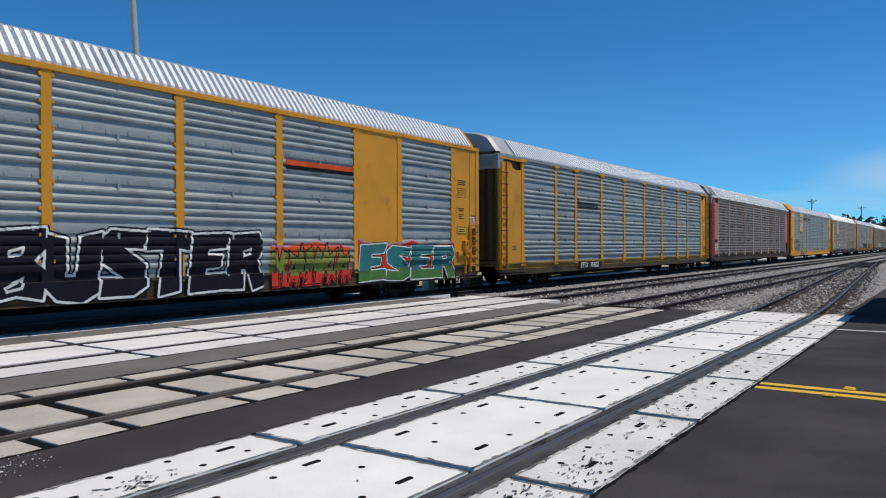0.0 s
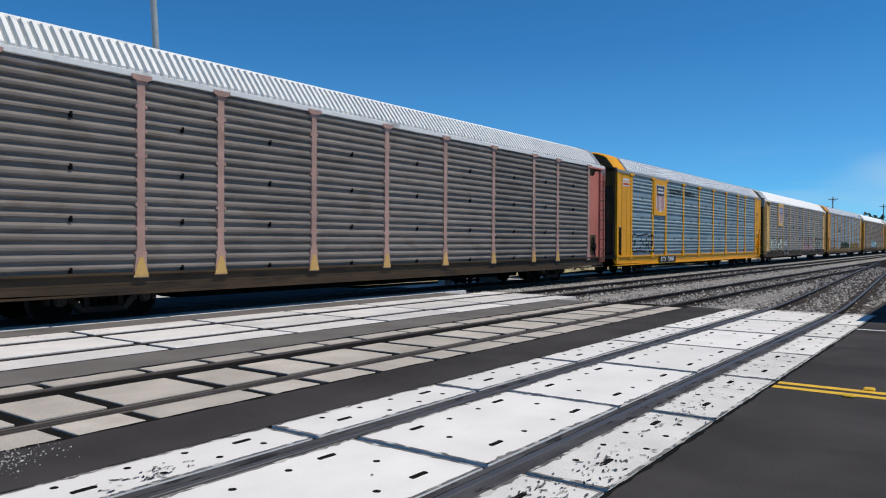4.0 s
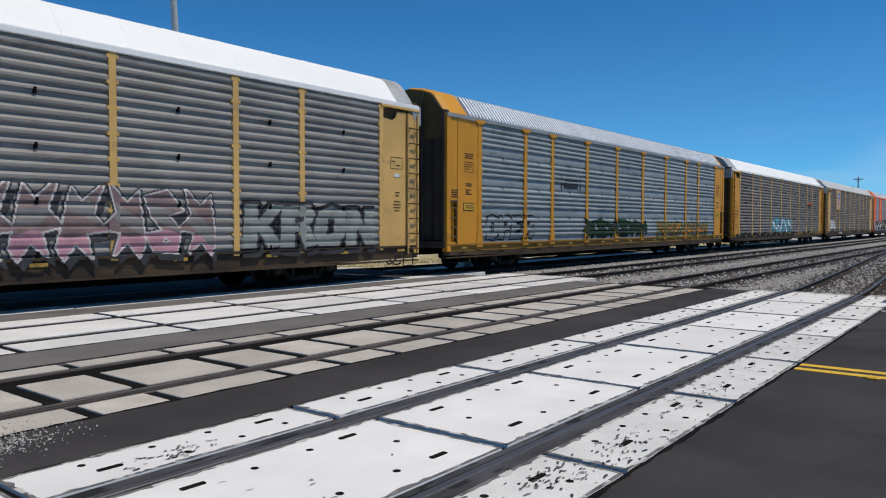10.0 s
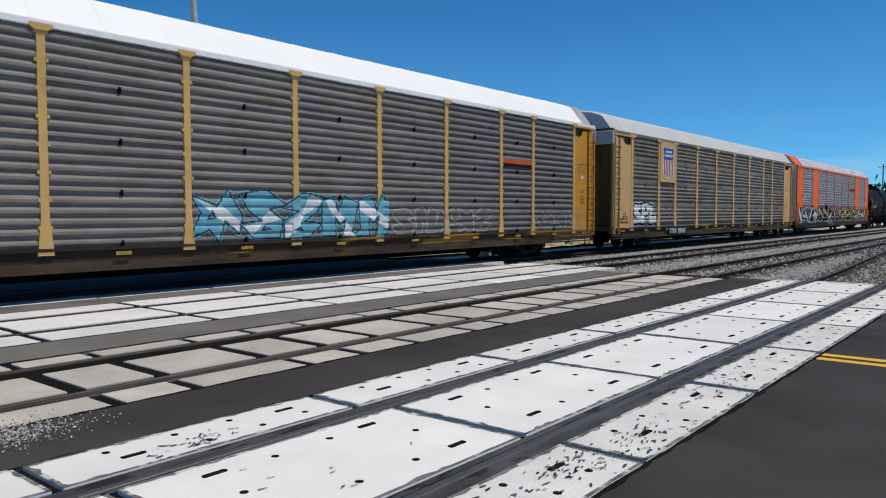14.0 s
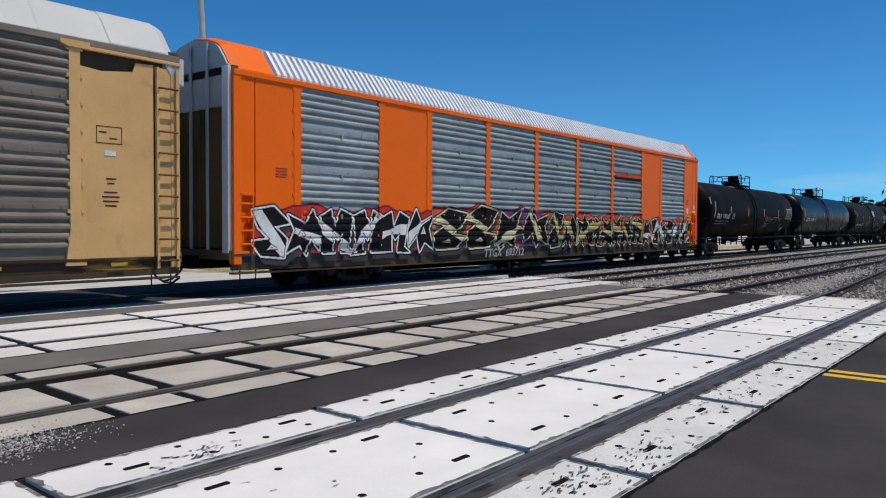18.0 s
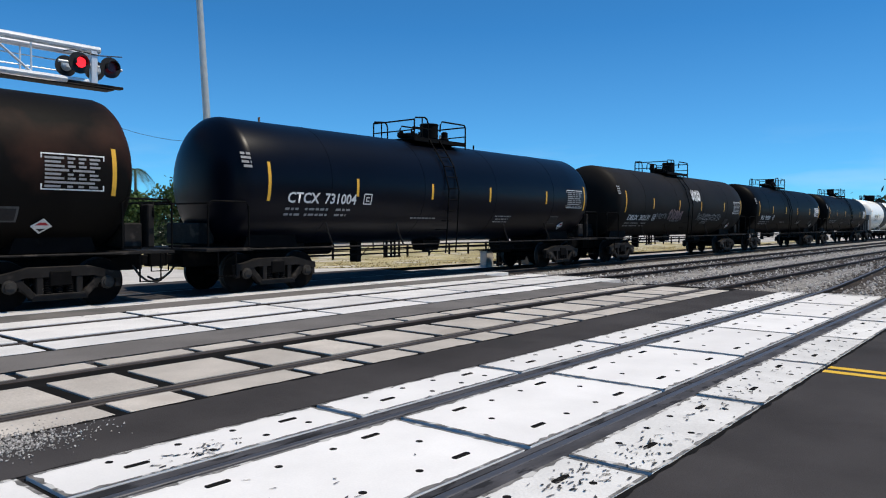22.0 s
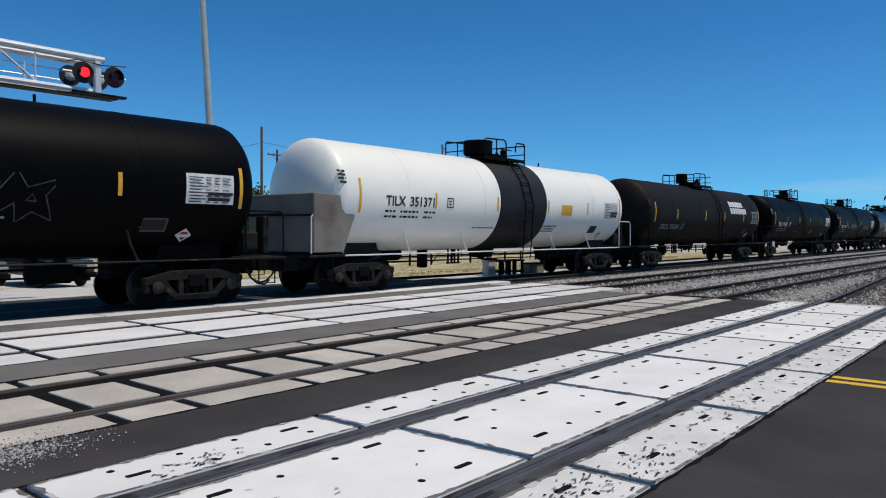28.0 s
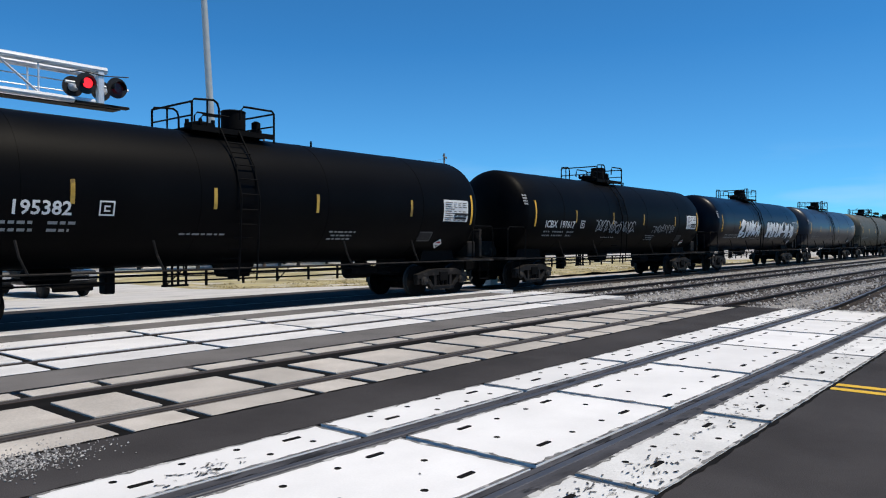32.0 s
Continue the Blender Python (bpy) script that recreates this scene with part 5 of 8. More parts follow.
def spray(name, car, x0, x1, z0, z1, scheme, seed, kind="grouped", posts=True, letters=6, cell=0.024, style=0.16, cloud=None, label="", barrel=None, word=None, facets=None, solid=(), caps=False,
          lower=None, drop=False, edge=0.045, blotch=None):
    """Sprayed paint on ribs and posts as they come: fat outlined letters, or a thin looped scrawl where style is small.
    scheme: fill, outline, outer line (None leaves the sheet bare). cloud: colour behind and its rim. lower: fill near the foot."""
    g = np.random.default_rng(seed)
    nx, nz = int((x1 - x0) / cell), int((z1 - z0) / cell)
    X, Zg = np.meshgrid(x0 + (np.arange(nx) + 0.5) * cell, z0 + (np.arange(nz) + 0.5) * cell, indexing="ij")
    letters = len(word) if word else letters
    wl, ht = (x1 - x0) / letters, z1 - z0
    index = np.full(X.shape, -1)
    wob = 0.5 + 0.5 * np.sin(X * 3.1 + 2 * np.sin(Zg * 4.0 + seed))
    if style < 0.08:
        dist = np.full(X.shape, 9.0)
        for k in range(letters):
            cx = x0 + (k + 0.5) * wl
            q = np.linspace(0, 1, 46)
            f1, f2, p1, p2 = g.uniform(1.5, 2.6), g.uniform(2.5, 4.5), g.uniform(0, 6), g.uniform(0, 6)
            px = cx + wl * ((q - 0.5) * 0.9 + 0.28 * np.sin(math.tau * f1 * q + p1))
            pz = z0 + ht * (0.5 + 0.30 * np.sin(math.tau * f1 * q + p1 + 1.4) + 0.13 * np.sin(math.tau * f2 * q + p2))
            for ax, az, bx, bz in zip(px, pz, px[1:], pz[1:]):
                ex, ez = bx - ax, bz - az
                u = np.clip(((X - ax) * ex + (Zg - az) * ez) / (ex * ex + ez * ez + 1e-9), 0, 1)
                dist = np.minimum(dist, np.hypot(X - ax - u * ex, Zg - az - u * ez))
        index[dist < style * min(1.0, ht)] = 0
    else:
        pad = edge * 1.8
        foot = z0 + pad + (0.16 * ht if drop else 0)
        tall = (z1 - pad - foot) * (0.76 if cloud else 1.0)
        best, lettered = np.full(X.shape, 9.0), []
        for k in range(letters):
            cx = x0 + (k + 0.5) * wl
            key = word[k] if word else "wxyz"[int(g.integers(0, 4))]
            flip = -1 if not word and g.random() < 0.5 else 1
            lean, rise, lift = g.uniform(0.05, 0.3), g.uniform(-0.06, 0.06), g.uniform(-0.03, 0.05)
            shape = [[(cx + flip * (u - 0.5) * wl * 1.06 + lean * (v - 0.5) * 0.4, foot + tall * (v * (1 + rise) + lift * u)) for u, v in ring] for ring in GLYPHS[key]]
            own = inside_by(X, Zg, shape[0])
            for hole in shape[1:]:
                own = np.maximum(own, -inside_by(X, Zg, hole))
            best = np.where(own < 0, own, np.minimum(best, own))
            a = g.uniform(0.5, 2.4)
            lettered.append((own, ((X - cx) * math.cos(a) + (Zg - foot - tall / 2) * math.sin(a)) / tall, g.uniform(-0.2, 0.2)))
        if cloud:
            rim = z1 - 0.10 * ht * (1 + np.abs(np.sin(X * 1.25 + seed)) * 0.9 + 0.35 * np.abs(np.sin(X * 3.9)))
            index[(Zg < rim) & (Zg > 0.95)] = 3
            if blotch:
                index[(Zg < rim) & (Zg > 0.95) & (np.sin(X * 0.8 + seed) + 0.5 * np.sin(Zg * 2.2 + X) > 0.75)] = 7
            index[(Zg < rim) & (Zg > rim - 0.05)] = 4
        if drop:
            fallen = np.roll(best, (int(0.10 / cell), -int(0.17 / cell)), (0, 1))
            index[(fallen < edge * 0.6)] = 8
        index[best < edge * 1.75] = 2
        index[best < edge] = 1
        index[best < 0] = 0
        if lower:
            index[(best < 0) & (Zg < foot + tall * (0.30 + 0.06 * np.sin(X * 5)))] = 6
        if facets:
            for own, across, at in lettered:
                index[(own < -0.02) & (np.abs(across - at) < 0.11 + 0.05 * np.sin(Zg * 6 + X * 4))] = 5
    paints = scheme + (cloud or [scheme[1], scheme[1]]) + [facets or scheme[1], lower or scheme[1], blotch or scheme[1], "g_charcoal"]
    for n, c in enumerate(paints):
        if c is None:
            index[index == n] = -1
    paints = [c or "g_black" for c in paints]
    cells = np.argwhere(index >= 0)
    verts, faces, mi = [], [], []
    zs = [z0 + j * cell for j in range(nz + 1)]
    rel = [max(relief(kind, z + d) for d in (-0.02, -0.01, 0, 0.01, 0.02)) if z > Z_SILL else 0.085 for z in zs]
    proud = np.zeros(nx + 1)
    if posts:
        for st in STATIONS:
            for i in range(nx + 1):
                if abs(x0 + i * cell - st) < 0.115:
                    proud[i] = 0.084 if abs(x0 + i * cell - st) < 0.19 and caps else 0.075
        for i in range(nx + 1):
            x = x0 + i * cell
            if x < STATIONS[1] or x > STATIONS[-2] or any(STATIONS[k] < x < STATIONS[k + 1] for k in solid):
                proud[i] = max(proud[i], 0.07)
    ids = {}

    def vert(i, j):
        if (i, j) not in ids:
            ids[i, j] = len(verts)
            if barrel:
                r, zc = barrel
                a = (zs[j] - zc) / r
                verts.append((x0 + i * cell, -(r + 0.006) * math.cos(a), zc + (r + 0.006) * math.sin(a)))
            else:
                verts.append((x0 + i * cell, -W - 0.006 - max(rel[j], proud[i]), zs[j]))
        return ids[i, j]
    for i, j in cells:
        faces.append((vert(i, j), vert(i + 1, j), vert(i + 1, j + 1), vert(i, j + 1)))
        mi.append(int(index[i, j]))
    me = bpy.data.meshes.new(name)
    me.from_pydata(verts, [], faces)
    for c in paints:
        me.materials.append(M[c])
    me.polygons.foreach_set("material_index", mi)
    return put(name, me, car, None, label)


for key, col in dict(g_ink=(0.011, 0.012, 0.022), g_leaf=(0.08, 0.20, 0.06), g_wine=(0.24, 0.02, 0.05), g_rose=(0.25, 0.18, 0.175), g_chalk=(0.55, 0.52, 0.51), g_black=(0.012, 0.012, 0.014), g_white=(0.75, 0.76, 0.76), g_green=(0.05, 0.28, 0.20), g_olive=(0.20, 0.24, 0.06), g_red=(0.62, 0.05, 0.03),
                     g_purple=(0.22, 0.05, 0.20), g_cream=(0.68, 0.62, 0.40), g_sky=(0.16, 0.42, 0.52), g_pink=(0.52, 0.28, 0.33), g_orange=(0.62, 0.24, 0.05),
                     g_vermilion=(0.70, 0.10, 0.03), g_lemon=(0.58, 0.52, 0.20), g_teal=(0.04, 0.18, 0.19), g_forest=(0.03, 0.07, 0.035), g_dun=(0.26, 0.20, 0.09), g_mist=(0.30, 0.32, 0.30), g_silver=(0.42, 0.43, 0.42), g_mint=(0.58, 0.64, 0.54), g_charcoal=(0.06, 0.06, 0.065)).items():
    M[key] = mat(key, col, 0.75, spec=0.1, vary=0.22, scale=2.5, grain=40, bump=0.04)


def carrier(name, label, body, sheets, roof, roof_kind, rib="grouped", solid=(), end_caps="roof_zinc", sill="sill_rust", ladder_ends=False, posts=0.2, eave=None, caps=False, post_paint=None, door=None, tape=False, arch="door_brown", seams=(), reach=0.0, stencils=True, brake=True, roof_more=0.22, marked=(-12.75, 12.3)):
    """A long covered car carrier with sheeted sides between posts, a domed roof, end doors, ladders and two trucks."""
    car = tagged(new(name), label, "railway car", "covered car carriers")
    eave = eave or body
    door = door or ("door_brown" if ladder_ends else "door_end")
    if tape:
        for a, b in zip(STATIONS, STATIONS[1:]):
            part("reflector_strip", boxed(-0.16, 0.16, -0.006, 0, 0, 0.07, 0.002), "reflector_dull", car, "", pose((a + b) / 2, -W - 0.082, 0.82))
    W0 = -W
    rungs = "door_brown" if arch == "door_brown" else body
    right = XR + reach
    stations = STATIONS[:-1] + [right]
    under = part("underframe", boxed(XL + 0.05, right - 0.05, -1.35, 1.35, 0.92, 1.1), "iron", car)
    part("centre_sill", plate([(XL - 0.3, 0.92), (XL - 0.3, 0.62), (-8.2, 0.62), (-7.4, 0.30), (7.4, 0.30), (8.2, 0.62), (right + 0.3, 0.62), (right + 0.3, 0.92)], -0.36, 0.36), "iron", under)
    for x in (-6.6, -3.3, 0.0, 3.3, 6.6):
        part("crossbearer", boxed(x - 0.12, x + 0.12, -1.3, 1.3, 0.5, 0.92), "iron", under)
    part("brake_cylinder", lathe(bmesh.new(), [(-2.6, 0.06), (-2.5, 0.19), (-1.9, 0.19), (-1.8, 0.06)], "x", 12, (0, -0.75, 0.68)), "iron", under, smooth=True)
    part("train_pipe", tubed([(XL, -0.62, 0.66), (right, -0.62, 0.66)], 0.03, 6), "iron", under)
    for s in (-1, 1):
        m = pose(0, s * (W - 0.03), 0)
        bm = boxed(XL, right, -0.05, 0.05, 0.74, 0.98)
        box(bm, XL, right, -0.11, 0.11, 0.93, 0.985)
        part("side_sill", bm, sill, car, "", m)
        bm = plate([(XL, 0.74), (XL, 0.62), (-11.6, 0.60), (-8.0, 0.55), (8.0, 0.55), (11.6, 0.60), (right, 0.62), (right, 0.74)], -0.045, 0.045)
        box(bm, XL, right, -0.09, 0.09, 0.53, 0.57)
        part("lower_sill", bm, sill if sill == body else "sill_rust", car, "", m)
        part("top_chord", boxed(XL, right, -0.09, 0.06, 4.91, 5.03, 0.008) if s < 0 else boxed(XL, right, -0.06, 0.09, 4.91, 5.03, 0.008), eave, car, "", pose(0, s * W, 0))
    for side in (-1, 1):
        turn = pose(0, side * W, 0, 0, 0, 0 if side < 0 else 180)
        for k, (a, b) in enumerate(zip(stations, stations[1:])):
            wdt = b - a
            if side > 0:
                a, b = -b, -a
            if k in (0, len(stations) - 2) or k in solid:
                if k not in solid and not ladder_ends:
                    for row in end_bay(wdt, seams, (k == 0) == (side < 0)):
                        put(row[0], shared(("bay", body, *row), lambda: mesh(row[0], boxed(*row[1:], 0.004), body)), car, turn @ pose(a, 0, 0))
                    continue

                def plain():
                    if k in solid:
                        bm = boxed(0, wdt, -0.05, 0.0, Z_SILL - 0.05, Z_EAVE)
                    else:
                        outline = [(0.56, Z_SILL - 0.05), (wdt, Z_SILL - 0.05), (wdt, 4.62), (wdt - 0.1, 4.54), (wdt - 0.5, 4.50), (0.98, 4.58), (0.92, 4.76), (0.56, 4.78)]
                        if (k == 0) != (side < 0):
                            outline = [(wdt - x, z) for x, z in outline]
                        bm = plate(outline, -0.05, 0.0)
                    return mesh("end_sheet", bm, body)
                me = shared(("plain", round(wdt, 2), body, k in solid, (k == 0) == (side < 0)), plain)
                put("side_sheet" if k in solid else "end_sheet", me, car, turn @ pose(a, 0, 0))
                if k not in solid:
                    put("header", shared(("header", round(wdt, 2)), lambda: mesh("header", boxed(0.02, wdt, 0.06, 0.08, Z_SILL, Z_EAVE), "door_brown")), car, turn @ pose(a, 0, 0), "dark brown sheet behind the end panel")
                    put("eave_plate", shared(("eave_plate", round(wdt, 2), body), lambda: mesh("eave_plate", boxed(-0.02, wdt + 0.02, -0.10, 0.0, 4.84, 4.905, 0.008), body)), car, turn @ pose(a, 0, 0))
            else:
                me = shared(("sheet", rib, round(wdt, 2), sheets), lambda: side_sheet_mesh(rib, wdt, sheets))
                put("side_sheet", me, car, turn @ pose(a, 0, 0))
        for x in stations[1:-1]:
            put("post", shared(("post", post_paint or body, posts, caps), lambda: post_mesh(post_paint or body, posts, caps)), car, turn @ pose(x, 0, 0))
        for x in ((XL + 0.1, right - 0.1) if side < 0 else (-XL - 0.1, -right + 0.1)):
            put("corner_post", shared(("corner", body), lambda: mesh("corner_post", boxed(-0.1, 0.1, -0.075, 0.12, 0.75, 5.03, 0.01), body)), car, turn @ pose(x, 0, 0))
        # ladders and grab irons at the ends
        for x in ((XL + 0.08, right - 0.5) if side < 0 else (-right + 0.08, -XL - 0.5)):
            if ladder_ends:
                put("ladder", shared(("ladder", body), lambda: ladder_mesh(body, 4.0)), car, turn @ pose(x, -0.01, 0.75))
            else:
                put("ladder", shared(("corner_ladder", rungs), lambda: corner_ladder_mesh(rungs)), car, turn @ pose(x + 0.08, 0, Z_SILL))
        if side < 0 and stencils and ladder_ends:
            part("stencil", bars([[(0, 0.3)], [(0.03, 0.26)], [(0, 0.34)]], 0.025, 0.04), "stencil_ink", car, "", pose(-12.8, W0 - 0.053, 1.62))
            rim = bmesh.new()
            for a, b, z0, z1 in ((0, 0.5, 0.315, 0.33), (0, 0.5, 0, 0.015), (0, 0.015, 0, 0.32), (0.485, 0.5, 0, 0.32), (0.05, 0.2, 0.2, 0.225), (0.25, 0.4, 0.09, 0.115)):
                box(rim, a, b, -0.003, 0, z0, z1)
            part("stencil_box", rim, "stencil_ink", car, "", pose(12.35, W0 - 0.053, 3.15))
            part("data_plate", boxed(0, 0.22, -0.008, 0, 0, 0.1, 0.002), "paint_white", car, "small white data plate", pose(12.5, W0 - 0.053, 2.92))
            part("stencil", bars([[(0.08, 0.2)], [(0.1, 0.14)], [], [(0.04, 0.26)], [(0, 0.34)], [(0.02, 0.3)], [(0.06, 0.22)]], 0.03, 0.055), "stencil_ink", car, "", pose(12.45, W0 - 0.053, 2.5))
        elif side < 0 and stencils:
            for x in marked:
                bm = bars([[(0, 0.34)], [(0.02, 0.30)], [], [(0, 0.10), (0.14, 0.18)], [(0, 0.2)], [(0, 0.34)]], 0.035, 0.03)
                part("stencil", bm, "stencil_ink", car, "", pose(x, W0 - 0.053, 2.9))
                rim = bmesh.new()
                for a, b, z0, z1 in ((0, 0.5, 0.31, 0.325), (0, 0.5, 0, 0.015), (0, 0.015, 0, 0.32), (0.485, 0.5, 0, 0.32), (0.05, 0.45, 0.23, 0.25), (0.05, 0.4, 0.16, 0.18), (0.05, 0.3, 0.09, 0.11)):
                    box(rim, a, b, -0.003, 0, z0, z1)
                part("stencil_box", rim, "stencil_ink", car, "", pose(x - 0.08, W0 - 0.053, 3.25))
                rim = part("plate_rim", boxed(-0.03, 0.55, -0.006, 0, -0.03, 0.23, 0.002), "paint_black", car, "", pose(x - 0.08, W0 - 0.053, 2.05))
                part("data_plate", boxed(0, 0.52, -0.012, -0.0065, 0, 0.2, 0.002), "yellow_line", rim, "yellow safety label")
                for q in (0.05, 0.12):
                    part("bar", boxed(0.06, 0.46, -0.016, -0.0125, q, q + 0.03), "paint_black", rim)
                part("stencil", bars([[(0, 0.5)], [(0.04, 0.42)], [(0, 0.46)]], 0.03, 0.035), "stencil_ink", car, "", pose(x - 0.06, W0 - 0.053, 3.85))
                part("stencil", bars([[(0, 0.12), (0.16, 0.2)], [(0, 0.36)], [(0.02, 0.3)], [(0, 0.36)]], 0.04, 0.03), "stencil_ink", car, "", pose(x + 0.8 if x > 0 else x - 0.75, W0 - 0.053, 2.68))
    put("roof", shared(("roof", roof_kind, roof, roof_more), lambda: roof_mesh(roof_kind, roof, roof_more)), car)
    for s in (-1, 1):
        end = right if s > 0 else XL
        turn = pose((XL + XR) / 2 + s * 12.53 + (roof_more if s > 0 else 0), 0, 0, 0, 0, 0 if s > 0 else 180)
        more = reach - roof_more if s > 0 else 0.0
        put("roof_end", shared(("roof_end", end_caps, more), lambda: roof_end_mesh(end_caps, more)), car, turn)
        put("end_door", shared(("end_door", door), lambda: end_door_mesh(door, s)), car, pose(end - s * 0.13, 0, 0, 0, 0, 0 if s > 0 else 180))
        for y in (-W + 0.06, -0.62, 0.05, 0.7, W - 0.06):
            tall = 5.1 if ladder_ends or abs(y) > 1 else 5.72
            put("door_post", shared(("door_post", door, tall), lambda: mesh("door_post", tubed([(0.15, 0, 0.95), (0.15, 0, tall)], 0.04, 8), door if ladder_ends or arch == "door_brown" else arch, smooth=True)), car, pose(end - s * 0.13, y, 0, 0, 0, 0 if s > 0 else 180))
        if not ladder_ends:
            put("end_arch", shared(("end_arch", arch), lambda: end_arch_mesh(arch)), car, turn @ pose(-roof_more if s > 0 else 0, 0, 0))
        if ladder_ends:
            put("end_hood", shared(("end_hood", end_caps), lambda: end_hood_mesh(end_caps)), car, pose(end, 0, 0, 0, 0, 0 if s > 0 else 180))
        put("coupler", shared("coupler", coupler_mesh), car, pose(end, 0, 0, 0, 0, 0 if s > 0 else 180))
        put("brake_hose", shared("hose", hose_mesh), car, pose(end, 0, 0, 0, 0, 0 if s > 0 else 180))
        part("step", tubed([(0, 0, 0.75), (0, 0, 0.4), (0.42, 0, 0.4), (0.42, 0, 0.75)], 0.018, 5), "iron", car, "", pose(end - s * 0.4 - 0.2, -W, 0))
    if brake and not ladder_ends:
        gear = put("brake_gear", shared(("gear", body), lambda: brake_gear_mesh(body)), car, pose(12.55, -W - 0.05, 0), "hand brake with a spoked wheel on the corner of the car")
        put("brake_wheel", shared(("bwheel", body), lambda: brake_wheel_mesh(body)), gear, pose(0.1, -0.16, 1.62))
    for x in (-9.6, 9.6):
        truck(car, x)
    return car


# Tank cars.
def barrel_mesh(length, r, material, zc):
    h = length / 2
    prof = [(-h + 0.62 * (1 - math.cos(radians(a))), max(0.02, r * math.sin(radians(a)))) for a in (0, 8, 18, 30, 42, 54, 66, 78, 90)]
    mid = np.linspace(-h + 0.62, h - 0.62, 14)[1:-1]
    seams = []
    for i, x in enumerate(mid):
        if i % 3 == 1:
            seams += [(x - 0.03, r), (x - 0.028, r + 0.006), (x + 0.028, r + 0.006), (x + 0.03, r)]
        else:
            seams.append((x, r))
    prof = prof + seams + [(-u, q) for u, q in reversed(prof)]
    bm = lathe(bmesh.new(), prof, "x", 56, (0, 0, zc))
    return mesh("barrel", bm, material, smooth=True)


def strip_mesh(r, zc, width, a0, a1, material, out=0.006):
    """A patch bent to the barrel: angles in degrees above the level of its middle, on the near side."""
    bm = bmesh.new()
    n = max(2, int(abs(a1 - a0) / 6) + 1)
    cols = []
    for x in (0, width):
        cols.append([bm.verts.new((x, -(r + out) * math.cos(radians(a0 + (a1 - a0) * k / n)), zc + (r + out) * math.sin(radians(a0 + (a1 - a0) * k / n)))) for k in range(n + 1)])
    for k in range(n):
        bm.faces.new((cols[0][k], cols[1][k], cols[1][k + 1], cols[0][k + 1]))
    return mesh("strip", bm, material)


def on_barrel(me, r, zc, out=0.012):
    """Bend flat painted shapes (in x and z, z from the middle of the barrel) on to the near side."""
    for v in me.vertices:
        a = v.co.z / r
        o = r + out - v.co.y * 0.2
        v.co = (v.co.x, -o * math.cos(a), zc + o * math.sin(a))
    return me


def barrel_letters(name, words, size, material, car, x, dz, r, zc, label="", slant=0.0):
    def make():
        cu = bpy.data.curves.new(name, "FONT")
        cu.body, cu.size, cu.align_x, cu.shear, cu.offset, cu.space_character = words, size, "LEFT", slant, size * 0.022, 1.0
        cu.resolution_u = 2
        ob = new("letters", cu)
        me = bpy.data.meshes.new_from_object(ob)
        bpy.data.objects.remove(ob)
        bpy.data.curves.remove(cu)
        for v in me.vertices:
            v.co = (v.co.x, 0.0, v.co.y + dz)
        me.materials.clear()
        me.materials.append(M[material])
        return on_barrel(me, r, zc)
    return put(name, make(), car, pose(x, 0, 0), label)


def barrel_bars(name, rows, height, gap, material, car, x, dz, r, zc, label=""):
    bm = bars(rows, height, gap)
    bmesh.ops.translate(bm, vec=(0, 0, dz), verts=bm.verts[:])
    return tagged(put(name, on_barrel(mesh(name, bm, material), r, zc), car, pose(x, 0, 0), label), kind="stuff")


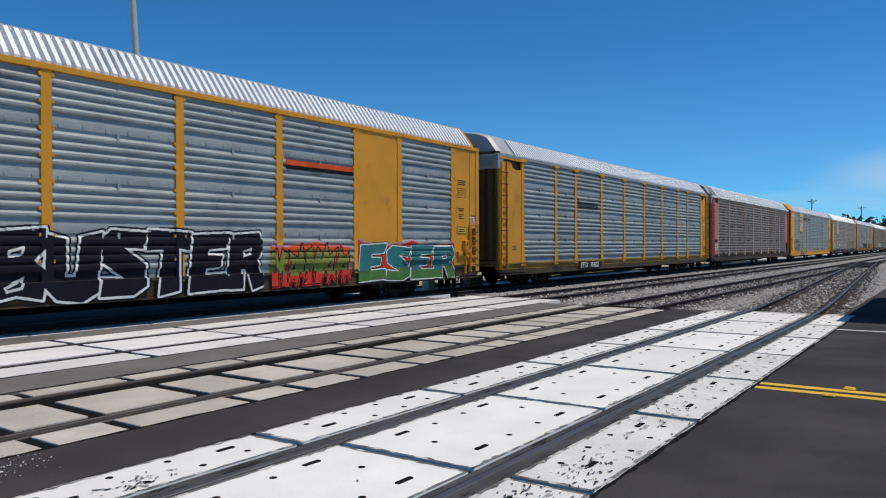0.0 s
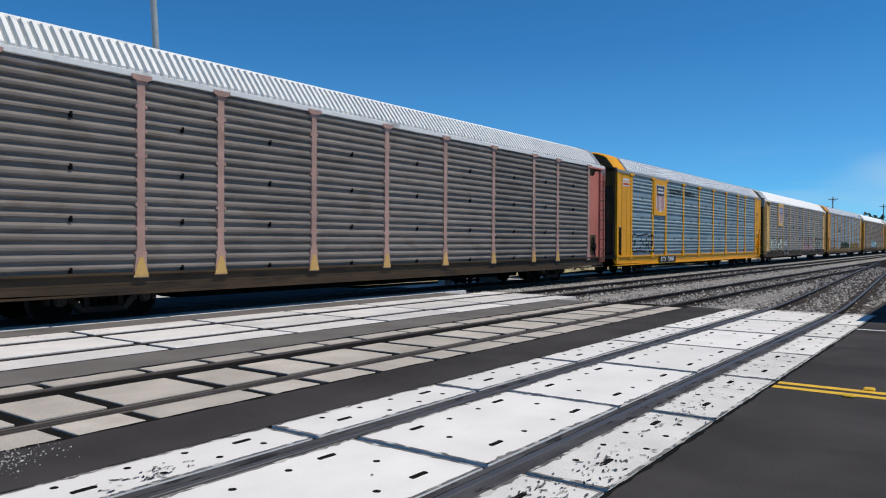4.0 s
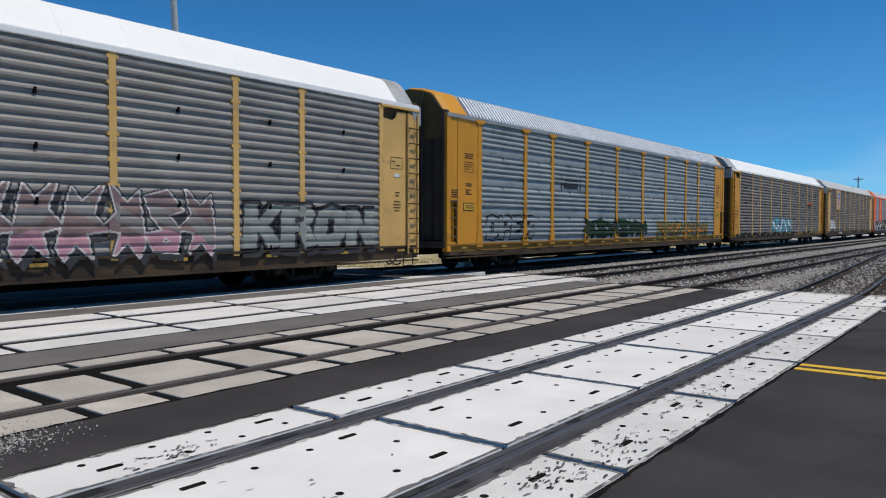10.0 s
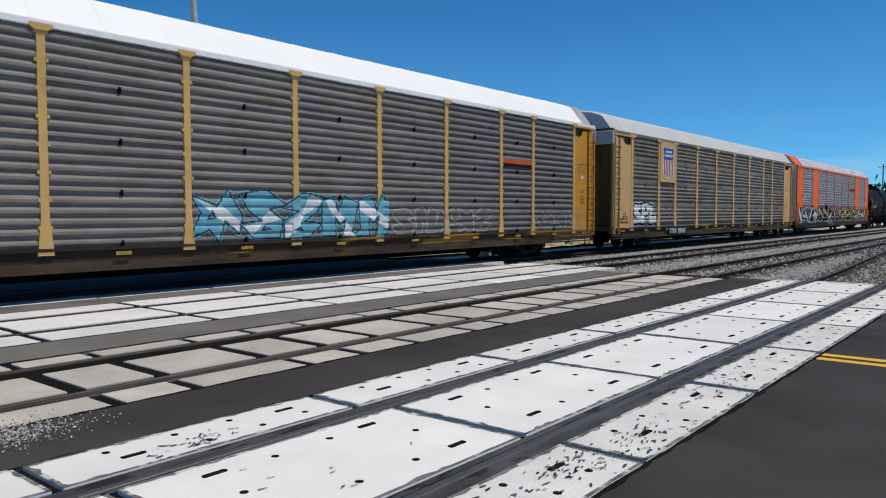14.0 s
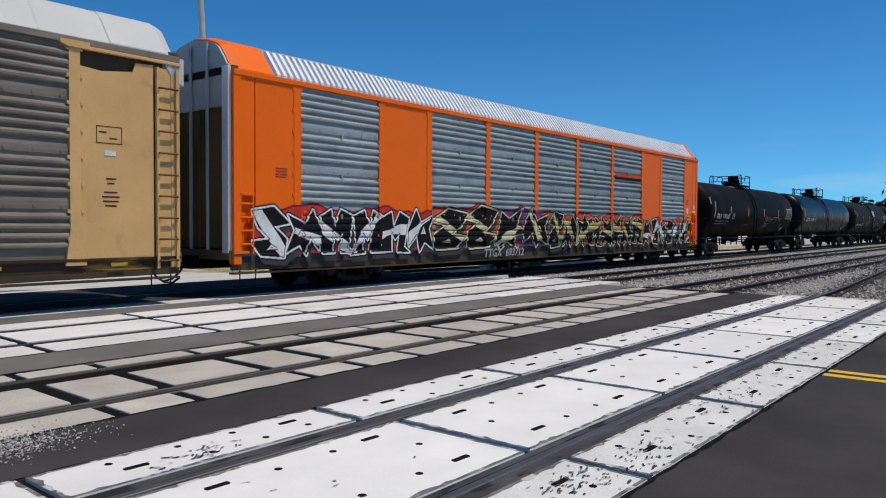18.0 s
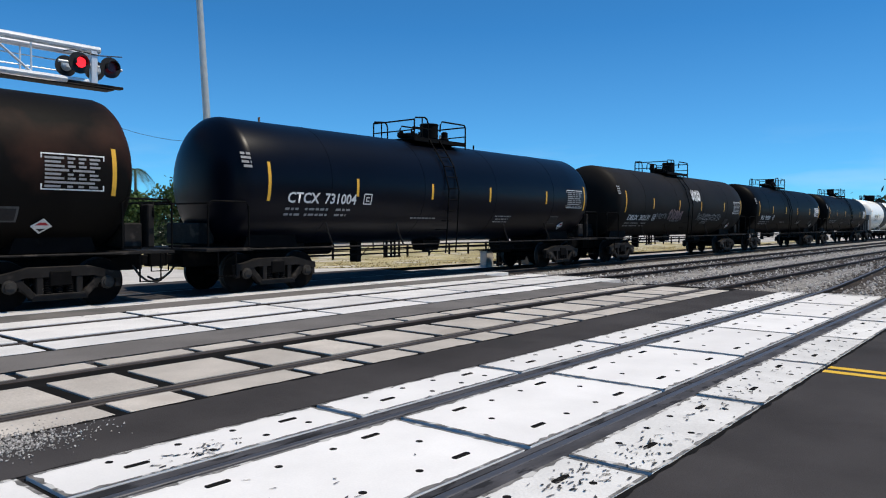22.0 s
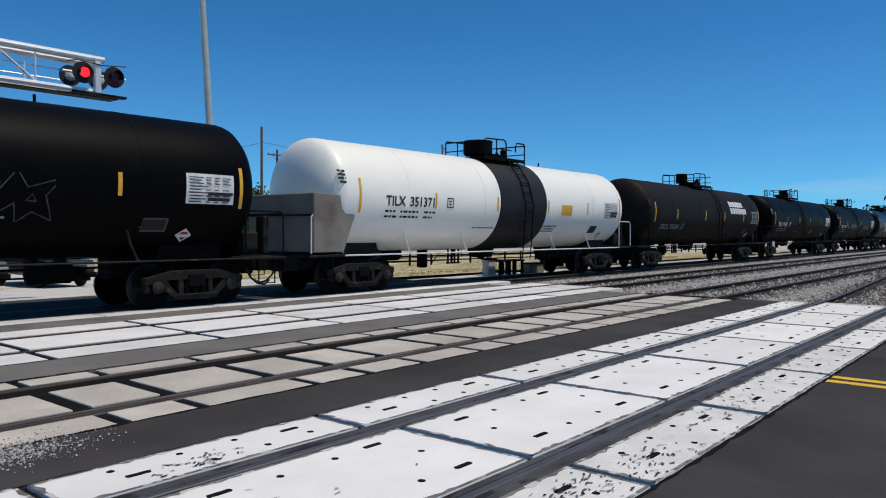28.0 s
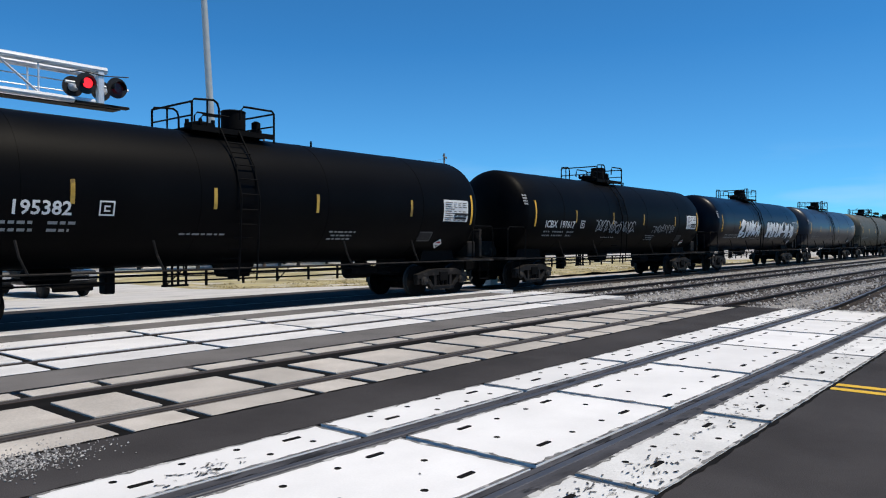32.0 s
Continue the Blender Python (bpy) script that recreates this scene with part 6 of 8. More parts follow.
def platform_parts(car, zt, rail_mat, drum=0.03, manway=-0.88, relief=0.62, ladder=-0.64, ends=(-1.6, 0.6), wide=0.29):
    """The fittings on top in the middle: walkway, railings, manway with its lid, valve drum on a stem, relief valve."""
    lo, hi = ends
    bm = boxed(lo + 0.05, hi - 0.02, -0.8, 0.8, zt - 0.05, zt + 0.0)
    for y in (-0.86, 0.82):
        box(bm, lo, hi, y, y + 0.04, zt - 0.10, zt + 0.02)
    deck = part("walkway", bm, "iron", car)
    q = zt + 0.62
    for y in (-0.84, 0.84):
        if ladder - 0.3 - lo > 0.4:
            part("railing", tubed([(lo, y, zt - 0.10), (lo, y, q - 0.1), (lo + 0.05, y, q - 0.04), (ladder - 0.42, y, q), (ladder - 0.32, y, q - 0.06), (ladder - 0.28, y, q - 0.18), (ladder - 0.28, y, zt - 0.12)], 0.026, 6), rail_mat, deck)
            part("railing_post", tubed([((lo + ladder) / 2 - 0.1, y, zt - 0.08), ((lo + ladder) / 2 - 0.1, y, q - 0.02)], 0.022, 6), rail_mat, deck)
        if hi - ladder - 0.3 > 0.4:
            part("railing", tubed([(ladder + 0.28, y, zt + 0.26), (ladder + 0.30, y, q - 0.14), (ladder + 0.38, y, q - 0.04), (hi - 0.06, y, q - 0.04), (hi, y, q - 0.1), (hi, y, zt - 0.18)], 0.026, 6), rail_mat, deck)
    for x in (lo, hi):
        part("railing", tubed([(x, -0.84, q - 0.1), (x, 0.84, q - 0.1)], 0.024, 6), rail_mat, deck)
        part("railing", tubed([(x, -0.84, zt + 0.22), (x, 0.84, zt + 0.22)], 0.02, 6), rail_mat, deck)
    part("manway", lathe(bmesh.new(), [(zt - 0.12, 0.26), (zt + 0.10, 0.26), (zt + 0.10, 0.35), (zt + 0.18, 0.35), (zt + 0.24, 0.15)], "z", 18, (manway, 0, 0)), "iron", deck, smooth=True)
    for k in range(6):
        a = k * math.tau / 6
        part("bolt", boxed(-0.035, 0.035, -0.035, 0.035, 0, 0.14, 0.008), "iron", deck, "", pose(manway + 0.33 * math.cos(a), 0.33 * math.sin(a), zt + 0.13))
    part("manway_guard", tubed([(manway - 0.45, -0.5, zt), (manway - 0.45, -0.5, zt + 0.28), (manway - 0.38, -0.5, zt + 0.36), (manway + 0.45, -0.5, zt + 0.36)], 0.02, 5), rail_mat, deck)
    part("valve_drum", lathe(bmesh.new(), [(zt - 0.12, 0.14), (zt + 0.10, 0.14), (zt + 0.11, wide * 0.9), (zt + 0.15, wide), (zt + 0.56, wide), (zt + 0.58, wide + 0.02), (zt + 0.61, wide - 0.02)], "z", 20, (drum, 0, 0)), "iron", deck, smooth=True)
    part("relief_valve", lathe(bmesh.new(), [(zt - 0.1, 0.09), (zt + 0.14, 0.09), (zt + 0.14, 0.14), (zt + 0.2, 0.14), (zt + 0.22, 0.11), (zt + 0.38, 0.11), (zt + 0.42, 0.05)], "z", 12, (relief, -0.1, 0)), "iron", deck, smooth=True)


def dashes(*runs):
    """A line of small print too fine to read: (start, length) runs broken into word-like pieces."""
    out = []
    for n, (a, length) in enumerate(runs):
        x, k = a, n
        while x < a + length - 0.02:
            w = (0.13, 0.08, 0.17, 0.1)[k % 4]
            out.append((x, min(w, a + length - x)))
            x += w + 0.045
            k += 1
    return out


def tank_car(name, label, paint, words=None, words_paint="paint_white", frame_paint="iron", length=16.6, r=1.53, zc=2.61, band=None, reflect="reflector", strips=(-7.3, -4.5, -1.5, 1.35, 4.75, 7.5), mark_x=-6.6, mark_z=-0.5,
             reflect_short=None, box_end=False, plate_paint=None, word_size=0.36, patch=None, hazard=True, pads=False, top=None):
    """A tank car: long barrel with dished ends, top platform, ladder, walkways, trucks and stencils."""
    car = tagged(new(name), label, "tank car", "tank cars")
    put("barrel", shared(("barrel", length, r, paint, zc), lambda: barrel_mesh(length, r, paint, zc)), car)
    zt = zc + r
    top = top or {}
    platform_parts(car, zt + 0.03, "iron", **top)
    lx = top.get("ladder", -0.64)
    part("tank_vent", tubed([(lx + 3.1, 0, zt - 0.05), (lx + 3.1, 0, zt + 0.16)], 0.03, 6), "iron", car)
    if band:
        a, b, m = band
        bm = bmesh.new()
        lathe(bm, [(a, r + 0.004), (a + 0.01, r + 0.02), (b - 0.01, r + 0.02), (b, r + 0.004)], "x", 56, (0, 0, zc))
        part("band", bm, m, car, "black insulated band round the middle", smooth=True)
    for x in strips:
        long = abs(x) > 7
        paint_strip = reflect if long or not reflect_short else reflect_short
        put("reflector", shared(("refl", r, zc, long, paint_strip), lambda: strip_mesh(r, zc, 0.085, -18 if long else -11, 16 if long else 6, paint_strip)), car, pose(x, 0, 0))
    # stub sills, bolsters, running rail, cradle legs
    for s in (-1, 1):
        turn = pose(0, 0, 0, 0, 0, 0 if s > 0 else 180)
        sill = part("stub_sill", boxed(5.2, 8.75, -0.3, 0.3, 0.62, 1.12, 0.02), frame_paint, car, "", turn)
        part("saddle", plate([(5.9, 1.05), (7.5, 1.05), (7.3, 1.6), (6.1, 1.6)], -0.85, 0.85), frame_paint, car, "", turn)
        part("end_platform", boxed(7.65, 8.85, -1.42, 1.42, 1.0, 1.06, 0.01), "iron_grey", car, "", turn)
        for y in (-1.4, 1.4):
            part("handrail", tubed([(7.75, y, 1.1), (7.75, y, 2.0), (7.85, y, 2.1), (8.7, y, 2.1), (8.8, y, 2.0), (8.8, y, 1.1)], 0.022, 6), "paint_white" if paint == "tank_white" else "iron", car, "", turn)
            part("step", tubed([(8.1, y, 1.06), (8.1, y, 0.45), (8.55, y, 0.45), (8.55, y, 1.06)], 0.02, 5), "iron", car, "", turn)
        part("brake_housing", boxed(7.95, 8.35, -1.05, 0.35, 1.12, 1.62, 0.03), "iron_grey", car, "", turn)
        part("end_rail", tubed([(8.8, -1.4, 2.05), (8.8, 1.4, 2.05)], 0.022, 6), "iron", car, "", turn)
        put("coupler", shared("coupler", coupler_mesh), car, pose(s * 8.45, 0, 0, 0, 0, 0 if s > 0 else 180))
        put("brake_hose", shared("hose", hose_mesh), car, pose(s * 8.5, 0, 0, 0, 0, 0 if s > 0 else 180))
        y = -s * 1.42
        part("side_rail", tubed([(-7.7, s * 1.42, 1.03), (7.7, s * 1.42, 1.03)], 0.024, 6), "paint_white" if paint == "tank_white" else "iron_grey", car)
        for x in (-5.2, -2.6, 2.6, 5.2):
            part("bracket", tubed([(x, s * 1.42, 1.03), (x - 0.12, s * 1.36, 1.35), (x - 0.16, s * 1.28, 1.65)], 0.026, 5), "paint_white" if paint == "tank_white" else "iron_grey", car)
        # ladder up the side to the platform
        lad = bmesh.new()
        for x in (lx - 0.24, lx + 0.24):
            tube(lad, [(x, s * 1.5, 0.75), (x, s * 1.56, 1.4), (x, s * (r + 0.1), zc), (x, s * (r * 0.86 + 0.09), zc + r * 0.5), (x, s * 0.85, zt + 0.02)], 0.022, 5)
        for k in range(11):
            a = -58 + k * 12.0
            q = r + 0.09
            tube(lad, [(lx - 0.24, s * q * math.cos(radians(a)), zc + q * math.sin(radians(a))), (lx + 0.24, s * q * math.cos(radians(a)), zc + q * math.sin(radians(a)))], 0.016, 5)
        part("ladder", lad, "iron", car)
    brake = part("hand_brake", boxed(8.42, 8.56, -1.15, -0.85, 1.12, 2.0, 0.02), "iron_grey", car)
    put("brake_wheel", shared(("bwheel", "iron"), lambda: brake_wheel_mesh("iron")), brake, pose(8.6, -1.0, 1.85, 0, 0, 60))
    bm = lathe(bmesh.new(), [(0.72, 0.12), (0.9, 0.12), (0.9, 0.2), (1.25, 0.2)], "z", 12)
    part("outlet_valve", bm, "iron", car, smooth=True)
    part("skid", plate([(-0.3, 0.78), (0.3, 0.78), (0.5, 1.22), (-0.5, 1.22)], -0.25, 0.25), "iron", car)
    # brake gear slung under the belly
    part("brake_valve", boxed(-3.2, -2.98, -0.15, 0.15, 0.52, 1.2, 0.03), "iron", car)
    part("brake_cylinder", lathe(bmesh.new(), [(3.6, 0.06), (3.65, 0.22), (4.45, 0.22), (4.5, 0.12), (4.75, 0.1), (4.75, 0.04)], "x", 14, (0, -0.1, 0.80)), "iron", car, smooth=True)
    part("hanger", boxed(3.7, 3.8, -0.2, 0.2, 0.85, 1.25), "iron", car)
    part("hanger", boxed(4.25, 4.35, -0.2, 0.2, 0.85, 1.25), "iron", car)
    for x in (-1.8, -1.6, -1.45, -1.25):
        part("hanger", boxed(x - 0.016, x + 0.016, -0.03, 0.03, 0.6, 1.25), "iron", car)
    part("brake_lever", boxed(-1.85, -1.2, -0.04, 0.04, 0.6, 0.65, 0.01), "iron", car)
    part("train_pipe", tubed([(-8.2, -0.3, 0.9), (8.2, -0.3, 0.88)], 0.028, 6), "iron", car)
    part("brake_rod", tubed([(-6.6, -0.5, 0.78), (6.6, -0.5, 0.72)], 0.02, 5), "iron", car)
    part("air_tank", lathe(bmesh.new(), [(-4.6, 0.05), (-4.5, 0.2), (-3.7, 0.2), (-3.6, 0.05)], "x", 12, (0, 0.5, 0.95)), "iron", car, smooth=True)
    # stencils
    if words:
        first, second = words.split()
        owner = barrel_letters("reporting_mark", first, word_size, words_paint, car, mark_x, mark_z, r, zc)
        wide = max(v.co.x for v in owner.data.vertices)
        barrel_letters("car_number", second, word_size, words_paint, car, mark_x + wide + word_size * 0.45, mark_z, r, zc)
        bm = bmesh.new()
        for x0, x1, z0, z1 in ((0, 0.3, 0.26, 0.29), (0, 0.3, 0, 0.03), (0, 0.03, 0.03, 0.26), (0.27, 0.3, 0.03, 0.26), (0.09, 0.21, 0.17, 0.2), (0.09, 0.21, 0.08, 0.11), (0.09, 0.12, 0.11, 0.17)):
            box(bm, x0, x1, -0.003, 0, mark_z + z0, mark_z + z1)
        put("plate_mark", on_barrel(mesh("plate_mark", bm, words_paint), r, zc), car, pose(mark_x + len(words) * word_size * 0.61 + 0.08, 0, 0))
    barrel_bars("stencil", [dashes((0, 0.4), (0.6, 0.8), (1.6, 0.5)), dashes((0, 0.5), (0.62, 0.8), (1.6, 0.4))], 0.06, 0.09, "paint_dim" if words_paint == "paint_white" else "paint_black", car, mark_x, mark_z - 0.13, r, zc)
    barrel_bars("stencil", [dashes((0, 0.9)), dashes((0.1, 0.7)), dashes((0, 0.8))], 0.045, 0.06, "paint_dim" if words_paint == "paint_white" else "paint_black", car, 1.9, -0.75, r, zc)
    barrel_bars("stencil", [dashes((0, 1.1))], 0.04, 0.06, "paint_dim" if words_paint == "paint_white" else "paint_black", car, -2.2, -0.85, r, zc)
    if plate_paint:
        put("test_panel", shared(("panel", r, zc, plate_paint), lambda: strip_mesh(r, zc, 1.15, -15, 9, plate_paint, 0.004)), car, pose(6.2, 0, 0), "stencilled test panel with rows of small print")
    ink = "paint_black" if plate_paint or words_paint == "paint_black" else "paint_white"
    row_a, row_b = [(0.06, 0.34), (0.46, 0.14), (0.66, 0.14), (0.86, 0.2)], [(0.06, 0.28), (0.46, 0.1), (0.66, 0.1), (0.86, 0.16)]
    if plate_paint:
        barrel_bars("print", [row_a, row_b, row_a, [(0.06, 0.42)], row_b, [(0.06, 0.44)], row_a, [(0.06, 0.4)], row_b], 0.022, 0.042, "paint_faint", car, 6.2, 0.17, r + 0.008, zc)
        barrel_bars("print", [[(0, 0.62)], [(0, 0.55)]], 0.07, 0.05, ink, car, 6.7, -0.14, r + 0.008, zc)
    else:
        barrel_bars("print", [row_a, row_b, row_a, [(0.06, 0.42), (0.55, 0.4)], row_b, row_a, [(0.06, 0.9)], row_b], 0.04, 0.033, "paint_dim" if ink == "paint_white" else ink, car, 6.2, 0.2, r + 0.008, zc)
    if not plate_paint:
        rim = bmesh.new()
        for x0, x1, z0, z1 in ((0, 1.15, 0.24, 0.265), (0, 1.15, -0.40, -0.375), (0, 0.025, -0.375, 0.24), (1.125, 1.15, -0.375, 0.24)):
            box(rim, x0, x1, -0.003, 0, z0, z1)
        put("panel_frame", on_barrel(mesh("panel_frame", rim, ink), r, zc), car, pose(6.2, 0, 0))
    put("sign_frame", shared(("signf", r, zc), lambda: strip_mesh(r, zc, 0.6, -40, -27.5, "paint_faint", 0.004)), car, pose(5.3, 0, 0))
    put("sign_face", shared(("signg", r, zc), lambda: strip_mesh(r, zc, 0.52, -38.5, -29, "band_black", 0.008)), car, pose(5.34, 0, 0))
    barrel_bars("stencil", [[(0, 0.12), (0.16, 0.3)], [(0, 0.44)], [(0, 0.2), (0.24, 0.2)], [(0.04, 0.34)]], 0.06, 0.04, "paint_dim" if words_paint == "paint_white" else "paint_black", car, -7.98, 0.62, r * 0.985, zc)
    if hazard:
        lean = radians(43)
        m = pose(6.35, -(r + 0.02) * math.cos(lean), zc - (r + 0.02) * math.sin(lean), 43, 0, 0)
        holder = part("placard_holder", plate([(-0.19, 0), (0, -0.19), (0.19, 0), (0, 0.19)], -0.006, 0.006), "paint_white", car, "white diamond hazard placard", m)
        part("placard_face", plate([(-0.12, 0.03), (-0.05, 0.10), (0.05, 0.10), (0.12, 0.03)], -0.010, -0.0065), "paint_red", holder)
        part("placard_face", plate([(-0.08, -0.06), (0, -0.13), (0.08, -0.06)], -0.010, -0.0065), "paint_black", holder)
    if patch:
        put("sign", strip_mesh(r, zc, patch[2], patch[1], patch[3], patch[4], 0.008), car, pose(patch[0], 0, 0), "yellow warning sign")
    if pads:
        for x, w in ((-2.5, 0.5), (-2.0, 1.1), (-0.36, 0.9), (0.54, 0.35)):
            put("platform_pad", strip_mesh(r, zc, w, 64 if w > 0.6 else 68, 72, "paint_dim", 0.01), car, pose(x, 0, 0), "pale grey pad under the top platform")
    if box_end:
        part("jacket_end", bevelled(plate([(-8.75, 1.12), (-7.75, 1.12), (-7.62, 1.5), (-7.38, 2.0), (-7.36, 2.56), (-8.75, 2.6)], -1.44, 1.2), 0.02), "box_grey", car, "grey steel housing over the brake gear")
    for x in (-6.7, 6.7):
        truck(car, x)
    return car


# ---- the train, from its first seen car to the last ----
train = []


def couple(car, s):
    train.append((car, s))
    return car


def number_board(car, x, words, size, board="board_black", paint="paint_white"):
    """Reporting mark in white on a black board along the sill."""
    b = part("number_board", boxed(0, size * 7.2, -0.01, 0, 0, size * 0.95), board, car, "dark board with stencilled numbers", pose(x, -W - 0.085, 0.60))
    mark, number = words.split()
    lettering("reporting_mark", mark, size * 0.92, paint, b, pose(size * 0.35, -0.014, size * 0.16), slant=0.18)
    lettering("car_number", number, size * 0.92, paint, b, pose(size * 3.35, -0.014, size * 0.16), slant=0.18)


def vent_strip(car, x0, x1, z):
    """A bright strip above a dark strip, across one bay."""
    part("vent_strip", boxed(x0, x1, -0.012, 0, 0.0, 0.13), "g_vermilion", car, "vermilion strip across a side sheet", pose(0, -W - 0.066, z + 0.06))
    part("vent_slot", boxed(x0, x1, -0.008, 0, -0.1, 0.0), "g_black", car, "", pose(0, -W - 0.066, z + 0.058))


c = couple(carrier("car_carrier", "yellow car carrier with black and white sprayed letters", "yellow", "galv", "roof_zinc", "corrugated", solid=(8,), end_caps="yellow", roof_more=0.55), 8.08)
spray("graffiti", c, -2.5, 3.75, 0.55, 2.05, ["g_ink", "g_white", "g_ink"], 11, word="BUSTER", cell=0.013, edge=0.05, label="black sprayed letters with white outlines", solid=(8,))
spray("graffiti", c, 4.0, 6.9, 0.60, 1.95, ["g_olive", "g_black", "g_red"], 12, cell=0.016, letters=5, edge=0.03, cloud=["g_vermilion", "g_pink"], label="olive sprayed scrawl on red", solid=(8,), lower="g_red")
spray("graffiti", c, 7.2, 12.0, 0.58, 2.0, ["g_teal", "g_white", "g_black"], 13, cell=0.013, word="ESER", edge=0.032, lower="g_leaf", cloud=["g_red", "g_pink"], label="teal and green sprayed letters on red", solid=(8,))
lettering("level_mark", "TRI", 0.30, "paint_white", c, pose(12.98, -W - 0.056, 2.42))
# Plain strips in place of a painted railway mark.
vent_strip(c, 4.5, 7.0, 3.62)

c = couple(carrier("car_carrier", "yellow car carrier with grey ribbed sides and a zinc roof", "yellow", "galv", "roof_zinc", "corrugated", ladder_ends=True, sill="sill_dirty", eave="galv", caps=True, end_caps="alu_dull"), 36.82)
for k, (x, w, h) in enumerate(((0, 0.2, 0.42), (0.27, 0.22, 0.3), (0.55, 0.14, 0.3), (0.75, 0.14, 0.3), (0.95, 0.25, 0.3), (1.26, 0.4, 0.3), (1.72, 0.22, 0.3), (2.0, 0.25, 0.3))):
    bm = bmesh.new()
    bm.faces.new([bm.verts.new(p) for p in ((x, 0, 0), (x + w, 0, 0), (x + w, h, 0), (x, h, 0))])
    painted_on_ribs("name_block", bm, "paint_navy", c, -7.0, 3.27)
number_board(c, -6.85, "ETTX  704252", 0.34)
spray("graffiti", c, 12.35, 12.95, 1.15, 1.62, ["paint_black", "yellow", "yellow"], 22, posts=False, cell=0.014, letters=4, style=0.02)
c = couple(carrier("car_carrier", "faded red car carrier with brown ribbed sides, stained roof", "pink", "galv_brown", "roof_stained", "corrugated", rib="even", ladder_ends=True, end_caps="hood_stained", eave="roof_stained", posts=0.17, caps=True, post_paint="post_rose", stencils=False), 65.05)
for x in STATIONS[2:-2]:
    part("foot_plate", plate([(-0.17, 0.88), (0.17, 0.88), (0.04, 1.28), (-0.04, 1.28)], -0.012, 0.0), "yellow_pale", c, "pale yellow foot of the post", pose(x, -W - 0.0735, 0))
part("brake_recess", boxed(-13.1, -12.3, -0.060, -0.048, 1.84, 2.0, 0.004), "iron", c, "dark slot over a plain hatch", pose(0, -W, 0))
part("brake_recess", boxed(12.12, 12.72, -0.056, -0.045, 1.06, 1.95, 0.004), "door_brown", c, "rusty recess of the hand brake", pose(0, -W, 0))
gear = put("brake_gear", shared(("small_gear", "iron_grey"), lambda: small_gear_mesh("iron_grey")), c, pose(12.42, -W - 0.06, 1.45), "rusty hand brake lever and chain")
spray("graffiti", c, -13.3, -12.1, 1.15, 1.75, ["g_white", "pink", "pink"], 3, kind="even", posts=False, letters=4, style=0.03)
c = couple(carrier("car_carrier", "bright yellow car carrier with blue-grey sides and a shield", "yellow_new", "galv_blue", "roof_zinc", "corrugated", end_caps="yellow_new", sill="yellow_new", eave="galv", caps=True, seams=(0.62,), marked=(12.3,)), 93.8)
part("shield_panel", boxed(-9.05, -7.2, -0.1, -0.03, 3.05, 4.91), "yellow_new", c, "yellow panel behind the shield", pose(0, -W, 0))
shield_on(c, -8.12, 3.22, 1.3, 1.45, "paint_navy")
for z, h, m in ((4.30, 0.22, "paint_white"), (4.56, 0.12, "paint_white")):
    part("label", boxed(0, 0.78, -0.004, 0, 0, h, 0.001), m, c, "white label on the end panel", pose(-13.05, -W - 0.054, z))
part("bar", boxed(0, 0.66, -0.004, 0, 0, 0.1, 0.001), "g_vermilion", c, "", pose(-12.99, -W - 0.060, 4.36))
letters_on_ribs("slogan", "BUILDING", 0.43, "paint_black", c, -6.6, 4.27, 1.08)
letters_on_ribs("slogan", "AMERICA", 0.43, "paint_black", c, -4.14, 4.27)
number_board(c, -8.1, "ETTX  718568", 0.34)
spray("graffiti", c, -11.9, -8.9, 1.1, 2.1, [None, "g_black", None], 21, word="OBPO", cell=0.014, edge=0.07, label="grey bubble letters sprayed with a black outline", caps=True)
c = couple(carrier("car_carrier", "grey ribbed car carrier with pale yellow posts and a shield", "yellow_pale", "galv_dull", "roof_white", "smooth", rib="even", ladder_ends=True, end_caps="alu_dull", eave="roof_white", posts=0.15, tape=True), 122.35)
part("shield_panel", boxed(-9.05, -7.2, -0.1, -0.03, 3.05, 4.91), "yellow_pale", c, "yellow panel behind the shield", pose(0, -W, 0))
shield_on(c, -8.12, 3.2, 1.3, 1.45, "paint_blue")
spray("graffiti", c, -11.9, -7.4, 1.0, 2.1, ["g_mint", "g_charcoal", None], 31, "even", letters=5, cell=0.016, edge=0.045, facets="g_mist", label="pale green sprayed letters")
spray("graffiti", c, -6.8, -5.4, 1.35, 1.9, ["g_white", "galv_dull", "galv_dull"], 32, "even", letters=4, style=0.03)
spray("graffiti", c, -4.0, 1.0, 0.98, 1.7, ["g_silver", "g_charcoal", "g_charcoal"], 33, "even", letters=5, style=0.035)
spray("graffiti", c, 1.6, 6.6, 0.7, 2.35, ["g_rose", "g_chalk", "g_charcoal"], 34, "even", letters=6, cell=0.02, edge=0.04, facets="galv_dull", drop=True, lower="g_pink", label="pink sprayed letters")
spray("graffiti", c, 7.3, 11.7, 0.68, 2.15, ["g_mist", "g_charcoal", "g_black"], 35, "even", word="KRON", edge=0.06, drop=True, label="grey and black sprayed letters")
number_board(c, -7.0, "ETTX 820386", 0.34, "sill_rust", "paint_dim")
c = couple(carrier("car_carrier", "yellow car carrier with blue-grey sides and small sprayed letters", "yellow", "galv", "roof_zinc", "corrugated", end_caps="yellow", eave="galv", caps=True, sill="sill_dirty", tape=True, brake=False), 151.02)
spray("graffiti", c, -11.6, -8.5, 1.02, 1.95, [None, "g_black", None], 41, word="OPEB", cell=0.014, edge=0.045, label="black outline letters sprayed on bare metal", caps=True)
spray("graffiti", c, -4.6, 2.0, 1.0, 1.85, ["g_forest", "g_black", None], 42, letters=6, edge=0.04, facets="g_charcoal", caps=True)
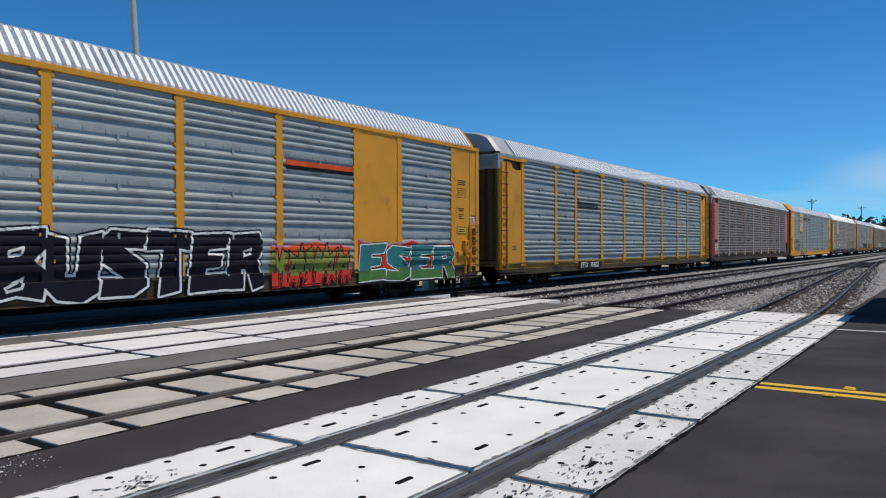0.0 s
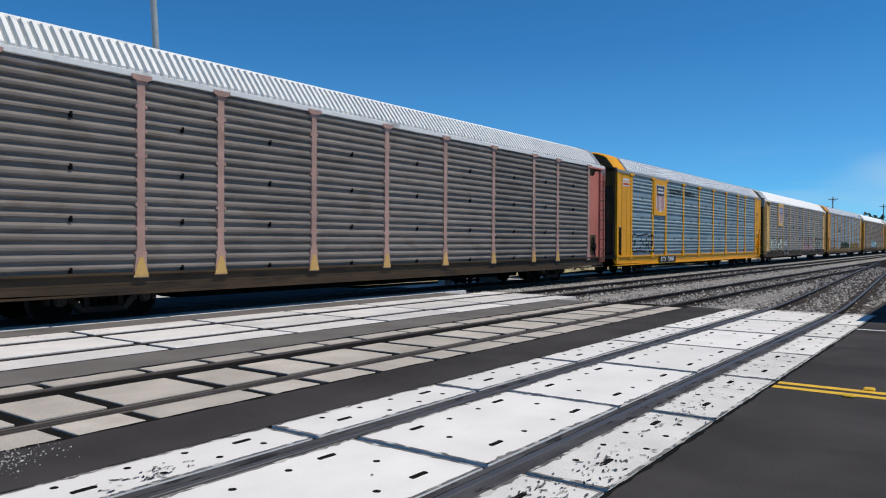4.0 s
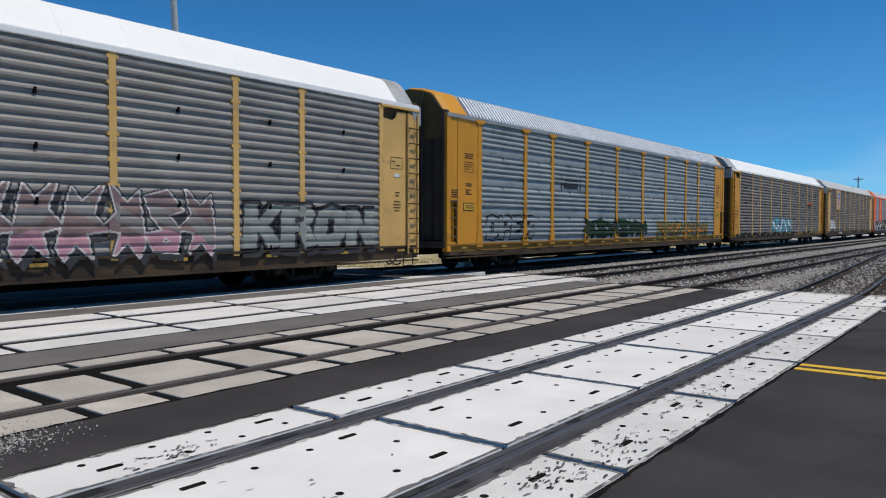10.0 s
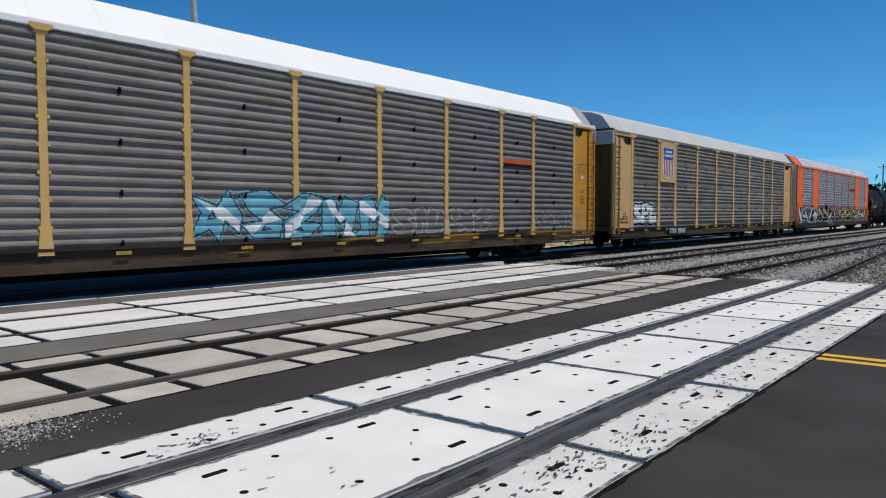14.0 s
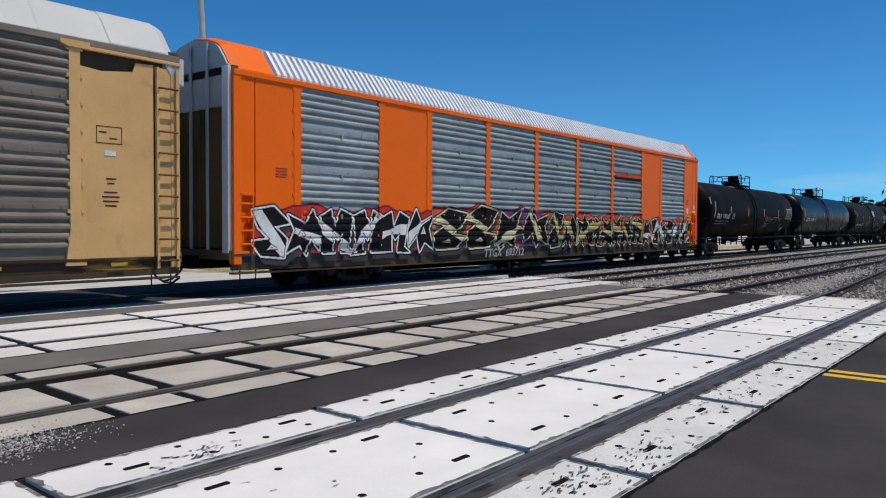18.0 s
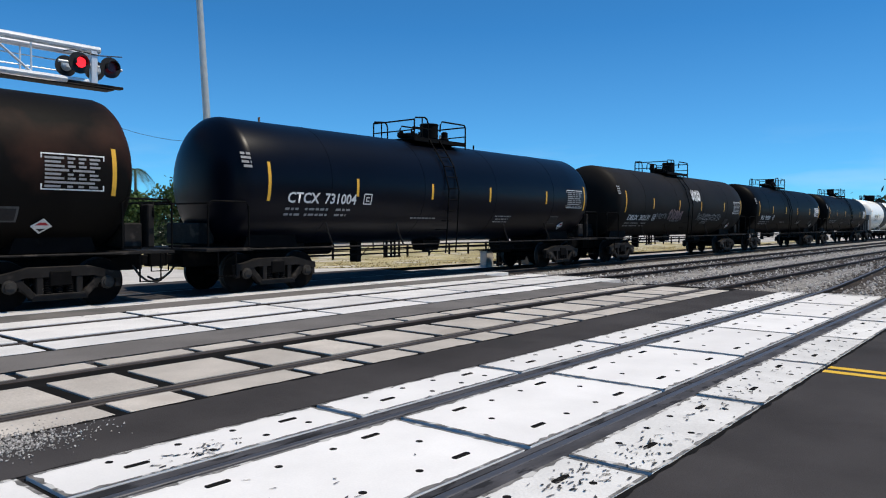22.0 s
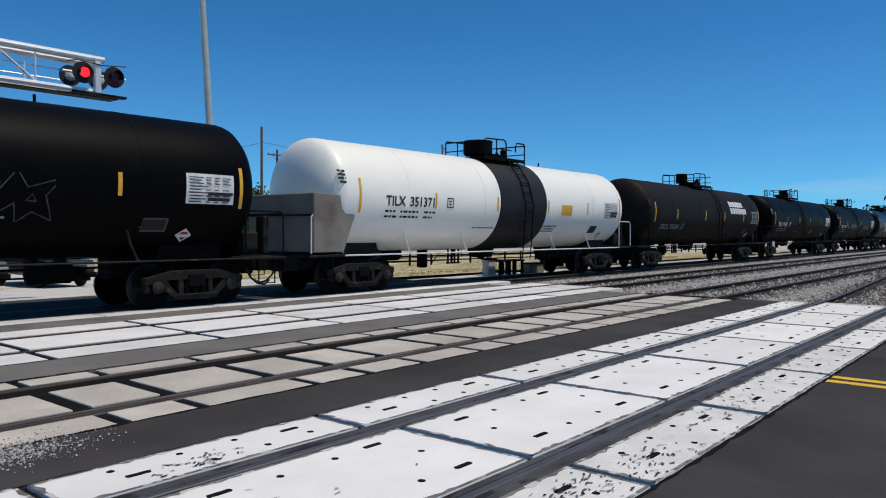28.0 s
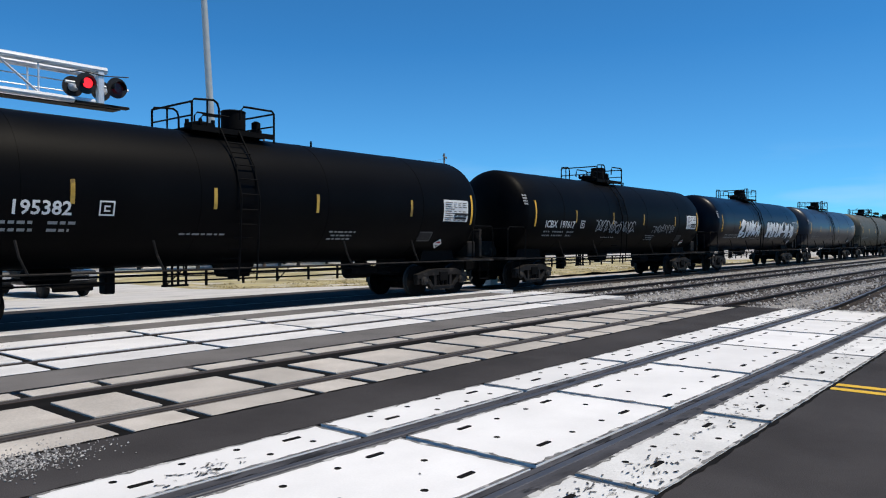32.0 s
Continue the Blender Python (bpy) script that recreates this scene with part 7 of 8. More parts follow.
spray("graffiti", c, 3.2, 10.8, 0.98, 1.75, ["g_dun", "g_black", "g_olive"], 43, letters=7, edge=0.03, facets="g_orange", label="orange and olive sprayed letters", caps=True)
part("bar", boxed(0, 1.1, -0.004, 0, 0, 0.32), "paint_black", c, "", pose(-6.2, -W - 0.045, 3.0))
part("bar", boxed(0, 0.05, -0.004, 0, 0, 0.6), "paint_black", c, "", pose(-6.45, -W - 0.045, 2.88))
part("bar", boxed(0, 0.05, -0.004, 0, 0, 0.6), "paint_black", c, "", pose(-4.9, -W - 0.045, 2.88))
c = couple(carrier("car_carrier", "yellow-posted car carrier with brown ribbed sides and a white roof", "yellow", "galv_brown", "roof_white", "smooth", rib="even", ladder_ends=True, end_caps="alu_dull", eave="roof_white", posts=0.15, caps=True, sill="sill_patched", tape=True, post_paint="yellow_pale"), 179.86)
spray("graffiti", c, -12.95, -12.3, 1.75, 2.6, ["stencil_ink", "yellow", "yellow"], 54, "even", posts=False, cell=0.016, letters=2, style=0.022)
spray("graffiti", c, -4.2, 1.8, 1.0, 2.15, ["g_sky", "g_charcoal", "g_sky"], 51, "even", letters=5, edge=0.04, facets="g_white", label="pale blue sprayed letters")
spray("graffiti", c, 1.9, 6.6, 1.0, 1.8, [None, "g_silver", None], 52, "even", letters=5, edge=0.04)
spray("graffiti", c, 9.2, 12.8, 1.0, 1.7, [None, "g_silver", None], 53, "even", letters=5, edge=0.035)
vent_strip(c, 7.3, 8.95, 3.2)
c = couple(carrier("car_carrier", "grey ribbed car carrier with tan posts and a shield", "tan", "galv_tan", "roof_grey", "smooth", ladder_ends=True, eave="galv_tan", end_caps="roof_grey", caps=True, tape=True, reach=0.5, sill="sill_patched"), 208.86)
part("shield_panel", boxed(-9.05, -7.2, -0.1, -0.03, 3.05, 4.91), "tan", c, "tan panel behind the shield", pose(0, -W, 0))
shield_on(c, -8.12, 3.22, 1.35, 1.5, "paint_blue")
spray("graffiti", c, -11.8, -9.35, 1.02, 2.1, ["g_white", "g_black", "g_white"], 61, cell=0.012, word="SPL", edge=0.075, label="silver block letters sprayed with a black edge")
spray("graffiti", c, -13.4, -12.3, 1.05, 1.5, ["stencil_ink", "tan", "tan"], 62, posts=False, letters=4, style=0.03)
number_board(c, -7.98, "TTGX  993185", 0.34)
c = couple(carrier("car_carrier", "bright orange car carrier with sprayed letters along its foot", "orange", "galv", "roof_zinc", "corrugated", solid=(2, 8), end_caps="orange", sill="g_charcoal", door="door_brown", arch="alu_dull", stencils=False), 237.95)
for x in (-12.6, 12.1):
    part("stencil", bars([[(0, 0.34)], [(0.02, 0.30)], [(0, 0.1), (0.14, 0.2)], [(0, 0.3)]], 0.03, 0.035), "paint_red", c, "", pose(x, -W - 0.053, 2.95))
for x in (XL - 0.02, XR + 0.02):
    part("door_edge", boxed(-0.06, 0.06, -W + 0.02, -W + 0.26, 1.0, 5.1, 0.01), "alu", c, "pale grey edge of the end door", pose(x, 0, 0))
spray("graffiti", c, -13.3, -7.0, 0.56, 2.4, ["g_black", "g_white", "g_black"], 71, cell=0.017, letters=6, edge=0.045, drop=True, cloud=["g_red", "g_wine"], facets="g_white", label="black and white sprayed letters on red", solid=(2, 8))
spray("graffiti", c, -6.95, -0.6, 0.56, 2.55, ["g_black", "g_cream", "g_black"], 72, cell=0.017, letters=4, edge=0.05, drop=True, cloud=["g_vermilion", "g_wine"], blotch="g_purple", facets="g_cream", label="black and cream sprayed letters on red and purple", solid=(2, 8))
spray("graffiti", c, -0.55, 7.15, 0.56, 2.45, ["g_black", "g_cream", "g_black"], 73, cell=0.017, letters=8, edge=0.04, drop=True, cloud=["g_vermilion", "g_wine"], facets="g_lemon", label="black and cream sprayed letters on red", solid=(2, 8))
spray("graffiti", c, 7.2, 13.1, 0.56, 2.3, ["g_black", "g_cream", "g_black"], 74, cell=0.017, letters=7, edge=0.04, drop=True, cloud=["g_red", "g_wine"], facets="g_white", solid=(2, 8), label="black and white sprayed letters with a grey shade")
vent_strip(c, 4.5, 7.0, 3.62)
part("label", boxed(0, 0.62, -0.004, 0, 0, 0.2, 0.001), "reflector", c, "yellow safety label", pose(12.08, -W - 0.056, 1.98))
part("bar", boxed(0, 0.5, -0.004, 0, 0, 0.05, 0.001), "paint_black", c, "", pose(12.08, -W - 0.061, 2.06))
part("sticker", lathe(bmesh.new(), [(-0.004, 0.15), (0.0, 0.15)], "y", 20), "paint_white", c, "round white sticker", pose(12.3, -W - 0.058, 2.42))
lettering("level_mark", "BI", 0.30, "paint_white", c, pose(13.02, -W - 0.056, 2.52))
part("bar", boxed(0, 0.4, -0.004, 0, 0, 0.12, 0.001), "paint_white", c, "", pose(12.96, -W - 0.056, 2.32))
lettering("reporting_mark", "TTGX", 0.36, "g_silver", c, pose(-4.6, -W - 0.14, 0.66), slant=0.25)
lettering("car_number", "693712", 0.36, "g_silver", c, pose(-3.42, -W - 0.14, 0.66), slant=0.25)

TP = 18.45
T0 = 261.6
c = couple(tank_car("tank_car", "black tank car with rust along its top", "tank_rusty", "TILX 191162", mark_x=-6.9, pads=True, strips=(-7.3, -4.85, -1.75, 1.35, 4.4, 7.5)), T0)
spray("graffiti", c, 1.6, 5.4, 1.85, 2.35, ["paint_dim", "tank_rusty", "tank_rusty"], 93, letters=4, style=0.025, posts=False, barrel=(1.53, 2.61))
couple(tank_car("tank_car", "glossy blue-black tank car", "tank_gloss", "CTCX 731004", mark_x=-6.72, top=dict(drum=0.15, manway=-0.8, relief=0.8, ladder=-0.6, ends=(-1.5, 0.95))), T0 + TP)
c = couple(tank_car("tank_car", "dusty dark grey tank car with white sprayed scrawl", "tank_dusty", "DBUX 302131", mark_x=-6.8, mark_z=-0.85, top=dict(drum=0.72, manway=-0.47, relief=-1.5, ladder=-0.28, ends=(-1.4, 1.2))), T0 + 2 * TP)
spray("graffiti", c, 0.0, 1.35, 2.7, 3.4, ["g_white", "tank_dusty", "tank_dusty"], 81, cell=0.016, letters=4, style=0.042, posts=False, barrel=(1.53, 2.61), label="white sprayed scrawl")
spray("graffiti", c, 1.1, 4.5, 1.75, 2.2, ["paint_dim", "tank_dusty", "tank_dusty"], 82, letters=7, style=0.03, posts=False, barrel=(1.53, 2.61))
spray("graffiti", c, -3.95, -2.75, 1.8, 2.15, ["paint_dim", "tank_dusty", "tank_dusty"], 88, letters=4, style=0.022, posts=False, barrel=(1.53, 2.61))
spray("graffiti", c, -2.6, -0.9, 1.75, 2.35, ["g_rose", "tank_dusty", "tank_dusty"], 83, letters=5, style=0.05, posts=False, barrel=(1.53, 2.61))
couple(tank_car("tank_car", "black tank car with white stencilled numbers", "tank_black", "TILX 195229", plate_paint="paint_white", mark_z=-0.7, mark_x=-6.75), T0 + 3 * TP)
c = couple(tank_car("tank_car", "black tank car with faded white sprayed outlines", "tank_black", None, plate_paint="paint_white", pads=True, top=dict(drum=0.0, manway=0.9, relief=-0.55, ladder=0.75, ends=(-0.8, 1.6))), T0 + 4 * TP)
spray("graffiti", c, -7.2, -2.2, 1.75, 2.75, [None, "paint_faint", None], 91, letters=5, edge=0.022, cell=0.013, posts=False, barrel=(1.53, 2.61), label="faded white outlines of sprayed letters")
spray("graffiti", c, -0.4, 3.6, 1.75, 2.65, [None, "paint_faint", None], 92, letters=4, edge=0.022, cell=0.013, posts=False, barrel=(1.53, 2.61))
couple(tank_car("tank_car", "white tank car with a black band round its middle", "tank_white", "TILX 351371", "paint_black", band=(-0.96, 1.85, "band_black"), mark_z=-0.25, mark_x=-6.3, frame_paint="iron_grey",
                plate_paint="paint_white", patch=(2.9, -13, 0.75, 1, "reflector"), strips=(-7.3, -4.25, -1.15, 1.95, 4.8, 7.5), word_size=0.375, box_end=True, top=dict(drum=-0.18, manway=0.7, relief=1.2, ladder=0.6, ends=(-0.9, 1.45), wide=0.5)), T0 + 5 * TP)
c = couple(tank_car("tank_car", "dusty dark grey tank car with white block lettering", "tank_dusty", "CTCX 731854", "paint_dim", mark_z=-0.82, strips=(-7.35, -4.85, -1.15, 1.65, 4.8, 7.5), top=dict(drum=-0.58, manway=0.6, relief=1.35, ladder=0.85, ends=(-1.05, 1.4))), T0 + 6 * TP)
for row, (widths, x) in enumerate((((0.3, 0.27, 0.24, 0.28, 0.27, 0.29, 0.28), 2.62), ((0.27, 0.1, 0.29, 0.24, 0.27, 0.24, 0.25, 0.27, 0.27), 2.66))):
    for w in widths:
        put("name_block", shared(("block", row, w), lambda: strip_mesh(1.53, 2.61, w, 18.5 - 14.5 * row, 30.5 - 14.5 * row, "paint_white", 0.005)), c, pose(x, 0, 0))
        x += w + 0.05
couple(tank_car("tank_car", "black tank car with white stencilled numbers", "tank_black", "TILX 195382", mark_x=-6.45, plate_paint="paint_white", reflect_short="reflector_dull"), T0 + 7 * TP)
c = couple(tank_car("tank_car", "black tank car with faint white scrawl", "tank_black", "ICBX 197617", plate_paint="paint_white", reflect_short="reflector_dull"), T0 + 8 * TP)
spray("graffiti", c, -2.9, 0.6, 1.85, 2.5, ["paint_dim", "tank_black", "tank_black"], 84, letters=6, style=0.035, posts=False, barrel=(1.53, 2.61))
spray("graffiti", c, 2.4, 4.8, 1.95, 2.4, ["paint_dim", "tank_black", "tank_black"], 85, letters=5, style=0.035, posts=False, barrel=(1.53, 2.61))
c = couple(tank_car("tank_car", "dark blue-grey tank car with white sprayed letters", "tank_gloss", None), T0 + 9 * TP)
spray("graffiti", c, -4.4, -0.6, 1.75, 2.9, ["g_white", "g_black", None], 86, letters=4, edge=0.04, posts=False, barrel=(1.53, 2.61), label="white sprayed letters")
spray("graffiti", c, 0.6, 6.6, 1.75, 2.9, ["g_white", "g_black", None], 87, letters=5, edge=0.04, posts=False, barrel=(1.53, 2.61), label="white sprayed letters")
couple(tank_car("tank_car", "blue-grey glossy tank car", "tank_blue", None), T0 + 10 * TP)
couple(tank_car("tank_car", "drab olive tank car", "tank_tan", None), T0 + 11 * TP)
couple(tank_car("tank_car", "black tank car with worn paint", "tank_black", None), T0 + 12 * TP)
couple(tank_car("tank_car", "black tank car with worn paint", "tank_black", None), T0 + 13 * TP)


# ---- beyond the tracks ----
FLASHERS = []                      # the near lamps and whether each is the outer one


def crossing_signal():
    """Cantilevered crossing signal: a mast beside the road, a lattice arm with a walkway over the lane, and two red lamps each way."""
    y = 18.3
    sig = tagged(new("crossing_signal"), "silver lattice cantilever signal with red lamps over the road", "railway signal")
    mast = part("mast", tubed([(-1.6, y, -0.1), (-1.6, y, 6.3)], 0.16, 16), "alu", sig, smooth=True)
    part("base", boxed(-1.95, -1.25, y - 0.35, y + 0.35, -0.12, 0.12, 0.02), "concrete_old", sig)
    for dy in (0.0, 0.62):
        for z, r in ((5.05, 0.075), (5.86, 0.085)):
            end = 8.9 if z > 5.5 else 8.6
            part("chord", tubed([(-1.6, y + dy, z), (end, y + dy, z)], r, 10), "alu", sig, smooth=True)
        x = -0.8
        flip = 0
        while x < 8.2:
            part("upright", tubed([(x, y + dy, 5.1), (x, y + dy, 5.82)], 0.022, 6), "alu", sig)
            if dy == 0.0 and flip % 2 == 0:
                part("brace", tubed([(x, y + dy, 5.8), (min(x + 0.9, 8.2), y + dy, 5.1)], 0.03, 6), "alu", sig)
            x += 0.9
            flip += 1
    for z in (5.35, 5.6):
        part("hand_rail", tubed([(-1.4, y + 0.66, z), (8.3, y + 0.66, z)], 0.016, 6), "alu", sig)
    part("walkway", boxed(-1.4, 9.3, y + 0.08, y + 0.5, 4.95, 4.98), "iron_grey", sig)
    part("end_plate", boxed(8.1, 9.45, y - 0.1, y + 0.1, 4.97, 5.03, 0.01), "iron_grey", sig)
    part("bracket", boxed(8.66, 8.82, y - 0.07, y + 0.07, 5.03, 5.86, 0.015), "alu", sig)
    for x, face, dy in ((8.34, -1, -0.14), (9.1, -1, -0.14), (8.3, 1, 0.5), (9.0, 1, 0.5)):
        turn = pose(x, y + dy, 5.46, 0, 0, 0 if face < 0 else 180)
        hood = part("background", lathe(bmesh.new(), [(0.02, 0.05), (0.02, 0.255), (0.0, 0.26), (-0.015, 0.255), (-0.015, 0.155)], "y", 32), "signal_black", sig, "", turn, smooth=True)
        bm = bmesh.new()
        n = 18
        ring = [[bm.verts.new((rr * math.cos(a), yy, rr * math.sin(a))) for k in range(n + 1) for a in (radians(-20 + 220 * k / n),)] for yy, rr in ((-0.016, 0.15), (-0.20, 0.155), (-0.20, 0.145), (-0.016, 0.14))]
        for q in range(4):
            u, w = ring[q], ring[(q + 1) % 4]
            for k in range(n):
                bm.faces.new((u[k], u[k + 1], w[k + 1], w[k]))
        part("visor", bm, "signal_black", hood)
        bm = lathe(bmesh.new(), [(-0.012, 0.02), (-0.012, 0.125), (0.0, 0.128), (0.012, 0.125), (0.012, 0.02)], "y", 24)
        for f in bm.faces:
            f.material_index = 1 if f.calc_center_median().y < -0.011 else 0
        lens = put("lens", mesh("lens", bm, "lamp_dark", "lamp_red"), hood, pose(0, -0.06, 0), "red signal lens, lit on one face only, turned about to stand in for flashing")
        if face < 0:
            FLASHERS.append((lens, x > 9))
        part("housing", lathe(bmesh.new(), [(0.021, 0.13), (0.1, 0.12), (0.16, 0.06)], "y", 18), "alu", hood, smooth=True)
    part("conduit", tubed([(8.0, y - 0.05, 5.7), (8.2, y - 0.1, 5.75), (8.85, y - 0.08, 5.72), (9.42, y - 0.1, 5.78)], 0.015, 5), "wire", sig)
    part("lamp_arm", tubed([(7.9, y - 0.02, 5.46), (9.45, y - 0.02, 5.46)], 0.035, 8), "alu", sig)
    return sig


crossing_signal()

lamp = tagged(new("street_pole", None), "very tall tapered grey steel mast beyond the fence", "street pole")
bm = bmesh.new()
lathe(bm, [(-0.4, 0.42), (0.0, 0.40), (34.2, 0.27)], "z", 20)
part("pole", bm, "steel_pole", lamp, "", pose(43.05, 65.0, -0.8, 0, -3.6, 0), smooth=True)
part("base_plate", boxed(42.4, 43.7, 64.35, 65.65, -1.0, -0.7, 0.03), "concrete_old", lamp)


def utility_pole(x, y, z0, z1, arm, label, turn=0.0):
    p = tagged(new("utility_pole"), label, "utility pole", "utility poles")
    p.matrix_basis = pose(x, y, z0, 0, 0, turn)
    h = z1 - z0
    part("pole", lathe(bmesh.new(), [(-0.5, 0.17), (h, 0.11)], "z", 10), "wood_pole", p, smooth=True)
    if arm:
        part("crossarm", boxed(-arm / 2, arm / 2, -0.16, -0.10, h - 0.65, h - 0.5), "wood_pole", p)
        for k in (-0.45, -0.2, 0.2, 0.45):
            part("insulator", lathe(bmesh.new(), [(0, 0.04), (0.1, 0.05), (0.16, 0.02)], "z", 8), "paint_dim", p, "", pose(arm * k, -0.13, h - 0.5))
        for s in (-1, 1):
            part("arm_brace", tubed([(0, -0.12, h - 1.2), (s * arm * 0.3, -0.12, h - 0.62)], 0.02, 5), "iron", p)
    return p


utility_pole(44.76, 60, -0.72, 11.9, 0, "plain dark wooden utility pole")
utility_pole(29.52, 60, -0.72, 10.4, 2.2, "dark wooden utility pole with a crossarm")
utility_pole(48.19, 62, -0.72, 10.1, 2.6, "dark wooden utility pole with a crossarm")
utility_pole(84.5, 70, -0.72, 14.6, 3.6, "dark wooden utility pole with a crossarm", 30)
utility_pole(188, 28, -0.5, 12.2, 2.2, "distant dark wooden utility pole with a crossarm", 70)
utility_pole(229, 22, -0.2, 12.1, 2.2, "distant dark wooden utility pole with a crossarm", 70)
for (a, za), (b, zb) in ((((29.52, 60), 9.8), ((44.76, 60), 10.4)), (((44.76, 60), 10.4), ((84.5, 70), 13.8))):
    pts = [(a[0] + (b[0] - a[0]) * k / 10, a[1] + (b[1] - a[1]) * k / 10, za + (zb - za) * k / 10 - 1.2 * (1 - (2 * k / 10 - 1) ** 2)) for k in range(11)]
    tagged(part("overhead_wire", tubed(pts, 0.018, 4), "wire", None), "thin black overhead wire slung between poles", "wire", "overhead wires")


# Low pipe fence in the dry grass.
def fence(x0, x1, y):
    f = tagged(new("pipe_fence"), "low dark pipe fence with three rails in dry grass", "fence")
    z = -0.74
    for h in (0.25, 0.52, 0.80):
        part("rail", tubed([(x0, y, z + h), (x1, y, z + h)], 0.035, 6), "iron", f)
    x = x0
    k = 0
    while x <= x1:
        put("post", shared("fence_post", lambda: mesh("post", boxed(-0.06, 0.06, -0.06, 0.06, -0.3, 0.86, 0.01), "iron")), f, pose(x, y, z))
        if k % 3 == 0:
            put("brace", shared("fence_brace", lambda: mesh("brace", tubed([(0, 0, 0.05), (0.9, 0, 0.8)], 0.035, 6), "iron")), f, pose(x, y, z))
        x += 2.4
        k += 1


fence(20.6, 120.0, 36.0)


# Pickup trucks waiting on the far side.
def pickup(name, label, paint, m):
    t = tagged(new(name), label, "pickup truck", "waiting pickup trucks")
    prof = [(0.0, 0.45), (-0.02, 0.95), (0.12, 1.12), (1.35, 1.2), (1.95, 1.82), (3.45, 1.84), (3.75, 1.25), (5.6, 1.25), (5.62, 0.5)]
    bm = bmesh.new()
    a = [bm.verts.new((-0.96 + (0.12 if z > 1.3 else 0), y, z)) for y, z in prof]
    b = [bm.verts.new((0.96 - (0.12 if z > 1.3 else 0), y, z)) for y, z in prof]
    bm.faces.new(a)
    bm.faces.new(b[::-1])
    for i in range(len(prof)):
        j = (i + 1) % len(prof)
        bm.faces.new((a[i], a[j], b[j], b[i]))
    body = part("body", bevelled(bm, 0.05, 2), paint, t)
    part("windscreen", plate([(-0.72, 0), (0.72, 0), (0.64, 0.72), (-0.64, 0.72)], -0.01, 0.01), "glass_dark", t, "", pose(0, 1.42, 1.26, 44, 0, 0) @ pose(0, 0, 0, -88, 0, 0))
    part("grille", boxed(-0.55, 0.55, -0.07, 0.0, 0.66, 1.0, 0.02), "signal_black", t, "black grille with chrome bars")
    for z in (0.74, 0.84, 0.94):
        part("grille_bar", boxed(-0.56, 0.56, -0.10, -0.06, z - 0.022, z + 0.022, 0.008), "chrome", t)
    part("bumper", boxed(-0.98, 0.98, -0.18, 0.05, 0.42, 0.62, 0.04, 2), "iron", t)
    part("skirt", boxed(-0.8, 0.8, 0.0, 0.3, 0.26, 0.44, 0.03), "iron", t)
    for s in (-1, 1):
        part("headlight", boxed(s * 0.76 - 0.18, s * 0.76 + 0.18, -0.08, 0.04, 0.74, 0.98, 0.04, 2), "headlight", t)
        part("mirror", boxed(s * 1.08 - 0.1, s * 1.08 + 0.1, 1.5, 1.62, 1.28, 1.5, 0.03), "signal_black", t)
        part("side_window", boxed(s * 0.85 - 0.02, s * 0.85 + 0.03, 2.0, 3.3, 1.34, 1.7), "glass_dark", t)
        for y in (0.95, 4.6):
            w = part("wheel", lathe(bmesh.new(), [(-0.13, 0.2), (-0.13, 0.34), (-0.1, 0.38), (0.1, 0.38), (0.13, 0.34), (0.13, 0.2)], "x", 24), "tyre", t, "", pose(s * 0.84, y, 0.38), smooth=True)
            part("rim", lathe(bmesh.new(), [(-0.14, 0.05), (-0.135, 0.2), (0.135, 0.2), (0.14, 0.05)], "x", 16), "car_silver", w, smooth=True)
    t.matrix_basis = m
    return t


pickup("pickup_truck", "dark pickup truck with a chrome grille waiting on the road", "car_dark", pose(13.85, 31.3, -0.70, 0, 0, 3))
pickup("pickup_truck", "grey pickup truck waiting beside a darker one", "car_silver", pose(10.9, 32.4, -0.71, 0, 0, 3))


# Trees.
def tree(height, spread, seed):
    g = random.Random(seed)
    t = tagged(new("tree"), "green broadleaf tree behind the fence", "tree", "trees behind the fence")
    bm = bmesh.new()
    h0 = height * 0.35
    trunk = [(0, 0, -0.3), (0.05, 0.02, h0 * 0.5), (0.02, 0.05, h0)]
    lathe(bm, [(-0.3, 0.2), (h0 * 0.5, 0.15), (h0, 0.11)], "z", 10)
    tips = []
    for k in range(7):
        a = k * math.tau / 7 + g.uniform(-0.3, 0.3)
        r = spread * g.uniform(0.45, 0.8)
        z = height * g.uniform(0.55, 0.88)
        tube(bm, [(0, 0, h0 * 0.9), (r * 0.4 * math.cos(a), r * 0.4 * math.sin(a), (h0 + z) / 2 + 0.2), (r * math.cos(a), r * math.sin(a), z)], 0.05, 5)
        tips.append(Vector((r * math.cos(a), r * math.sin(a), z)))
    tips += [Vector((g.uniform(-0.3, 0.3) * spread, g.uniform(-0.3, 0.3) * spread, height * g.uniform(0.75, 0.95))) for _ in range(5)]
    part("trunk", bm, "bark", t)
    verts, faces = [], []
    for tip in tips:
        for k in range(420):
            d = Vector((g.gauss(0, 1), g.gauss(0, 1), g.gauss(0, 0.75)))
            p = tip + d * spread * 0.24
            n = Vector((g.gauss(0, 1), g.gauss(0, 1), g.gauss(0, 1))).normalized()
            u = n.orthogonal().normalized() * g.uniform(0.10, 0.22)
            w = n.cross(u).normalized() * g.uniform(0.08, 0.16)
            b = len(verts)
            verts += [tuple(p + u), tuple(p + w), tuple(p - u), tuple(p - w)]
            faces.append((b, b + 1, b + 2, b + 3))
    me = bpy.data.meshes.new("crown")
    me.from_pydata(verts, [], faces)
    me.materials.append(M["leaf"])
    put("crown", me, t)
    return t


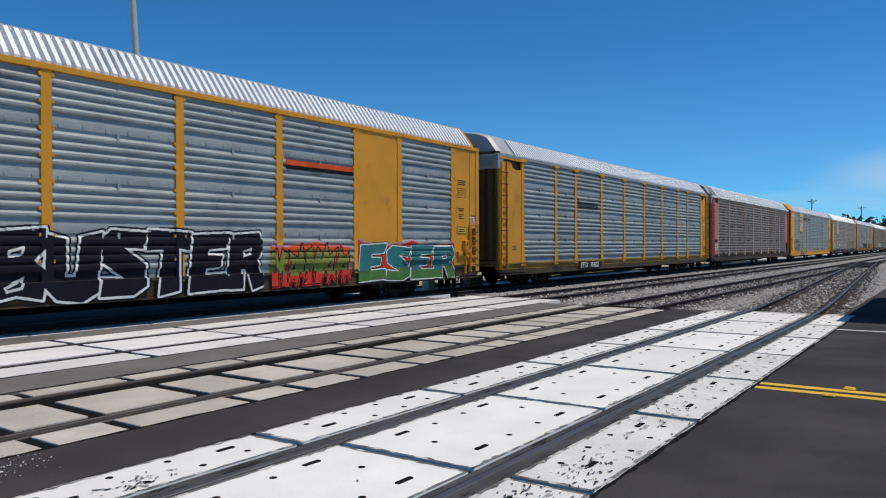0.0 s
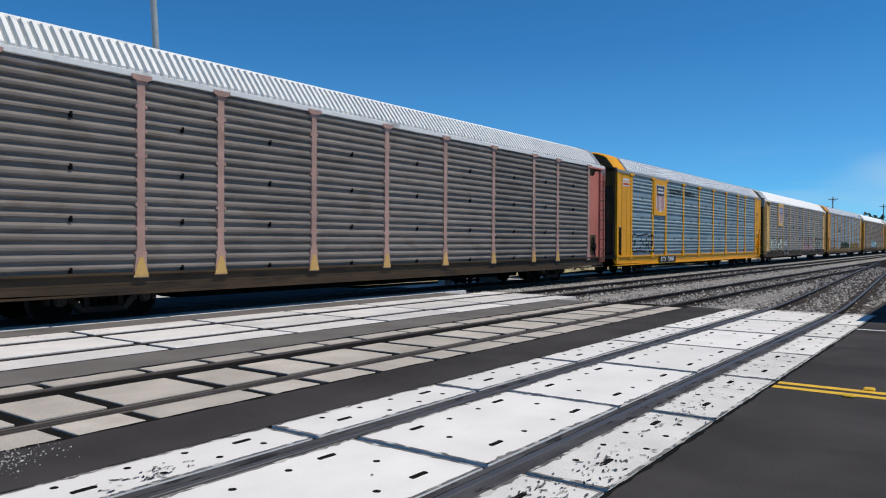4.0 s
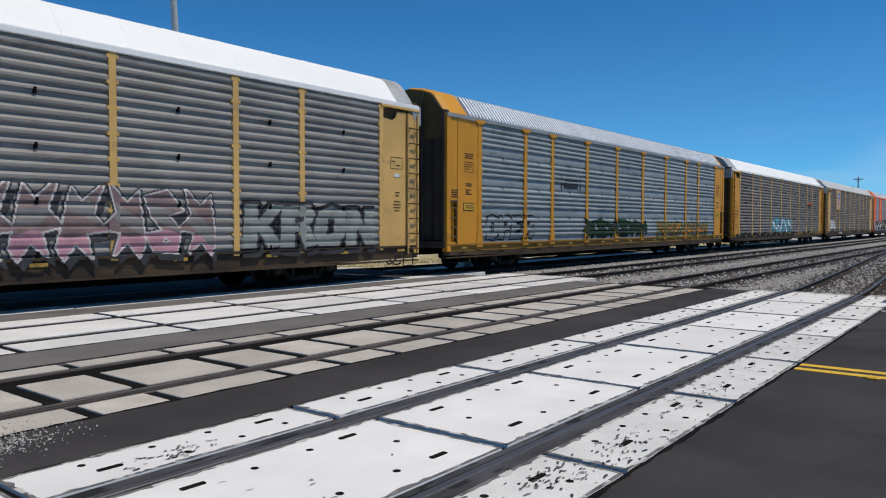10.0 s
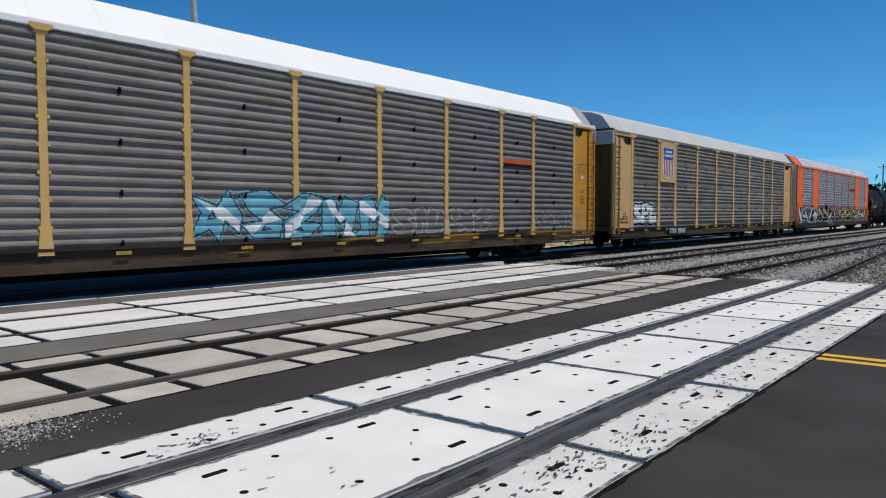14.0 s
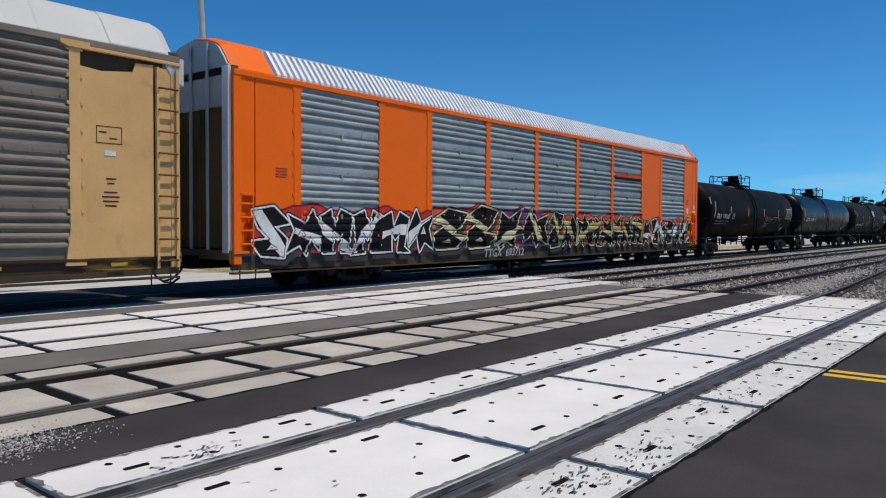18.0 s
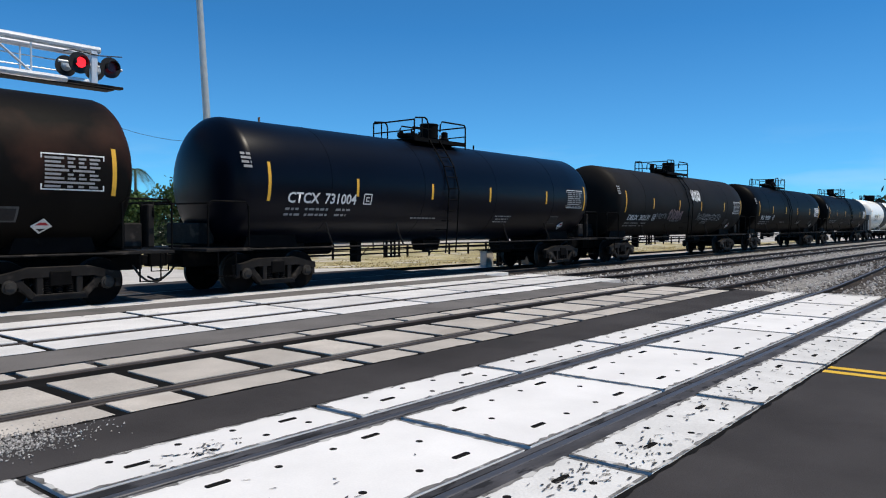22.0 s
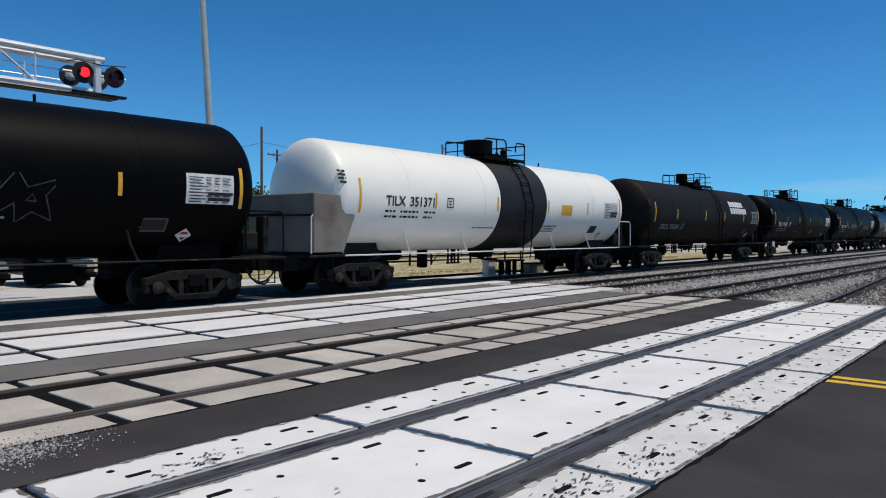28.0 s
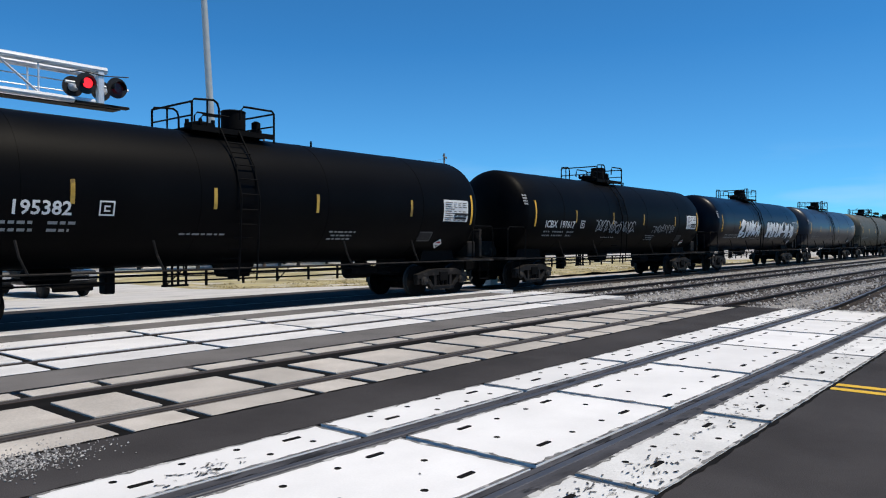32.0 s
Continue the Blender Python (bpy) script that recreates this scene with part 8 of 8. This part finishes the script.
t1, t2 = tree(6.8, 2.9, 1), tree(5.2, 2.2, 2)
t1.matrix_basis, t2.matrix_basis = pose(37.5, 60, -0.8), pose(41.6, 61, -0.8, 0, 0, 50)
for k, (x, y, a) in enumerate(((33.5, 63, 40), (45.5, 63, 120), (25.0, 64, 200), (20.0, 66, 10), (52.0, 66, 90), (59.0, 68, 160), (15.0, 68, 250), (66.0, 70, 300), (28.5, 66, 77), (49.0, 60, 30), (55.5, 63, 220), (63.0, 66, 330), (70.0, 67, 20), (75.0, 72, 140), (81.0, 70, 260),
                              (88.0, 74, 15), (95.0, 72, 95), (103.0, 76, 180), (112.0, 78, 300), (122.0, 80, 45))):
    copy_thing(t1 if k % 2 else t2, pose(x, y, -0.9, 0, 0, a))


def palm(height, seed):
    """A slim palm: ringed trunk and a crown of drooping fronds with leaflets."""
    g = random.Random(seed)
    t = tagged(new("palm_tree"), "slim palm tree with drooping fronds", "palm tree")
    rings = []
    for k in range(19):
        z = -0.3 + (height + 0.3) * k / 18
        rings += [(z, 0.16 - 0.04 * k / 18), (z + 0.03, 0.14 - 0.04 * k / 18)]
    part("trunk", lathe(bmesh.new(), rings, "z", 9), "bark", t, smooth=True)
    for f in range(15):
        a = f * 2.4 + g.uniform(-0.2, 0.2)
        rise = g.uniform(-0.2, 1.0)
        verts, faces = [], []
        spine = []
        for k in range(12):
            u = k / 11
            r = 1.9 * u
            spine.append(Vector((r * math.cos(a), r * math.sin(a), height + rise * r * 0.55 - 0.55 * r * r)))
        side = Vector((-math.sin(a), math.cos(a), 0))
        for k in range(11):
            p, q = spine[k], spine[k + 1]
            for j in range(2):
                m = p.lerp(q, j * 0.5)
                along = (q - p).normalized()
                n = 0.55 * math.sin(math.pi * (0.15 + 0.8 * k / 11))
                for s in (-1, 1):
                    tip = m + side * s * n + along * 0.25 - Vector((0, 0, 0.22 * n))
                    b = len(verts)
                    verts += [tuple(m), tuple(m + along * 0.06), tuple(tip)]
                    faces.append((b, b + 1, b + 2))
        me = bpy.data.meshes.new("frond")
        me.from_pydata(verts, [], faces)
        me.materials.append(M["palm_leaf"])
        put("frond", me, t)
    return t


palm(7.5, 3).matrix_basis = pose(35.3, 66, -0.9)


def woods(name, spots, seed, size, label):
    """A far belt of trees and scrub as many leafy clumps."""
    g = np.random.default_rng(seed)
    verts, faces = [], []
    for x, y, z, r, n in spots:
        d = g.normal(0, 1, (n, 3)) * (0.45 * r, 0.45 * r, 0.33 * r)
        u = g.normal(0, 1, (n, 3))
        u *= (size * g.uniform(0.5, 1.2, (n, 1))) / np.linalg.norm(u, axis=1)[:, None]
        w = np.cross(u, g.normal(0, 1, (n, 3)))
        w *= (size * g.uniform(0.4, 1.0, (n, 1))) / np.linalg.norm(w, axis=1)[:, None]
        for p, a, b in zip(d + (x, y, z), u, w):
            i = len(verts)
            verts += [tuple(p + a), tuple(p + b), tuple(p - a), tuple(p - b)]
            faces.append((i, i + 1, i + 2, i + 3))
    me = bpy.data.meshes.new(name)
    me.from_pydata(verts, [], faces)
    me.materials.append(M["leaf_far"])
    tagged(put(name, me), label, "woods", kind="stuff")


g = random.Random(9)
spots = []
for k in range(46):
    a = radians(79.0 + 11 * k / 45)
    d = g.uniform(380, 430)
    top = 3 + 6.5 * min(1, (k + 2) / 14)
    for q in range(3):
        spots.append((d * math.sin(a) + g.uniform(-5, 5), d * math.cos(a) + 8, top * (0.25 + 0.3 * q), 9, 46))
woods("far_woods", spots, 4, 1.5, "dark green wooded rise far down the line")
spots = []
for k in range(330):
    x = g.uniform(-15, 330)
    top = 2.3 + 1.6 * noise.noise(Vector((x * 0.07, 3.1, 0)))
    for q in range(2):
        spots.append((x, g.uniform(70, 84) + 0.05 * x, -0.6 + top * (0.25 + 0.5 * q), g.uniform(2.5, 4.0), 70))
woods("scrub", spots, 5, 0.42, "belt of dark green scrub beyond the grass")


# A hut beside the road, never in view, is added below only to cast shade.
def low_stand(m):
    """A knee-high frame of square tube that carries cable."""
    t = tagged(new("cable_stand"), "knee-high dark steel stand for cables on the dry verge", "cable stand", "stands on the verge")
    for x in (0.0, 0.7):
        for y in (0.0, 0.35):
            part("leg", boxed(x, x + 0.1, y, y + 0.1, -0.1, 0.5, 0.008), "iron", t)
    part("top_rail", boxed(-0.06, 0.86, -0.03, 0.48, 0.5, 0.58, 0.01), "iron", t)
    part("foot_rail", boxed(-0.04, 0.84, 0.0, 0.1, 0.02, 0.1, 0.008), "iron", t)
    t.matrix_basis = m


low_stand(pose(25.5, 17.95, -0.1))
low_stand(pose(26.45, 17.9, -0.1, 0, 0, 3))
marker = tagged(new("cable_marker"), "weathered grey concrete block beside the cable stands", "block")
part("post", boxed(24.75, 25.25, 18.0, 18.35, -0.2, 0.5, 0.03), "concrete_old", marker)
part("cap", boxed(24.71, 25.29, 17.96, 18.39, 0.5, 0.55, 0.01), "iron", marker)
case = tagged(new("cable_box"), "dark grey low cable box beside the railway", "utility box")
part("body", boxed(27.6, 28.7, 17.8, 18.3, -0.2, 0.24, 0.02), "box_grey", case)
part("lid", boxed(27.56, 28.74, 17.76, 18.34, 0.24, 0.3, 0.015), "iron", case)

# Stand-in for whatever shades this corner; the hut's form is made up.
hut = tagged(new("equipment_hut"), "unseen grey hut added to cast the shade beside the road", "equipment hut")
part("wall", boxed(18.3, 27.2, -1.9, 1.0, -0.17, 2.7, 0.02), "concrete_old", hut)
part("roof", boxed(18.2, 27.3, -2.0, 1.08, 2.7, 2.86, 0.02), "steel_pole", hut)
part("door", boxed(20.0, 20.9, 1.0, 1.04, 0.0, 2.05, 0.01), "iron_grey", hut)

# Crumbled edge of the asphalt by the second track.
rng = np.random.default_rng(8)
verts, faces = [], []
for k in range(2200):
    x, y = rng.normal(1.95, 0.36), rng.normal(5.86, 0.20)
    if not (5.08 < y < 6.4) or y < 5.5 and rng.random() < 0.5:
        continue
    s = rng.uniform(0.003, 0.012)
    o = octa * rng.uniform(0.6, 1.2, (6, 1)) * s
    b = len(verts)
    verts += [(x + p[0], y + p[1], 0.007 + p[2]) for p in o]
    faces += [(b + i, b + j, b + l) for i, j, l in octf]
me = bpy.data.meshes.new("crumbs")
me.from_pydata(verts, [], faces)
me.materials.append(M["stone"])
tagged(put("asphalt_crumbs", me), "pale crumbs of broken asphalt beside the track panels", "gravel", kind="stuff")


def travelled(t):
    """How far the train has rolled at t seconds; it speeds up a little."""
    u = (t - 16) / 16
    return 11.921 * t - 0.868 * u * u - 0.444 * u ** 3


def flash_rows(outer):
    """The two lamps glow in turn, 0.721 s each: to stand in for flashing, a lens faces the road while it glows and
    turns about in a tenth of a second.
    """
    rows, t, lit = [], 21.559 - 0.721 * 29, not outer
    angle = 0 if lit else 180
    rows.append((0, pose(0, -0.06, 0, 0, 0, angle)))
    while t < 31.9:
        lit = not lit
        goal = 0 if lit else 180
        step = (goal - angle) / 3
        for k in range(4):
            rows.append((math.floor(t * FPS) / FPS + k / FPS, pose(0, -0.06, 0, 0, 0, angle + step * k)))
        angle = goal
        t += 0.721
    rows.append((32, pose(0, -0.06, 0, 0, 0, angle)))
    return rows


def motions():
    for lens, outer in FLASHERS:
        walk(lens, flash_rows(outer))
    for car, s in train:
        walk(car, [(t, pose(s - travelled(t), TRACKS["main"], 0.0)) for t in range(0, 33, 2)])
    # the wheels roll: all leading axles alike, and all trailing axles alike
    for axle, wheels in ((-0.89, LEAD_WHEELS), (0.89, TRAIL_WHEELS)):
        walk(wheels[0], [(k / FPS, pose(axle, 0, 0.46, 0, -math.degrees(travelled(k / FPS) / 0.46) % 360.0, 0)) for k in range(32 * FPS + 1)])
        keys = wheels[0].animation_data
        for w in wheels[1:]:
            w.rotation_mode = "QUATERNION"
            w.animation_data_create()
            w.animation_data.action = keys.action
            w.animation_data.action_slot = keys.action_slot


motions()
